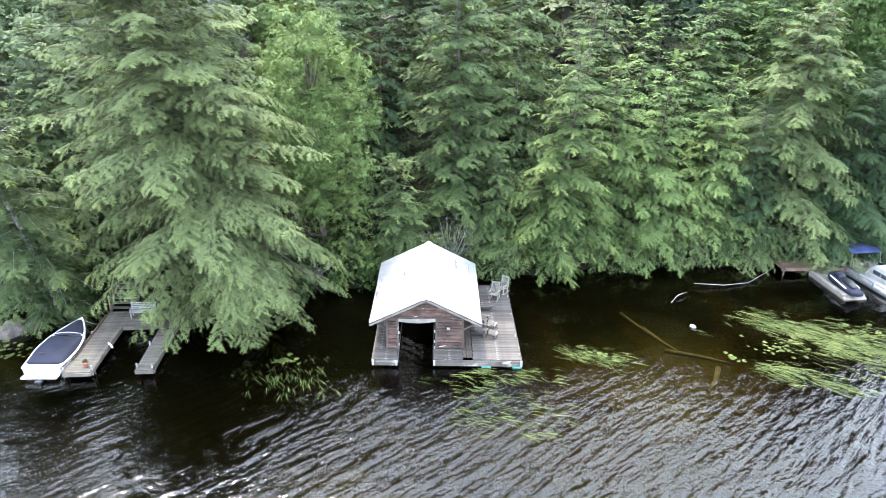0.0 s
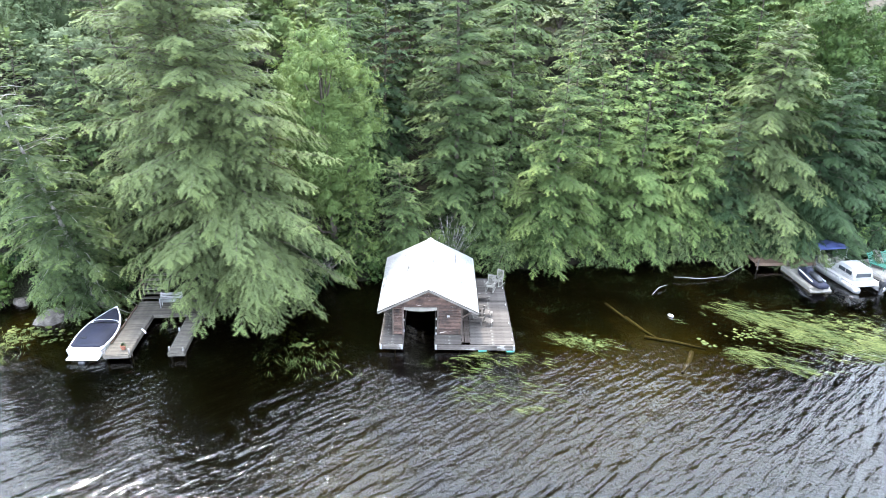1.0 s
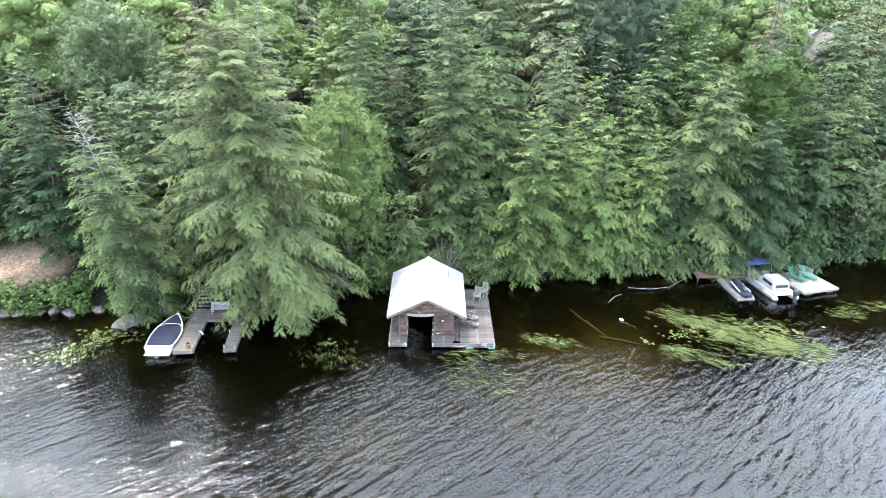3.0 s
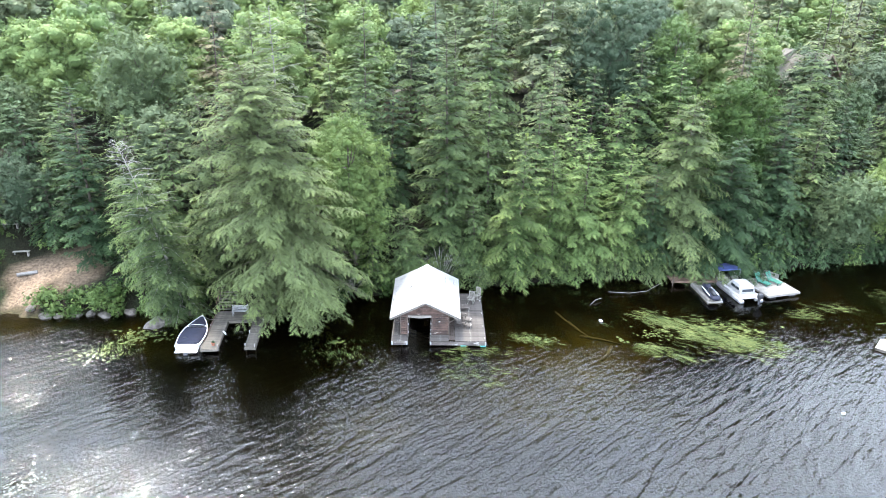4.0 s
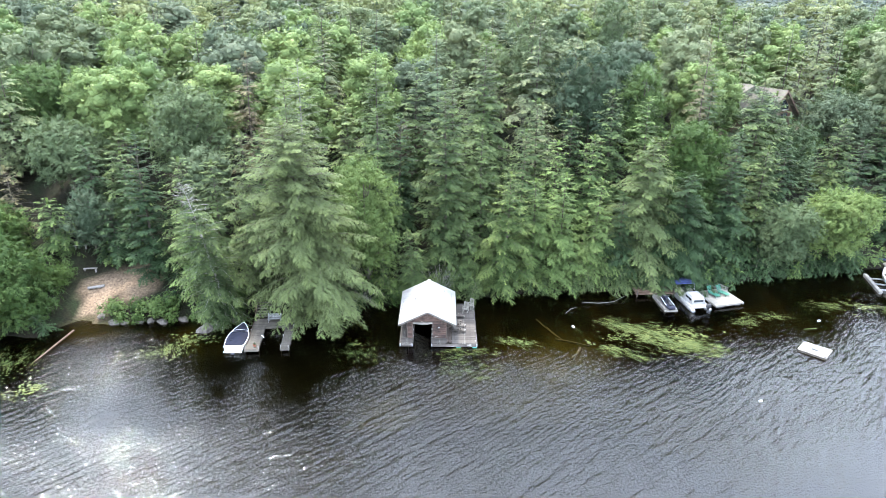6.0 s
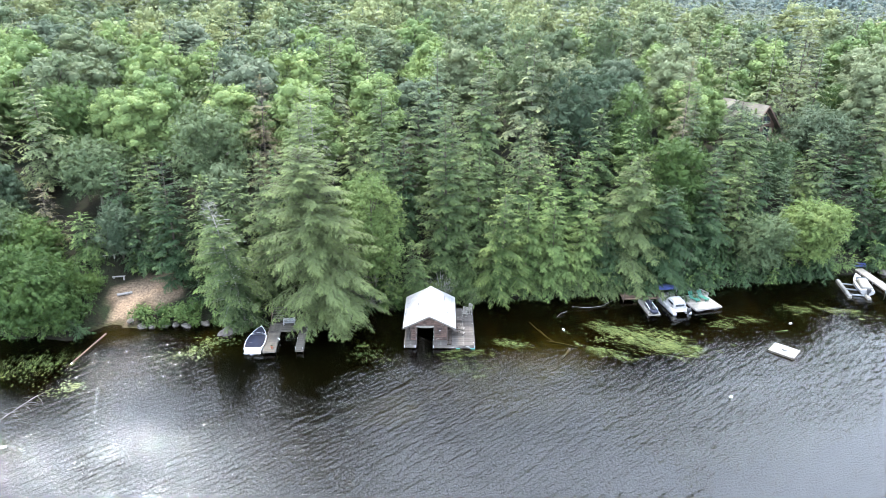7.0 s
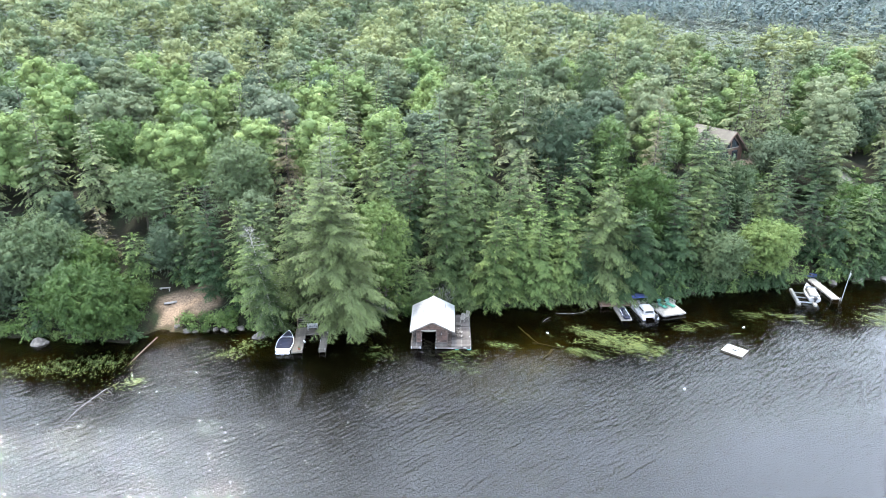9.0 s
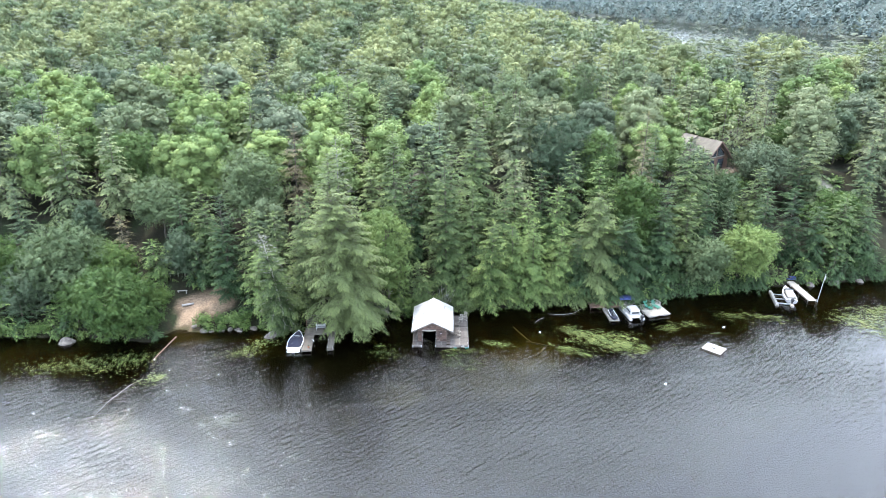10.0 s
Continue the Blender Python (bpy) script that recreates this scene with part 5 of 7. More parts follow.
def floating_deck():
    f = empty("floating_deck")
    tagged(f, "weathered grey plank deck floating round the boathouse", "deck")
    planks(f, 1.45, 4.12, 0.02, 9.5, 0.5, M_GREYWOOD, seed=1)
    planks(f, 0.92, 1.43, 0.3, 9.3, 0.46, M_OLDTIMBER, 0.17, along="y", seed=2)
    planks(f, -0.72, 0.9, 0.02, 1.08, 0.5, M_GREYWOOD, seed=3)
    planks(f, -4.12, -2.78, 0.02, 1.08, 0.5, M_GREYWOOD, seed=4)
    planks(f, -4.12, -3.46, 1.1, 8.8, 0.5, M_GREYWOOD, seed=5)
    for a, b in (((-0.76, -0.02, 0.36), (4.17, -0.02, 0.36)), ((-0.76, -0.06, 0.2), (4.17, -0.06, 0.2)), ((-4.16, -0.02, 0.36), (-2.75, -0.02, 0.36)), ((-4.16, -0.06, 0.2), (-2.75, -0.06, 0.2)),
                 ((4.16, 0.02, 0.34), (4.16, 9.55, 0.34)), ((4.2, 0.02, 0.18), (4.2, 9.55, 0.18)), ((-4.16, 0.02, 0.34), (-4.16, 8.9, 0.34)),
                 ((1.45, 9.55, 0.34), (4.2, 9.55, 0.34)), ((-0.75, 0, 0.3), (-0.75, 8.4, 0.3)), ((-2.75, 0, 0.3), (-2.75, 8.4, 0.3))):
        part("rim_beam", beam(a, b, 0.07, 0.17, bevel=0.012), M_GREYWOOD, f)
    for x in (-4.1, -2.8, -0.7, 4.12):
        part("corner_bumper", box(x - 0.06, x + 0.06, -0.13, -0.03, 0.14, 0.47, 0.02), M_SHADED_OLDWHITE, f, "white painted corner bumper")
    for x, y in ((2.2, -0.14), (3.92, -0.14), (3.98, 3.5), (3.98, 6.4)):
        part("float", box(x - 0.26, x + 0.26, y + 0.05, y + 0.4, -0.2, 0.12, 0.04), M_FOAM, f, "teal plastic float under the deck")
    for y in (0.5, 2.6, 5.2, 7.8):
        part("cleat", tube([(4.05, y - 0.12, 0.56), (4.05, y, 0.54), (4.05, y + 0.12, 0.56)], 0.022, 6), M_ALU, f, "grey metal mooring cleat")
    return f


def corrugated(x0, z0, x1, z1, y0, y1, pitch=0.23, depth=0.045, thick=0.008):
    """A ribbed sheet between the eave (x0, z0) and the ridge (x1, z1), its ribs running up the slope."""
    bm = bmesh.new()
    n = int((y1 - y0) / pitch) * 4
    d = Vector((x1 - x0, 0, z1 - z0)).normalized()
    up = Vector((-d.z, 0, d.x))
    if up.z < 0:
        up = -up
    rows = []
    for k, s in enumerate((0, 0.33, 0.66, 1)):
        row = []
        for i in range(n + 1):
            y = y0 + (y1 - y0) * i / n
            o = depth * (0.5 + 0.5 * math.cos(2 * math.pi * (y - y0) / pitch)) ** 2 + 0.006 * math.sin(y * 2.1 + k * 1.7)
            row.append(bm.verts.new(Vector((x0 + (x1 - x0) * s, y, z0 + (z1 - z0) * s)) + up * o))
        rows.append(row)
    for a, b in zip(rows, rows[1:]):
        for i in range(n):
            bm.faces.new((a[i], a[i + 1], b[i + 1], b[i]))
    bmesh.ops.solidify(bm, geom=bm.faces[:], thickness=thick)
    return bm


def slab_wall(parent, x0, x1, y, z0, z1, seed):
    """Rough half-round slabs laid one over another."""
    r = random.Random(seed)
    z = z0
    while z < z1 - 0.05:
        t = min(r.uniform(0.17, 0.3), z1 - z)
        pts = []
        n = 8
        a, c = x0 - r.uniform(0.0, 0.05), x1 + r.uniform(0.0, 0.05)
        for i in range(n + 1):
            x = a + (c - a) * i / n
            j = r.uniform(-0.024, 0.024)
            pts.append([(x, y, z + 0.02), (x, y - 0.05 + j, z + 0.03), (x, y - 0.085 + j, z + 0.35 * t), (x, y - 0.07 + j, z + 0.75 * t), (x, y, z + t - 0.006 + j * 0.4)])
        part("slab", loft(pts), M_LOG, parent, smooth=False)
        z += t


def boathouse():
    b = empty("boathouse")
    tagged(b, "old brown slab-sided boathouse with a white corrugated metal roof", "boathouse")
    # side and back walls, dark inside, run on under water to block light
    for x in (-3.4, 0.82):
        part("side_wall", box(x, x + 0.08, 1.2, 8.5, -1.6, 2.74), M_DARKWOOD, b)
    part("back_wall", box(-3.32, 0.82, 8.42, 8.5, -1.6, 2.45), M_DARKWOOD, b)
    bm = bmesh.new()
    tri = [(-3.6, 2.45), (1.1, 2.45), (-1.2, 3.74)]
    loft([[(x, 8.42, z) for x, z in tri], [(x, 8.5, z) for x, z in tri]], bm)
    part("back_gable", bm, M_DARKWOOD, b)
    # front: two slab panels, jambs, lintel and gable boards
    slab_wall(b, -3.38, -2.84, 1.14, 0.5, 2.42, 11)
    slab_wall(b, -0.54, 0.86, 1.14, 0.5, 2.42, 12)
    part("front_panel", box(-3.4, -2.84, 1.14, 1.2, 0.2, 2.45), M_DARKWOOD, b)
    part("front_panel", box(-0.54, 0.9, 1.14, 1.2, 0.2, 2.45), M_DARKWOOD, b)
    for x in (-2.84, -0.66):
        part("door_jamb", box(x, x + 0.12, 1.04, 1.2, 0.15, 2.45, 0.015), M_OLDTIMBER, b, "dark worn timber door jamb")
    for x in (-3.44, 0.84):
        part("corner_post", box(x, x + 0.1, 1.02, 1.14, 0.3, 2.5, 0.015), M_OLDTIMBER, b, "dark worn timber corner post")
    for x, z in ((-2.7, 0.75), (-2.7, 1.5), (-0.7, 0.55), (-0.7, 0.95), (-0.7, 1.6)):
        part("bumper_pad", box(x - 0.035, x + 0.035, 0.98, 1.04, z, z + 0.16, 0.015), M_SHADED_OLDWHITE, b, "white worn bumper pad")
    z, r = 2.43, random.Random(5)
    while z < 3.68:
        t = 0.18
        w0, w1 = 2.35 * (3.8 - z) / 1.35, 2.35 * (3.8 - min(z + t, 3.78)) / 1.35
        bm = loft([[(-1.2 - w0, y, z), (-1.2 + w0, y, z), (-1.2 + w1, y, z + t - 0.01), (-1.2 - w1, y, z + t - 0.01)] for y in (1.08 + r.uniform(-0.012, 0.012), 1.14)])
        part("gable_board", bm, M_LOG, b)
        z += t
    bm = loft([[(x, 1.0 - 0.05 * math.sin((x + 2.72) / 2.06 * math.pi), 2.47), (x, 0.98, 2.3 - 0.1 * math.sin((x + 2.72) / 2.06 * math.pi)), (x, 1.02, 2.3 - 0.1 * math.sin((x + 2.72) / 2.06 * math.pi)), (x, 1.04, 2.47)] for x in np.linspace(-2.72, -0.66, 9)])
    part("rolled_tarp", bm, M_CREAM, b, "pale canvas tarp sagging under the lintel")
    part("wall_plate", box(-0.02, 0.14, 1.0, 1.04, 1.8, 1.92, 0.005), M_SHADED_OLDWHITE, b, "small pale sign plate")
    # roof: two ribbed sheets, cap, rake boards, rafters
    part("roof_sheet", corrugated(-4.32, 2.36, -1.19, 3.92, 0.53, 8.9), M_ROOF, b, smooth=True)
    part("roof_sheet", corrugated(1.92, 2.36, -1.15, 3.92, 0.53, 8.9), M_ROOF, b, smooth=True)
    bm = loft([[(-1.38, y, 3.855), (-1.17, y, 3.975), (-0.96, y, 3.855), (-0.97, y, 3.84), (-1.17, y, 3.955), (-1.37, y, 3.84)] for y in (0.5, 8.93)])
    part("ridge_cap", bm, M_ROOF, b, "bent metal ridge cap")
    for y in (0.56, 8.86):
        for xe in (-4.3, 1.9):
            part("rake_board", beam((xe, y, 2.28), (-1.17, y, 3.83), 0.06, 0.11), M_ROOFEDGE, b, "weathered pale rake board")
    for y in np.arange(1.3, 8.6, 0.9):
        for xe in (-4.2, 1.8):
            part("rafter", beam((xe, y, 2.3), (-1.17, y, 3.81), 0.05, 0.1), M_DARKWOOD, b)
    for xe in (-4.28, 1.88):
        part("eave_board", beam((xe, 0.55, 2.31), (xe, 8.88, 2.31), 0.03, 0.1), M_ROOFEDGE, b, "weathered pale eave board")
    # brackets that carry the eaves
    for y in (1.2, 4.8, 8.4):
        part("brace", beam((-3.42, y, 1.7), (-4.15, y, 2.22), 0.06, 0.08), M_OLDTIMBER, b)
        part("brace", beam((0.92, y, 1.7), (1.75, y, 2.22), 0.06, 0.08), M_OLDTIMBER, b)
    return b


floating_deck()
boathouse()


def rocking_chair(x, y, z, turn):
    c = empty("rocking_chair", x, y, z, turn)
    tagged(c, "weathered white wooden rocking chair on the deck", "chair", "rocking chairs on the deck")
    for s in (-0.26, 0.26):
        part("rocker", tube([(s, -0.42, 0.1), (s, -0.2, 0.03), (s, 0.1, 0.02), (s, 0.38, 0.08), (s, 0.5, 0.14)], 0.025, 6), M_CREAM, c)
        part("front_leg", box(s - 0.025, s + 0.025, -0.27, -0.22, 0.03, 0.62, 0.006), M_CREAM, c)
        part("back_leg", beam((s, 0.2, 0.03), (s, 0.34, 1.1), 0.05, 0.05), M_CREAM, c)
        part("armrest", box(s - 0.05, s + 0.05, -0.32, 0.26, 0.62, 0.65, 0.008), M_CREAM, c)
    for k in range(6):
        part("seat_slat", box(-0.26, 0.26, -0.25 + k * 0.08, -0.185 + k * 0.08, 0.4 - 0.01 * k, 0.42 - 0.01 * k), M_CREAM, c)
    for k in range(6):
        xx = -0.2 + 0.08 * k
        part("back_slat", beam((xx, 0.22, 0.42), (xx, 0.34, 1.08), 0.045, 0.018), M_CREAM, c)
    part("top_rail", beam((-0.28, 0.345, 1.1), (0.28, 0.345, 1.1), 0.03, 0.1), M_CREAM, c)
    return c


def deck_chair(x, y, z, turn):
    c = empty("deck_chair", x, y, z, turn)
    tagged(c, "weathered grey wooden adirondack chair with a footrest", "chair", "adirondack chairs on the deck")
    for s in (-0.3, 0.3):
        part("side_rail", beam((s, -0.42, 0.36), (s, 0.5, 0.12), 0.03, 0.12), M_GREYWOOD, c)
        part("front_leg", box(s - 0.02, s + 0.02, -0.4, -0.3, 0, 0.56), M_GREYWOOD, c)
        part("armrest", box(s - 0.07, s + 0.07, -0.5, 0.3, 0.56, 0.585, 0.008), M_GREYWOOD, c)
    for k in range(6):
        yy = -0.42 + k * 0.1
        part("seat_slat", box(-0.29, 0.29, yy, yy + 0.085, 0.4 - 0.026 * k, 0.42 - 0.026 * k), M_GREYWOOD, c)
    for k in range(5):
        xx = -0.22 + 0.11 * k
        part("back_slat", beam((xx, 0.16, 0.26), (xx * 1.15, 0.5, 0.98 - 0.06 * abs(k - 2)), 0.1, 0.018), M_GREYWOOD, c)
    for s in (-0.22, 0.22):
        part("foot_leg", box(s - 0.02, s + 0.02, -1.0, -0.95, 0, 0.3), M_GREYWOOD, c)
    for k in range(5):
        yy = -1.02 + k * 0.1
        part("foot_slat", box(-0.27, 0.27, yy, yy + 0.085, 0.28 + 0.02 * k, 0.3 + 0.02 * k), M_GREYWOOD, c)
    return c


def low_table(x, y, z, turn):
    t = empty("low_table", x, y, z, turn)
    tagged(t, "low slatted grey wooden table on the deck", "table")
    for k in range(7):
        part("slat", box(-0.55, 0.55, -0.33 + k * 0.095, -0.25 + k * 0.095, 0.38, 0.41), M_GREYWOOD, t)
    for a in (-0.45, 0.45):
        part("rail", box(a - 0.03, a + 0.03, -0.33, 0.33, 0.31, 0.38), M_GREYWOOD, t)
        for b_ in (-0.28, 0.28):
            part("leg", box(a - 0.03, a + 0.03, b_ - 0.03, b_ + 0.03, 0, 0.36), M_GREYWOOD, t)
    return t


rocking_chair(3.15, 7.35, 0.52, -18)
rocking_chair(3.75, 8.3, 0.52, -40)
low_table(2.45, 5.9, 0.5, 10)
deck_chair(2.05, 3.95, 0.5, 62)
deck_chair(2.0, 2.75, 0.5, 66)

# ---- plank dock with the covered boat ----
DOCK = pose(-20.4, -1.65, 0, 0, 0, 5.4)


def plank_dock():
    d = empty("plank_dock")
    d.matrix_world = DOCK
    tagged(d, "weathered grey U-shaped plank dock on the shore", "dock")
    planks(d, 0, 1.42, 0, 4.9, 0.45, M_DOCKWOOD, 0.17, seed=21)
    planks(d, 3.72, 4.62, 0, 4.9, 0.45, M_DOCKWOOD, 0.17, seed=22)
    planks(d, 0, 4.62, 4.92, 6.9, 0.45, M_DOCKWOOD, 0.17, seed=23)
    for a, b in (((0.02, -0.03, 0.3), (1.42, -0.03, 0.3)), ((3.72, -0.03, 0.3), (4.62, -0.03, 0.3)), ((-0.02, 0, 0.3), (-0.02, 6.9, 0.3)), ((1.44, 0, 0.3), (1.44, 4.9, 0.3)), ((3.7, 0, 0.3), (3.7, 4.9, 0.3)), ((4.64, 0, 0.3), (4.64, 6.9, 0.3)), ((1.44, 4.92, 0.3), (3.7, 4.92, 0.3))):
        part("rim_beam", beam(a, b, 0.06, 0.2, bevel=0.01), M_DOCKWOOD, d)
    part("toe_rail", beam((0.06, 1.2, 0.52), (0.06, 6.2, 0.52), 0.08, 0.09), M_BROWNWOOD, d, "worn brown toe rail")
    for u, v in ((0.05, 0.1), (1.4, 0.25), (0.05, 4.0), (3.72, 0.3), (4.55, 0.15), (3.72, 2.6), (4.6, 4.8)):
        part("post", tube([(u, v, 0.1), (u + 0.01, v, 0.68)], 0.055, 8), M_DEADWOOD, d, "grey wooden mooring post")
        part("pile", tube([(u, v + 0.3, -0.9), (u, v + 0.3, 0.38)], 0.06, 7), M_BARK, d, "dark pile under the dock")
    part("cleat", tube([(1.35, 2.9, 0.5), (1.55, 2.75, 0.42), (1.62, 2.7, 0.3)], 0.05, 6), M_WHITE, d, "white rope fender over the edge")
    return d


def bench(name, m, label, mat):
    b = empty(name)
    b.matrix_world = m
    tagged(b, label, "bench")
    for k in range(4):
        part("seat_slat", box(-0.75, 0.75, -0.2 + k * 0.11, -0.105 + k * 0.11, 0.43, 0.455), mat, b)
        part("back_slat", beam((-0.75, 0.27 + 0.02 * k, 0.52 + 0.11 * k), (0.75, 0.27 + 0.02 * k, 0.52 + 0.11 * k), 0.02, 0.085), mat, b)
    for x in (-0.66, 0.66):
        part("leg", box(x - 0.03, x + 0.03, -0.2, -0.14, 0, 0.62), mat, b)
        part("back_leg", beam((x, 0.22, 0), (x, 0.36, 0.95), 0.06, 0.05), mat, b)
        part("armrest", box(x - 0.035, x + 0.035, -0.22, 0.3, 0.62, 0.65), mat, b)
        part("stretcher", beam((x, -0.18, 0.2), (x, 0.24, 0.2), 0.03, 0.04), mat, b)
    return b


def flower_pot(m):
    p = empty("flower_pot")
    p.matrix_world = m
    tagged(p, "red clay flower pot standing on the dock", "pot")
    part("pot", lathe([(0.1, 0), (0.15, 0.22), (0.17, 0.22), (0.17, 0.27), (0.14, 0.27), (0.13, 0.2)], 14), M_CLAY, p)
    r = np.random.default_rng(9)
    n = 60
    d = r.normal(size=(n, 3))
    d[:, 2] = np.abs(d[:, 2]) + 0.3
    v, f = strew(*TWIGS[3][0], np.zeros((n, 3)) + [0, 0, 0.25] + d * 0.03, d, r.normal(size=(n, 3)), r.uniform(0.08, 0.18, n))
    raw("plant", v, f, M_DARKLEAF, p)


def shore_steps():
    s = empty("shore_steps")
    s.matrix_world = DOCK @ pose(0.9, 6.95, 0.45)
    tagged(s, "grey wooden steps climbing the bank from the dock", "steps")
    for k in range(6):
        part("tread", box(-0.75, 0.75, k * 0.34, k * 0.34 + 0.3, 0.14 + k * 0.19, 0.19 + k * 0.19, 0.008), M_DOCKWOOD, s)
    for x in (-0.78, 0.78):
        part("stringer", beam((x, -0.05, 0.02), (x, 2.05, 1.15), 0.05, 0.24), M_DOCKWOOD, s)
    for k in (0, 2, 4):
        part("rail_post", box(-0.86, -0.8, k * 0.4, k * 0.4 + 0.06, 0.1 + k * 0.2, 1.0 + k * 0.22), M_BROWNWOOD, s)
    part("handrail", beam((-0.83, 0.0, 0.95), (-0.83, 1.75, 1.9), 0.06, 0.05), M_BROWNWOOD, s)


def hull_rows(L, B, depth, sheer, fine=2.2, flare=0.8, n=14, transom=0.86):
    """Cross sections of a motor boat, bow towards +y, water line at z = 0."""
    rows = []
    for i in range(n):
        u = i / (n - 1)
        half = B / 2 * (1 - max(0, (u - 0.35) / 0.65) ** fine) * (transom + (1 - transom) * min(1, u / 0.3))
        half = max(half, 0.015)
        top = sheer * (0.62 + 0.38 * u ** 1.6)
        keel = -depth * (1 - max(0, (u - 0.7) / 0.3) ** 2)
        y = L * u
        rake = 0.25 * u ** 4
        rows.append((y, half, top, keel, rake, flare))
    return rows


def motor_boat(m):
    b = empty("motor_boat")
    b.matrix_world = m
    tagged(b, "white bow-rider motor boat under a navy canvas cover", "boat")
    rows = hull_rows(4.65, 2.3, 0.35, 0.98)
    secs = []
    for y, hw, top, keel, rake, fl in rows:
        secs.append([(-hw, y + rake, top), (-hw * 0.93, y + rake * 0.6, top * 0.35), (-hw * 0.7, y, keel * 0.4), (0, y, keel), (hw * 0.7, y, keel * 0.4), (hw * 0.93, y + rake * 0.6, top * 0.35), (hw, y + rake, top)])
    bm = loft(secs, close=False)
    vs = bm.verts[:7]
    bm.verts.ensure_lookup_table()
    bm.faces.new([bm.verts[i] for i in range(7)])
    part("hull", bm, M_WHITE, b, smooth=True)
    # gunwale ring and deck
    ring = []
    for y, hw, top, keel, rake, fl in rows:
        w = max(hw - 0.16, 0.004)
        ring.append(([(-hw - 0.02, y + rake, top - 0.05), (-hw - 0.02, y + rake, top + 0.03), (-w, y + rake, top + 0.05), (-w, y + rake, top - 0.04)], [(hw + 0.02, y + rake, top - 0.05), (hw + 0.02, y + rake, top + 0.03), (w, y + rake, top + 0.05), (w, y + rake, top - 0.04)]))
    part("gunwale", loft([r[0] for r in ring]), M_WHITE, b)
    part("gunwale", loft([r[1] for r in ring]), M_WHITE, b)
    part("transom_deck", box(-1.0, 1.0, 0.0, 0.42, 0.46, 0.62, 0.05), M_WHITE, b)
    part("swim_platform", box(-0.95, 0.95, -0.42, 0.02, 0.16, 0.24, 0.05), M_WHITE, b, "white swim platform")
    part("stern_drive", box(-0.2, 0.2, -0.55, 0.0, -0.4, 0.14, 0.06), M_DARK, b, "dark stern drive")
    part("rub_rail", loft([[(s * (hw + 0.025), y + rake, top - 0.08), (s * (hw + 0.045), y + rake, top - 0.055), (s * (hw + 0.025), y + rake, top - 0.03)] for s in (1,) for y, hw, top, keel, rake, fl in rows]), M_DARK, b)

    def cover(u0, u1, hump, inset):
        secs = []
        for i in range(13):
            u = u0 + (u1 - u0) * i / 12
            half = 2.3 / 2 * (1 - max(0, (u - 0.35) / 0.65) ** 2.2) * (0.86 + 0.14 * min(1, u / 0.3)) - inset
            half = max(half, 0.02)
            top = 0.98 * (0.62 + 0.38 * u ** 1.6) + 0.05
            y = 4.65 * u + 0.25 * u ** 4
            h = hump * math.sin(math.pi * min(1, max(0, i / 12 * 0.9 + 0.08)))
            s = []
            for k in range(9):
                a = -1 + 2 * k / 8
                s.append((half * a, y, top + h * (1 - a * a) + 0.012 * math.sin(7 * u * 3 + k * 1.9)))
            s += [(half, y, top - 0.06), (-half, y, top - 0.06)]
            secs.append(s)
        return loft(secs)

    part("cockpit_cover", cover(0.09, 0.63, 0.24, 0.06), M_NAVY, b, "navy canvas cockpit cover", smooth=True)
    part("bow_cover", cover(0.665, 0.95, 0.1, 0.07), M_NAVY, b, "navy canvas bow cover", smooth=True)
    part("windscreen_frame", tube([(-0.98, 2.94, 0.84), (-0.7, 3.1, 0.95), (0, 3.18, 0.99), (0.7, 3.1, 0.95), (0.98, 2.94, 0.84)], 0.014, 6), M_WHITE, b, "white windscreen frame")
    part("cover_vent", box(-0.55, -0.25, 0.95, 1.1, 0.88, 0.92, 0.01), M_DARK, b)
    part("mooring_line", tube([(0.1, 4.655, 1.0), (0.6, 4.8, 0.62), (1.0, 5.0, 0.5)], 0.018, 5), M_CREAM, b)
    return b


plank_dock()
bench("garden_bench", DOCK @ pose(2.35, 6.0, 0.45), "pale grey slatted bench on the dock", M_ALU)
flower_pot(DOCK @ pose(1.0, 0.55, 0.45))
shore_steps()
motor_boat(pose(-21.62, -1.45, 0, 0, 0, 1.5))

# ---- boats and docks farther along the shore ----
def float_dock():
    d = empty("float_dock", 34.95, 12.2, 0, 15.5)
    tagged(d, "pale plank float with two green loungers", "dock")
    planks(d, -1.95, 1.95, -2.0, 2.1, 0.42, M_CREAM, 0.2, seed=31, along="y")
    for a, b in (((-1.98, -2.03, 0.3), (1.98, -2.03, 0.3)), ((-1.98, 2.13, 0.3), (1.98, 2.13, 0.3)), ((-1.98, -2.0, 0.3), (-1.98, 2.1, 0.3)), ((1.98, -2.0, 0.3), (1.98, 2.1, 0.3))):
        part("rim_beam", beam(a, b, 0.06, 0.2), M_CREAM, d)
    for x in (-1.2, 1.2):
        part("pontoon", box(x - 0.45, x + 0.45, -1.9, 2.0, -0.2, 0.26, 0.08), M_DARK, d, "dark plastic pontoon")


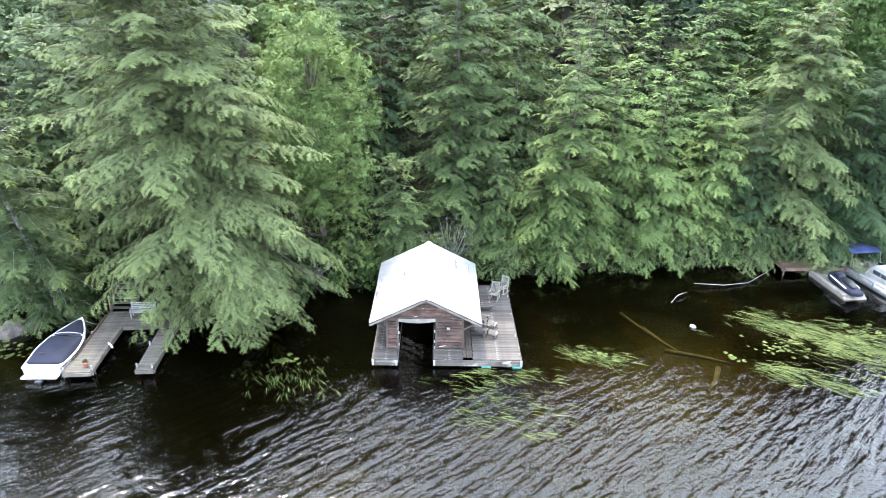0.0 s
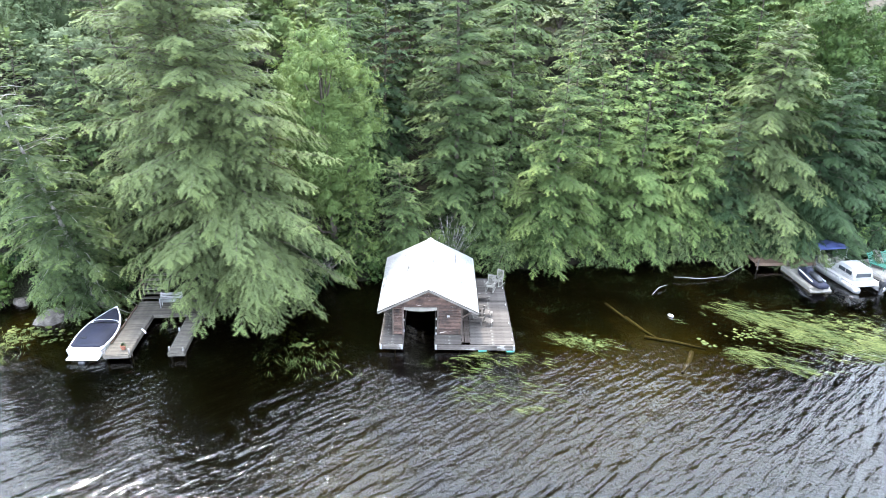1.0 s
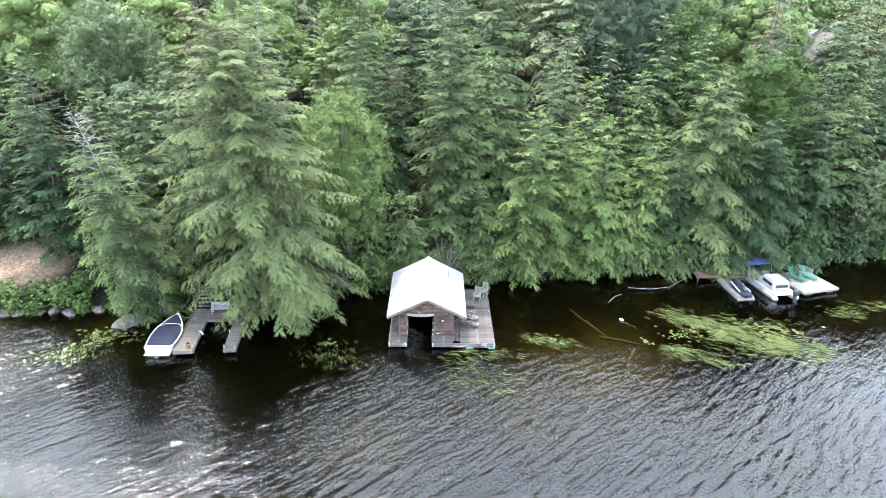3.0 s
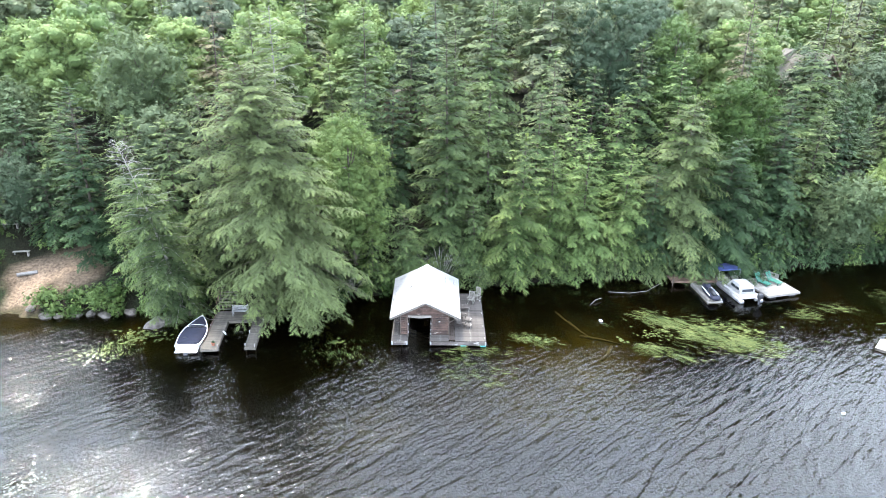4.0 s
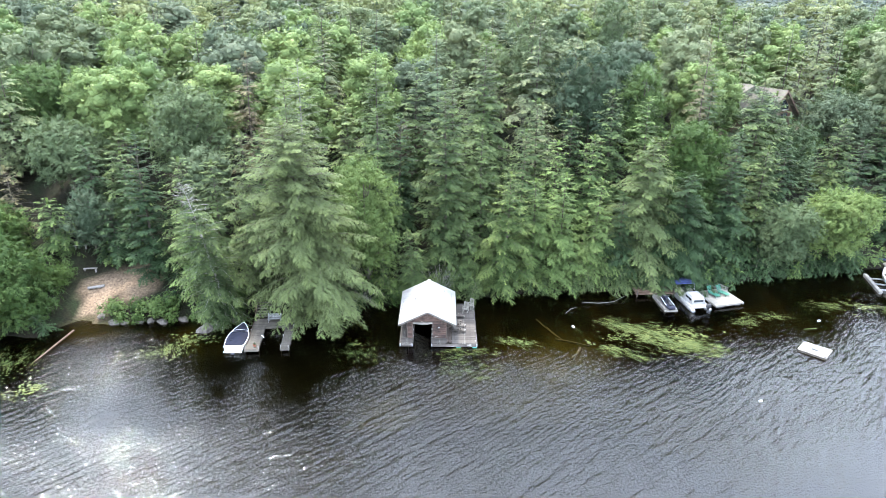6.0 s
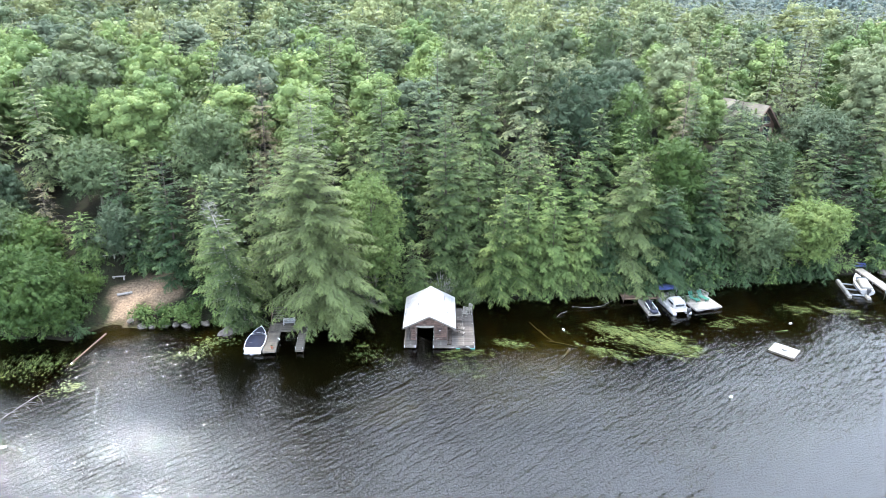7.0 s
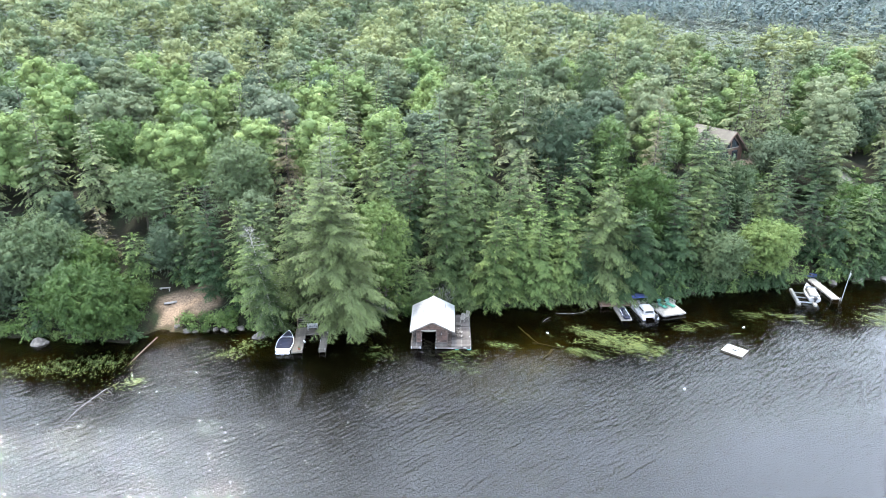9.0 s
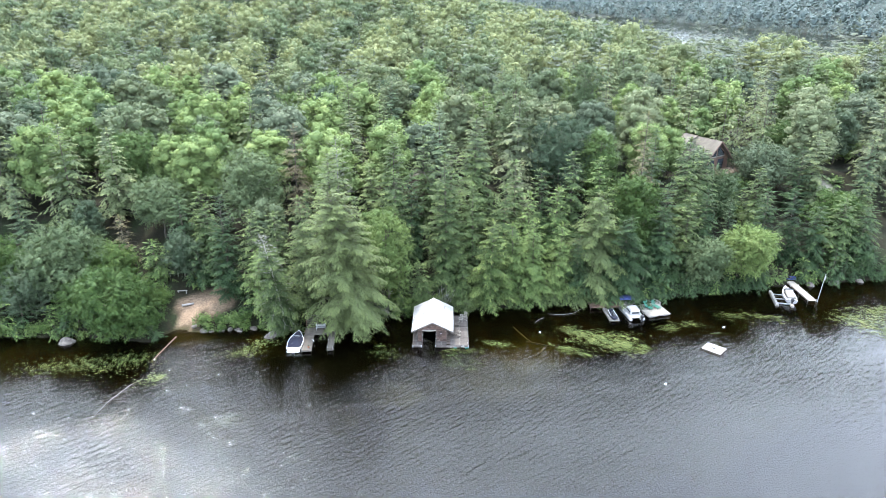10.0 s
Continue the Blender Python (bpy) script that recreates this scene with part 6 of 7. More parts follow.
def lounger(x, y, turn):
    c = empty("sun_lounger", x, y, 0.43, turn)
    tagged(c, "green plastic sun lounger with a raised back", "lounger", "loungers on the float")
    for k in range(8):
        part("seat_slat", box(-0.3, 0.3, -0.95 + k * 0.16, -0.83 + k * 0.16, 0.29, 0.315), M_GREENCHAIR, c)
    for k in range(5):
        y0, z0 = 0.36 + 0.085 * k, 0.36 + 0.14 * k
        part("back_slat", beam((-0.3, y0, z0), (0.3, y0, z0), 0.03, 0.11), M_GREENCHAIR, c)
    for s in (-0.32, 0.32):
        part("side_rail", beam((s, -0.98, 0.29), (s, 0.34, 0.29), 0.05, 0.06), M_GREENCHAIR, c)
        part("back_rail", beam((s, 0.32, 0.29), (s, 0.76, 1.02), 0.05, 0.05), M_GREENCHAIR, c)
        for yy in (-0.8, 0.25):
            part("leg", box(s - 0.03, s + 0.03, yy - 0.03, yy + 0.03, 0, 0.28), M_GREENCHAIR, c)


def outboard(parent, x, y, z):
    m = part("outboard_motor", loft([[(x + a * w, y + b * w - k * 0.02, z + h) for a, b in ((-1, -0.9), (1, -0.9), (1.1, 0.4), (0.6, 1), (-0.6, 1), (-1.1, 0.4))] for k, (w, h) in enumerate(((0.1, -0.9), (0.1, -0.2), (0.2, 0.0), (0.24, 0.2), (0.22, 0.42), (0.12, 0.5)))]), M_DARK, parent, "dark outboard motor", smooth=False)
    return m


def cabin_boat():
    b = empty("cabin_boat", 31.55, 8.9, 0, 9)
    tagged(b, "white cabin boat on twin pontoons with a blue canopy", "boat")
    for x in (-1.05, 1.05):
        part("pontoon", tube([(x, -0.1, 0.18), (x, 0.1, 0.2), (x, 5.2, 0.2), (x, 5.8, 0.34), (x, 6.1, 0.5)], [0.2, 0.28, 0.28, 0.22, 0.06], 10), M_ALU, b, "grey metal pontoon", smooth=True)
    part("deck", box(-1.2, 1.2, 0.05, 5.9, 0.46, 0.56, 0.02), M_SHADED_OLDWHITE, b)
    part("cabin", loft([[(-0.85, y, 0.56), (0.85, y, 0.56), (0.82, y, z * 0.8), (0.7, y, z), (-0.7, y, z), (-0.82, y, z * 0.8)] for y, z in ((0.9, 1.2), (1.1, 1.42), (2.6, 1.48), (3.0, 1.1), (3.3, 0.7))]), M_SHADED_OLDWHITE, b)
    for s in (-1, 1):
        for y0, y1 in ((1.15, 1.75), (1.85, 2.5)):
            part("window", box(s * 0.845 - 0.02, s * 0.845 + 0.02, y0, y1, 0.95, 1.22), M_GLASS, b, "dark cabin window")
    part("rear_window", box(-0.6, 0.6, 0.86, 0.93, 0.85, 1.13), M_GLASS, b, "dark rear window")
    for s in (-1.16, 1.16):
        part("rail", tube([(s, 0.3, 0.56), (s, 0.35, 0.98), (s, 5.3, 0.98), (s, 5.7, 0.56)], 0.022, 5), M_ALU, b, "thin metal rail")
    for k, (x, y) in enumerate(((-0.6, 4.4), (0.6, 4.4))):
        part("seat", box(x - 0.4, x + 0.4, y - 0.3, y + 0.3, 0.56, 0.98, 0.06), M_CREAM, b, "cream vinyl seat")
    part("canopy", loft([[(-1.25, y, z - 0.12), (-0.6, y, z), (0.6, y, z), (1.25, y, z - 0.12), (1.25, y, z - 0.16), (-1.25, y, z - 0.16)] for y, z in ((4.3, 1.86), (4.9, 1.96), (5.8, 1.88), (6.15, 1.74))]), M_BLUE, b, "blue canvas canopy")
    for s in (-1.18, 1.18):
        for y0, y1 in ((4.2, 4.4), (5.2, 5.9)):
            part("canopy_pole", tube([(s, y0, 0.9), (s, y1, 1.74)], 0.022, 5), M_ALU, b)
    part("fender", tube([(-1.36, 1.6, 0.2), (-1.36, 1.6, 0.3), (-1.36, 1.6, 0.6), (-1.36, 1.6, 0.7)], [0.03, 0.11, 0.11, 0.03], 8), M_SHADED_OLDWHITE, b, "white fender")
    outboard(b, 0.55, -0.35, 0.75)
    part("motor_bracket", box(0.3, 0.8, -0.25, 0.1, 0.3, 0.6, 0.03), M_ALU, b)


def jet_ski():
    d = empty("ski_ramp", 27.75, 10.9, 0, 4)
    tagged(d, "pale floating ramp that carries a jet ski", "ramp")
    part("ramp", loft([[(-0.8, y, -0.1), (0.8, y, -0.1), (0.8, y, z), (0.35, y, z - 0.06), (-0.35, y, z - 0.06), (-0.8, y, z)] for y, z in ((-2.1, 0.12), (-1.6, 0.28), (2.1, 0.34))]), M_CREAM, d)
    for x in (-0.62, 0.62):
        part("side_float", box(x - 0.17, x + 0.17, -1.9, 2.2, 0.05, 0.36, 0.06), M_CREAM, d)
    j = empty("jet_ski", 27.8, 10.2, 0.3, 4)
    tagged(j, "dark blue and white jet ski on its ramp", "jet ski")
    part("hull", loft([[(-w, y, 0.26), (-w * 0.8, y, 0.05), (0, y, 0.0), (w * 0.8, y, 0.05), (w, y, 0.26), (w * 0.7, y, h), (-w * 0.7, y, h)] for y, w, h in ((-1.5, 0.46, 0.34), (-0.9, 0.55, 0.4), (0.2, 0.56, 0.46), (1.0, 0.46, 0.54), (1.5, 0.24, 0.5), (1.75, 0.05, 0.42))]), M_NAVY, j, smooth=True)
    part("seat", loft([[(-w, y, 0.38), (w, y, 0.38), (w * 0.7, y, h), (-w * 0.7, y, h)] for y, w, h in ((-1.1, 0.2, 0.62), (-0.6, 0.24, 0.74), (0.1, 0.2, 0.72), (0.3, 0.16, 0.68))]), M_DARK, j, "black seat", smooth=True)
    part("console", loft([[(-w, y, 0.44), (w, y, 0.44), (w * 0.6, y, h), (-w * 0.6, y, h)] for y, w, h in ((0.25, 0.26, 0.78), (0.6, 0.3, 0.92), (1.1, 0.26, 0.68), (1.5, 0.1, 0.5))]), M_NAVY, j, "dark blue front cowl", smooth=True)
    part("handlebar", tube([(-0.38, 0.35, 0.98), (-0.15, 0.5, 0.96), (0.15, 0.5, 0.96), (0.38, 0.35, 0.98)], 0.03, 6), M_DARK, j)
    for s in (-0.5, 0.5):
        part("side_stripe", beam((s, -0.9, 0.36), (s * 0.86, 1.0, 0.48), 0.06, 0.07), M_WHITE, j, "white stripe panel")


def shore_dock():
    d = empty("shore_dock", 26.2, 13.6, 0, 3)
    tagged(d, "brown plank dock under the overhanging boughs", "dock")
    planks(d, -1.6, 3.4, -0.7, 1.1, 0.55, M_BROWNWOOD, 0.2, seed=41, along="y")
    for y in (-0.72, 1.12):
        part("rim_beam", beam((-1.6, y, 0.42), (3.4, y, 0.42), 0.06, 0.18), M_BROWNWOOD, d)
    for x in (-1.4, 1.0, 3.2):
        part("post", tube([(x, -0.75, -1), (x, -0.75, 0.9)], 0.06, 7), M_BARK, d)


def row_boat(name, x, y, z, turn, mat, label, L=4.0, B=1.3):
    b = empty(name, x, y, z, turn)
    tagged(b, label, "boat")
    secs, inner = [], []
    for i in range(11):
        u = i / 10
        hw = B / 2 * (1 - abs(2 * u - 0.9) ** 2.4 / 1.35)
        hw = max(hw, 0.03)
        top = 0.42 + 0.16 * (2 * u - 1) ** 2
        secs.append([(-hw, L * (u - 0.5), top), (-hw * 0.8, L * (u - 0.5), 0.12), (0, L * (u - 0.5), 0.0), (hw * 0.8, L * (u - 0.5), 0.12), (hw, L * (u - 0.5), top), (hw * 0.94, L * (u - 0.5), top), (hw * 0.74, L * (u - 0.5), 0.16), (0, L * (u - 0.5), 0.05), (-hw * 0.74, L * (u - 0.5), 0.16), (-hw * 0.94, L * (u - 0.5), top)])
    part("hull", loft(secs), mat, b, smooth=False)
    for v in (-0.9, 0.3, 1.1):
        part("thwart", box(-B * 0.42, B * 0.42, v - 0.12, v + 0.12, 0.3, 0.33), M_DOCKWOOD, b)


float_dock()
lounger(34.2, 12.7, 30)
lounger(35.5, 13.0, 33)
cabin_boat()
jet_ski()
shore_dock()
row_boat("row_boat", 35.6, 16.0, 0.05, 34, M_CREAM, "pale grey rowing boat tied behind the float")


def swim_raft():
    r = empty("swim_raft", 40.5, -0.2, 0, -43)
    tagged(r, "pale square swim raft with a small ladder frame", "raft")
    planks(r, -1.4, 1.4, -1.15, 1.15, 0.27, M_CREAM, 0.2, seed=51)
    for a, b in (((-1.42, -1.18, 0.15), (1.42, -1.18, 0.15)), ((-1.42, 1.18, 0.15), (1.42, 1.18, 0.15)), ((-1.42, -1.15, 0.15), (-1.42, 1.15, 0.15)), ((1.42, -1.15, 0.15), (1.42, 1.15, 0.15))):
        part("rim_beam", beam(a, b, 0.06, 0.22), M_DOCKWOOD, r)
    part("box_frame", box(-0.25, 0.3, -0.25, 0.25, 0.28, 0.5, 0.03), M_ALU, r, "small grey metal box")
    for s in (-0.22, 0.27):
        part("ladder_rail", tube([(s, 0.35, 0.27), (s, 0.35, 0.7), (s, 0.1, 0.72), (s, -0.1, 0.5)], 0.025, 6), M_ALU, r, "thin metal ladder rail")
    for x, y in ((-1.3, 1.05), (1.25, -1.05)):
        part("cleat", box(x - 0.09, x + 0.09, y - 0.05, y + 0.05, 0.27, 0.33, 0.015), M_DARK, r, "dark mooring cleat")


def speed_boat():
    l = empty("boat_lift", 58.3, 16.8, 0, -13)
    tagged(l, "pale floating boat lift", "boat lift")
    for x in (-1.3, 1.1):
        part("side_float", box(x - 0.25, x + 0.25, -2.8, 3.0, -0.1, 0.38, 0.08), M_CREAM, l)
    for y in (-1.8, 0, 1.8):
        part("cross_beam", box(-1.3, 1.1, y - 0.1, y + 0.1, 0.1, 0.24), M_ALU, l)
    b = empty("speed_boat", 59.0, 14.9, 0.25, -13)
    tagged(b, "white speedboat with a pale cover on the lift", "boat")
    secs = []
    for y, hw, top, keel, rake, fl in hull_rows(5.2, 2.1, 0.3, 0.95):
        secs.append([(-hw, y + rake, top), (-hw * 0.93, y + rake * 0.6, top * 0.35), (0, y, keel), (hw * 0.93, y + rake * 0.6, top * 0.35), (hw, y + rake, top), (hw * 0.6, y + rake, top + 0.12), (-hw * 0.6, y + rake, top + 0.12)])
    part("hull", loft(secs), M_SHADED_OLDWHITE, b)
    part("cockpit_cover", loft([[(-0.75, y, 0.8), (0.75, y, 0.8), (0.5, y, z), (-0.5, y, z)] for y, z in ((0.5, 1.0), (1.4, 1.25), (2.6, 1.4), (3.2, 1.0))]), M_CREAM, b, "pale canvas cover", smooth=True)
    part("windscreen", loft([[(x, y, 1.0), (x, y + 0.25, 1.38), (x, y + 0.28, 1.38), (x, y + 0.03, 1.0)] for x, y in ((-0.8, 2.7), (0, 2.95), (0.8, 2.7))]), M_GLASS, b, "dark windscreen")
    outboard(b, 0, -0.2, 0.6)


def far_pier():
    p = empty("white_pier", 63.05, 15.8, 0, 1)
    tagged(p, "pale narrow plank pier running out from the shore", "pier")
    planks(p, -0.65, 0.65, 0, 9.5, 0.4, M_CREAM, 0.24, seed=61)
    for x in (-0.66, 0.66):
        part("rim_beam", beam((x, 0, 0.28), (x, 9.5, 0.28), 0.06, 0.2), M_CREAM, p)
    for y in (0.3, 3.3, 6.3, 9.2):
        for x in (-0.7, 0.7):
            part("post", tube([(x, y, -1), (x, y, 0.55)], 0.05, 6), M_ALU, p)
    f = empty("flagpole", 63.9, 16.0, 0, 0)
    tagged(f, "slim white flagpole at the end of the pier", "flagpole")
    part("pole", tube([(0, 0, -0.4), (0.25, 0.05, 2.6), (0.5, 0.1, 5.2)], [0.06, 0.05, 0.03], 8), M_SHADED_OLDWHITE, f)
    part("flag", loft([[(0.42 + 0.09 * k, 0.1 + 0.06 * math.sin(k * 1.3), 4.9 - 0.06 * k), (0.42 + 0.09 * k, 0.12 + 0.06 * math.sin(k * 1.3), 4.9 - 0.06 * k), (0.36 + 0.06 * k, 0.12 + 0.06 * math.sin(k * 1.3), 4.2 - 0.1 * k), (0.36 + 0.06 * k, 0.1 + 0.06 * math.sin(k * 1.3), 4.2 - 0.1 * k)] for k in range(4)]), M_SHADED_OLDWHITE, f, "limp pale flag")


swim_raft()
speed_boat()
far_pier()
row_boat("blue_boat", 62.4, 24.6, 0.5, 70, M_BLUE, "small blue boat drawn up on the bank", 3.4, 1.2)


# ---- buoys, rocks, logs ----
def buoy(x, y, turn, s=1.0):
    b = part("mooring_buoy", tube([(-0.28 * s, 0, 0.04), (-0.2 * s, 0, 0.05), (0.12 * s, 0, 0.06), (0.26 * s, 0, 0.05), (0.32 * s, 0, 0.04)], [0.05 * s, 0.13 * s, 0.15 * s, 0.1 * s, 0.03 * s], 10), M_WHITE, smooth=True)
    b.matrix_world = pose(x, y, 0.02, 0, 0, turn)
    tagged(b, "small white buoy floating on the water", "buoy", "buoys")


buoy(15.4, 4.8, -50, 0.7)
buoy(44.6, 6.8, 10, 0.7)
buoy(30.6, -9.5, 10, 0.6)


def rock(x, y, z, a, b, c, seed):
    bm = bmesh.new()
    bmesh.ops.create_icosphere(bm, subdivisions=3, radius=1)
    for v in bm.verts:
        k = 1 + 0.38 * noise.noise(v.co * 1.1 + Vector((seed * 7.3, 0, 0))) + 0.14 * noise.noise(v.co * 3.1 + Vector((seed, 3, 1)))
        v.co = Vector((v.co.x * a, v.co.y * b, max(v.co.z, -0.6) * c)) * k
    ob = part("shore_rock", bm, M_ROCK, smooth=False)
    ob.matrix_world = pose(x, y, z, 0, 0, seed * 47)
    tagged(ob, "grey-brown lichened rock at the water's edge", "rock", "rocks of the shore")


for i, (x, y, a, b, c) in enumerate(((-26.0, 3.3, 1.1, 0.8, 0.75), (-25.2, 4.0, 0.6, 0.5, 0.5), (-23.6, 5.6, 0.7, 0.5, 0.45), (-56.4, 0.9, 1.2, 0.8, 0.7), (-34.2, 5.0, 0.5, 0.4, 0.35), (-33.0, 5.2, 0.45, 0.4, 0.35), (-31.6, 5.0, 0.7, 0.4, 0.35), (-37.0, 4.6, 0.6, 0.4, 0.4), (-35.8, 4.7, 0.4, 0.4, 0.3),
                                    (-38.6, 5.2, 0.5, 0.4, 0.3), (-29.4, 5.6, 0.6, 0.5, 0.4), (71.0, 24.0, 1.1, 0.7, 0.6), (66.2, 23.0, 0.9, 0.7, 0.6), (76, 24.6, 0.8, 0.6, 0.5), (79.5, 46.5, 0.6, 0.5, 0.5), (81, 45.8, 0.5, 0.4, 0.4), (82.3, 45.2, 0.5, 0.5, 0.4))):
    rock(x, y, max(gz(x, y), 0) + 0.02 if y < 30 else gz(x, y), a, b, c, i + 1)


def log(points, radii, mat, label, name="log"):
    ob = part(name, tube(points, radii, 9), mat, smooth=True)
    tagged(ob, label, "log", "logs in the water")


log([(-40.4, 2.4, 0.3), (-41.0, -1.2, 0.12), (-41.6, -4.6, -0.1)], [0.11, 0.09, 0.05], M_BROWNWOOD, "brown log lying half sunk off the bank")
log([(12.4, 5.2, -0.3), (13.2, 3.4, -0.34), (14.0, 2.2, -0.4)], [0.12, 0.11, 0.07], M_DEADWOOD, "sunken log in the brown shallows", "sunken_log")
log([(13.0, 2.5, -0.32), (14.8, 1.9, -0.32), (16.6, 1.1, -0.36)], [0.13, 0.12, 0.08], M_DEADWOOD, "sunken log in the brown shallows", "sunken_log")
log([(15.5, 0.7, -0.36), (14.9, -0.5, -0.38), (14.2, -1.5, -0.42)], [0.16, 0.15, 0.1], M_DEADWOOD, "sunken log in the brown shallows", "sunken_log")
log([(11.5, 7.2, -0.3), (12.3, 5.2, -0.3), (12.9, 4.0, -0.36)], [0.09, 0.08, 0.05], M_DEADWOOD, "sunken log in the brown shallows", "sunken_log")
log([(15.1, 8.1, 0.02), (15.8, 8.9, 0.22), (16.6, 9.4, 0.2)], [0.02, 0.028, 0.015], M_DEADWOOD, "bare bleached branch lying in the water", "branch")
log([(17.5, 10.6, 0.3), (19.6, 10.6, 0.18), (21.6, 11.2, 0.12), (23.4, 12.2, 0.6)], [0.028, 0.028, 0.022, 0.014], M_DEADWOOD, "bare bleached branch lying in the water", "branch")
log([(41.8, 4.7, 0.02), (43.4, 5.0, 0.04)], [0.07, 0.05], M_WEED, "drifting yellow-green reed stalk", "reed_stalk")


def snag():
    """The fallen tree whose bare crown lies in the water."""
    s = empty("fallen_tree", -41.6, -10.5, 0, 0)
    tagged(s, "bare grey fallen tree lying in the water", "fallen tree")
    r = np.random.default_rng(4)
    part("trunk", tube([(0.5, 2.2, -0.3), (-0.2, 0.0, 0.02), (-1.3, -4.0, 0.1), (-1.9, -8.5, -0.1)], [0.06, 0.055, 0.045, 0.015], 8), M_SNAG, s, smooth=True)
    for i in range(64):
        t = r.uniform(0.1, 1)
        o = np.array([0.2 - 2.1 * t, 1.2 - 9.5 * t, 0.05])
        d = np.array([r.choice([-1, 1]) * r.uniform(0.4, 1), r.uniform(-0.9, 0.2), r.uniform(-0.02, 0.22)]) * r.uniform(0.9, 2.6)
        part("branch", tube([o, o + d * 0.5 + r.normal(0, 0.12, 3) * (1, 1, 0.4), o + d + r.normal(0, 0.2, 3) * (1, 1, 0.3)], [0.022, 0.016, 0.008], 4), M_SNAG, s)


snag()


# ---- water weed and lily leaves ----
BLADE_V = np.array([(0, -0.012, -0.03), (0, 0.012, -0.03), (0.35, 0.018, 0.02), (0.35, -0.018, 0.02), (0.7, 0.014, 0.016), (0.7, -0.014, 0.016), (1, 0.003, -0.01)])
BLADE_F = np.array([(0, 1, 2), (0, 2, 3), (3, 2, 4), (3, 4, 5), (5, 4, 6)])


def weeds(seed, patches, label):
    r = np.random.default_rng(seed)
    pos, along, size = [], [], []
    for cx, cy, rx, ry, tilt, n, heading, L in patches:
        done = 0
        ct, st = math.cos(radians(tilt)), math.sin(radians(tilt))
        while done < n * 1.5:
            a, b = r.normal(0, 0.5), r.normal(0, 0.5)
            # thin lanes of open water between the tufts
            if math.sin(a * 9 + 3 * math.sin(b * 4)) + 0.6 * math.sin(b * 11 + 2) < r.uniform(-1.5, 0.7):
                continue
            x, y = cx + ct * a * rx - st * b * ry, cy + st * a * rx + ct * b * ry
            k = int(r.integers(2, 6))
            h0 = heading + r.normal(0, 12)
            for _ in range(k):
                h = radians(h0 + r.normal(0, 10))
                pos.append((x + r.normal(0, 0.14), y + r.normal(0, 0.14), r.uniform(0.005, 0.03)))
                along.append((math.cos(h), math.sin(h), r.uniform(0.0, 0.05)))
                size.append(L * r.uniform(0.4, 1.05))
            done += k
    n = len(pos)
    v, f = strew(BLADE_V, BLADE_F, np.array(pos), np.array(along), np.tile([0.0, 0, 1], (n, 1)) + r.normal(0, 0.25, (n, 3)), np.array(size))
    ob = raw("water_weed", v, f, M_WEED)
    tagged(ob, label, "water weed", kind="stuff")


weeds(1, [(-8.6, -0.9, 2.6, 1.6, 0, 161, -70, 0.8)], "green ribbon weed floating in a loose patch")
weeds(2, [(1.8, -2.8, 3.6, 2.2, -20, 186, -22, 0.8), (4.6, -0.9, 2.4, 1.2, 10, 62, -35, 0.75), (2.8, -5.4, 2.6, 1.4, -20, 68, -28, 0.7), (1.8, -0.5, 1.4, 0.5, 0, 37, -10, 0.9)], "pale ribbon weed drifting in front of the boathouse")
weeds(3, [(8.2, 1.3, 2.3, 1.0, -12, 186, -38, 0.85)], "yellow-green ribbon weed beside the deck")
weeds(4, [(21.2, 5.2, 3.0, 1.6, -25, 434, -48, 1.0), (24.2, 2.6, 4.6, 2.4, -28, 930, -38, 1.05), (28.0, 0.6, 3.4, 2.2, -20, 558, -32, 1.0), (18.8, -0.2, 1.7, 1.1, -20, 204, -40, 0.9), (20.9, -1.3, 1.4, 0.8, -20, 124, -40, 0.9), (27.0, 4.2, 4.2, 1.5, -12, 204, -30, 0.9)], "broad bed of bright ribbon weed on the surface")
weeds(5, [(35.5, 6.6, 2.0, 1.2, 0, 105, -30, 0.9), (39.2, 8.0, 2.2, 1.0, 5, 124, -32, 0.9), (47.0, 10.9, 2.4, 1.3, -20, 142, -34, 0.9), (52.6, 10.6, 3.6, 1.4, -18, 204, -34, 0.9), (66.5, 9.6, 4.0, 3.0, -25, 558, -40, 1.0), (72, 12.5, 5, 2.5, 0, 434, -30, 1.0), (70, 4.5, 3.5, 2.2, -25, 322, -40, 1.0)], "scattered ribbon weed along the far bank")
weeds(6, [(-28.6, -0.6, 2.4, 1.6, 15, 297, -65, 0.8), (-26.6, 1.6, 1.2, 1.0, 0, 80, -60, 0.7), (-50.5, -5.0, 4.0, 2.4, 0, 420, -75, 0.9), (-45, -3.6, 3.6, 2.6, 0, 460, -80, 0.9), (-56, -6.0, 4, 2.2, 0, 240, -75, 0.8)], "yellowish weed crowding the cove")


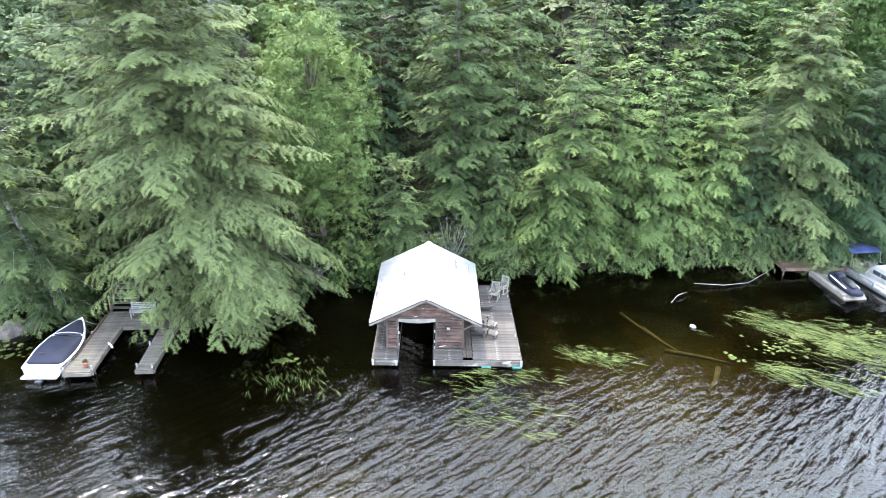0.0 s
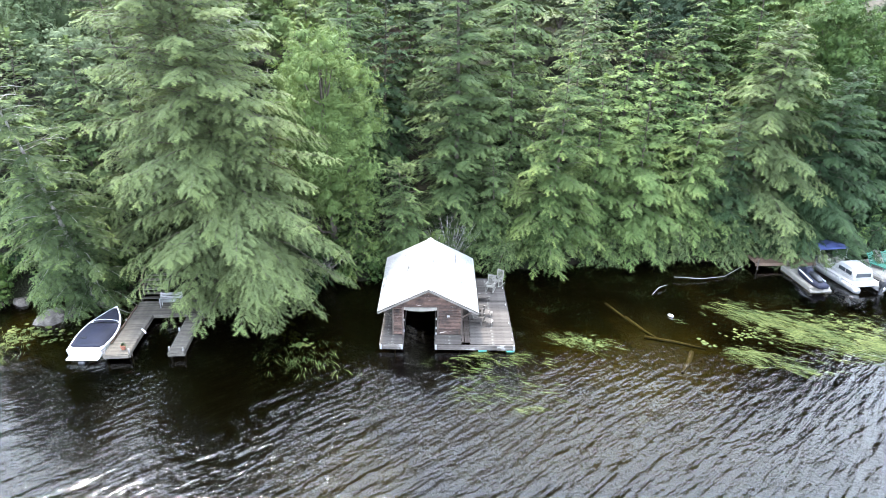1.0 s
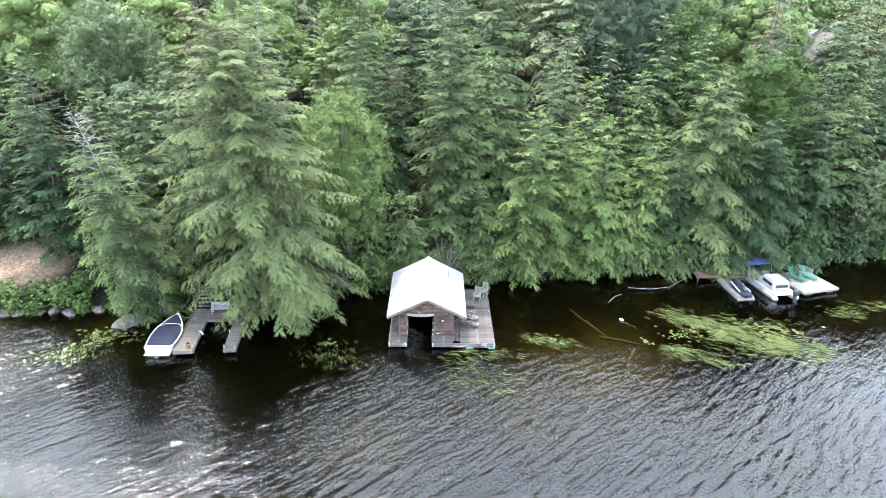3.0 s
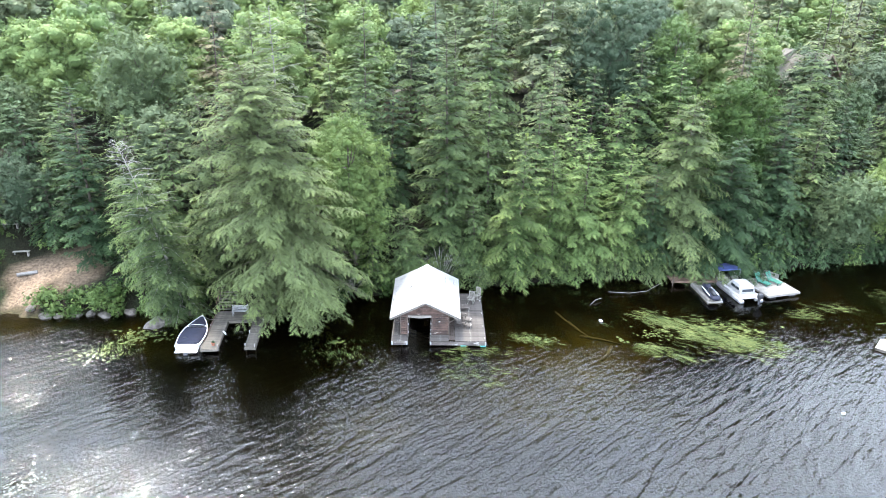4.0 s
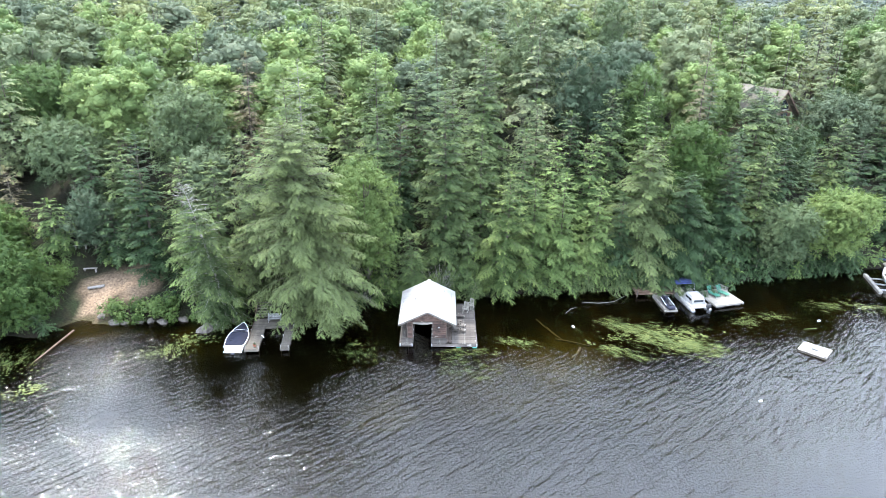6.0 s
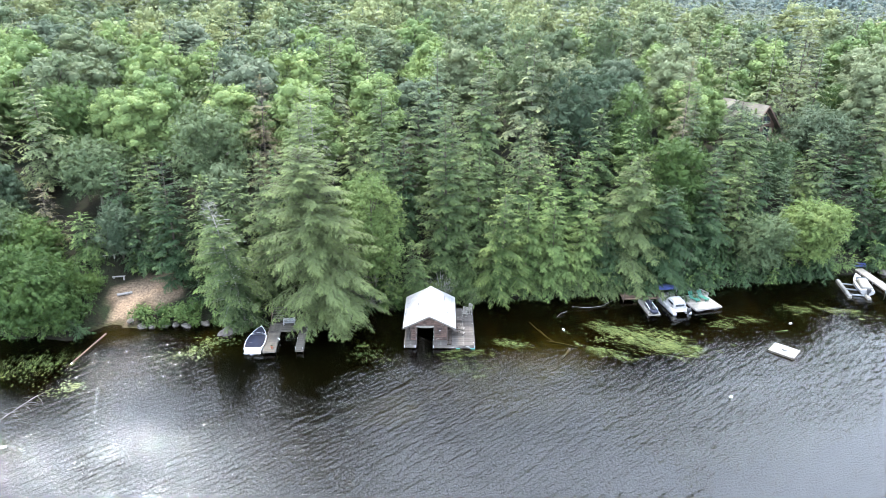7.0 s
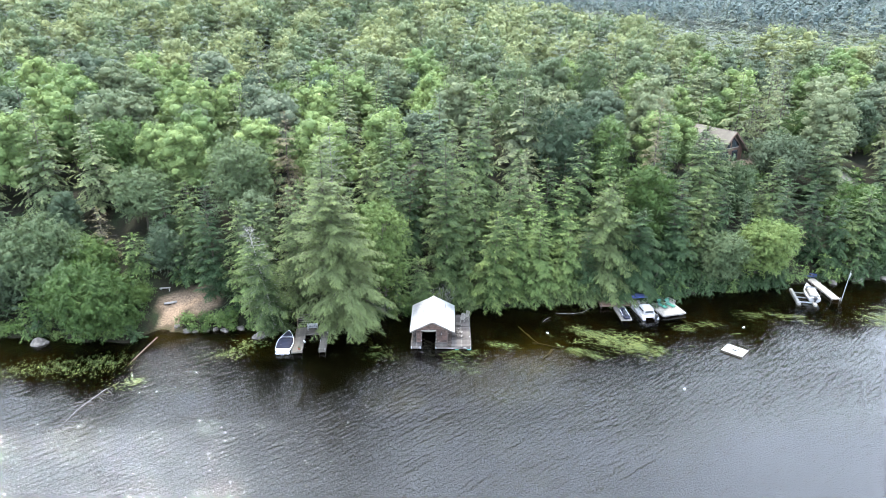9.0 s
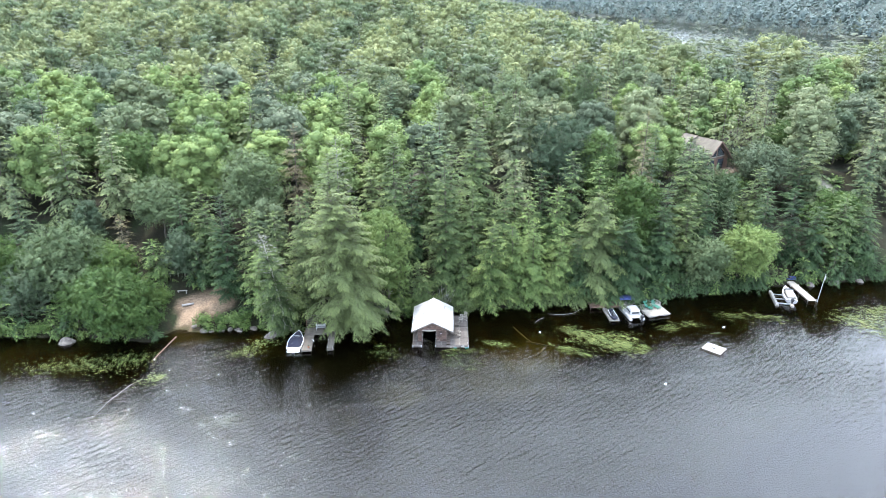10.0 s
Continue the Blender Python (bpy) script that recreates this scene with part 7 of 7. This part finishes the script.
def lilies(seed, patches, label, mat=M_LILY, name="lily_pads", category="water lilies"):
    r = np.random.default_rng(seed)
    ang = np.linspace(0.35, 2 * math.pi - 0.35, 9)
    V = np.array([(0, 0, 0)] + [(math.cos(a), math.sin(a), 0.03 * math.sin(3 * a)) for a in ang])
    F = np.array([(0, i, i + 1) for i in range(1, 9)])
    pos, size = [], []
    for cx, cy, rx, ry, n, s in patches:
        for _ in range(n):
            pos.append((cx + r.normal(0, rx), cy + r.normal(0, ry), r.uniform(0.008, 0.03)))
            size.append(s * r.uniform(0.6, 1.3))
    n = len(pos)
    al = r.normal(size=(n, 3)) * (1, 1, 0.05)
    v, f = strew(V, F, np.array(pos), al, np.tile([0.0, 0, 1], (n, 1)) + r.normal(0, 0.08, (n, 3)), np.array(size))
    ob = raw(name, v, f, mat)
    tagged(ob, label, category, kind="stuff")


lilies(1, [(-38.9, -8.4, 0.8, 0.6, 90, 0.12), (-40.0, -9.6, 1.2, 0.6, 50, 0.1), (-45.5, -5.5, 3.0, 1.4, 160, 0.1), (-52.5, -6, 3.0, 1.2, 120, 0.1)], "yellow-green lily pads floating in the cove")
lilies(2, [(-27, 1.2, 1.0, 0.8, 60, 0.16), (-29.5, -2.2, 1.6, 0.7, 40, 0.13), (-24.4, 1.2, 0.7, 0.5, 14, 0.14), (-9.0, 0.5, 0.5, 0.2, 16, 0.16)], "small yellowing lily pads near the dock")
lilies(3, [(16.5, 1.3, 0.25, 0.15, 10, 0.15), (9.4, 1.2, 0.3, 0.2, 12, 0.18), (19.6, 2.2, 0.8, 0.4, 30, 0.12), (25.4, 3.0, 2.4, 1.0, 70, 0.17), (27.6, 1.2, 0.5, 0.35, 40, 0.22)], "pale lily pads among the weed")
lilies(4, [(70, 8, 3.0, 2.2, 480, 0.12), (74, 13, 2, 1, 180, 0.12)], "lily pads floating off the far bank")
# pale flecks laid on the water in place of sun glints
lilies(5, [(-26.7, -18.2, 0.5, 0.5, 40, 0.07), (-26.4, -17.4, 0.6, 0.7, 60, 0.06), (-26.0, -18.2, 1.6, 1.0, 90, 0.05), (-28.0, -18.6, 2.4, 1.6, 120, 0.05), (-30, -20, 4, 3, 140, 0.04)], "pale flecks standing in for glints on the lake", M_GLINTFLECK, "pollen_scum", "scum")

# ---- buildings and the clearing ----
def house():
    """A cedar house up the slope: a gable with tall glass over a railed deck."""
    hx, hy = 57.2, 50.9
    z = gz(hx, hy)
    h = empty("cedar_house", hx, hy, -2.6, 33)
    tagged(h, "brown cedar house with a tan shingle roof among the trees", "house")
    z0, eave, ridge = z - 0.6, 19.2, 22.6
    W = 3.9

    def wall(x0, x1, y0, y1, za, zb, name="wall"):
        part(name, box(x0, x1, y0, y1, za, zb), M_CEDAR, h)

    wall(-W, W, 0.0, 0.2, z0, 17.0, "front_wall")
    wall(-W, -W + 0.2, 0.2, 9.8, z0, eave, "side_wall")
    wall(W - 0.2, W, 0.2, 9.8, z0, eave, "side_wall")
    wall(-W, W, 9.8, 10, z0, eave, "back_wall")
    bm = loft([[(-W, y, 17.0), (W, y, 17.0), (W, y, eave), (0, y, ridge - 0.1), (-W, y, eave)] for y in (0.02, 0.18)])
    part("gable_wall", bm, M_CEDAR, h)
    for s in (-1, 1):
        bm = loft([[(s * 0.25, y, 19.4), (s * 2.4, y, 19.4), (s * 2.4, y, 19.95), (s * 0.25, y, 21.6)] for y in (-0.06, 0.0)])
        g = part("gable_window", bm, M_GLASS, h, "tall trapezoid gable window")
        part("window_trim", loft([[(s * 0.12, y, 19.2), (s * 2.55, y, 19.2), (s * 2.55, y, 19.38), (s * 0.12, y, 19.38)] for y in (-0.1, -0.02)]), M_CREAM, h, "pale window trim")
        part("window", box(s * 1.5 - 0.9, s * 1.5 + 0.9, -0.06, -0.005, 16.6, 18.7), M_GLASS, h, "dark glazed deck door")
        part("roof_slope", loft([[(s * 4.7, y, eave - 0.75), (0, y, ridge + 0.12), (0, y, ridge - 0.08), (s * 4.65, y, eave - 0.95)] for y in (-0.9, 10.6)]), M_SHINGLE, h, "tan shingle roof slope")
        part("rake_board", beam((s * 4.65, -0.92, eave - 0.9), (0, -0.92, ridge - 0.02), 0.06, 0.28), M_CEDAR, h)
    part("dormer", loft([[(-4.2, y, 20.0), (-0.2, y, 20.0), (-0.2, y, 22.9), (-4.2, y, 21.6)] for y in (5.0, 8.5)]), M_SHINGLE, h, "tan shingled shed dormer")
    part("deck_floor", box(-4.2, 4.6, -3.4, -0.05, 16.3, 16.5), M_BROWNWOOD, h)
    for x in (-4.0, 0.2, 4.4):
        part("deck_post", box(x - 0.1, x + 0.1, -3.3, -3.1, z - 3.5, 16.3), M_BROWNWOOD, h)
        part("rail_post", box(x - 0.05, x + 0.05, -3.36, -3.26, 16.5, 17.5), M_BROWNWOOD, h)
    for k in range(4):
        part("deck_rail", box(-4.2, 4.6, -3.36, -3.3, 16.72 + 0.24 * k, 16.78 + 0.24 * k), M_BROWNWOOD, h)
        part("deck_rail", box(4.5, 4.56, -3.3, -0.05, 16.72 + 0.24 * k, 16.78 + 0.24 * k), M_BROWNWOOD, h)
    part("stair_rail", beam((4.6, -1.5, 17.3), (6.8, -1.5, 15.6), 0.08, 0.1), M_CREAM, h)


def cabin(name, x, y, turn, w, d, top, label):
    z = gz(x, y)
    c = empty(name, x, y, 0, turn)
    tagged(c, label, "cabin")
    part("wall", box(-w, w, 0, d, z - 1.5, top - 1.4), M_CEDAR, c)
    for s in (-1, 1):
        part("roof_slope", loft([[(s * (w + 0.6), y_, top - 1.6), (0, y_, top), (0, y_, top - 0.14), (s * (w + 0.6), y_, top - 1.74)] for y_ in (-0.6, d + 0.6)]), M_SHINGLE, c)
        part("window", box(s * w * 0.5 - 0.5, s * w * 0.5 + 0.5, -0.04, 0.0, top - 3.0, top - 1.9), M_GLASS, c)
    part("gable", loft([[(-w, y_, top - 1.4), (w, y_, top - 1.4), (0, y_, top - 0.2)] for y_ in (0.0, 0.15)]), M_CEDAR, c)


house()
cabin("cabin", -4.6, 36.5, 6, 3.2, 5.0, 16.6, "reddish wooden cabin half hidden by trees")
cabin("cabin", -38.5, 39.5, -12, 3.0, 5.0, 15.0, "small wooden cabin with a pale roof behind trees")


def plank_bench(x, y, turn):
    b = empty("plank_bench", x, y, gz(x, y), turn)
    tagged(b, "pale plank bench on the sandy clearing", "bench", "benches in the clearing")
    part("seat", box(-0.8, 0.8, -0.18, 0.18, 0.4, 0.46, 0.01), M_CREAM, b)
    for s in (-0.6, 0.6):
        part("leg", box(s - 0.05, s + 0.05, -0.16, 0.16, -0.1, 0.4), M_DEADWOOD, b)


plank_bench(-42.3, 11.4, 8)
plank_bench(-44.2, 13.6, 10)


def beach_chair(x, y, turn):
    c = empty("beach_chair", x, y, gz(x, y), turn)
    tagged(c, "white reclining chair at the clearing's edge", "chair")
    part("seat", beam((0, -0.5, 0.34), (0, 0.35, 0.26), 0.6, 0.05), M_WHITE, c)
    part("backrest", beam((0, 0.33, 0.28), (0, 0.75, 0.95), 0.6, 0.05), M_WHITE, c)
    for s in (-0.28, 0.28):
        part("leg", tube([(s, -0.45, -0.05), (s, -0.4, 0.32)], 0.025, 5), M_ALU, c)
        part("leg", tube([(s, 0.5, -0.05), (s, 0.3, 0.28)], 0.025, 5), M_ALU, c)
        part("armrest", beam((s, -0.4, 0.52), (s, 0.42, 0.55), 0.05, 0.03), M_WHITE, c)


beach_chair(-41.0, 15.4, -60)
utility = part("utility_box", box(-0.45, 0.45, -0.35, 0.35, -0.1, 0.85, 0.03), M_ALU)
utility.matrix_world = pose(-8.5, 13.6, gz(-8.5, 13.6), 0, 0, 12)
tagged(utility, "plain grey metal utility box on the bank", "utility box")
log([(-41.8, 9.2, gz(-41.8, 9.2) + 0.12), (-40.0, 9.6, gz(-40, 9.6) + 0.12)], [0.2, 0.17], M_DEADWOOD, "old log lying in the clearing", "clearing_log")
copy_thing(bushes[2][0], pose(-40.6, 13.4, gz(-40.6, 13.4), 0, 0, 40)).scale = (0.8, 0.8, 0.62)
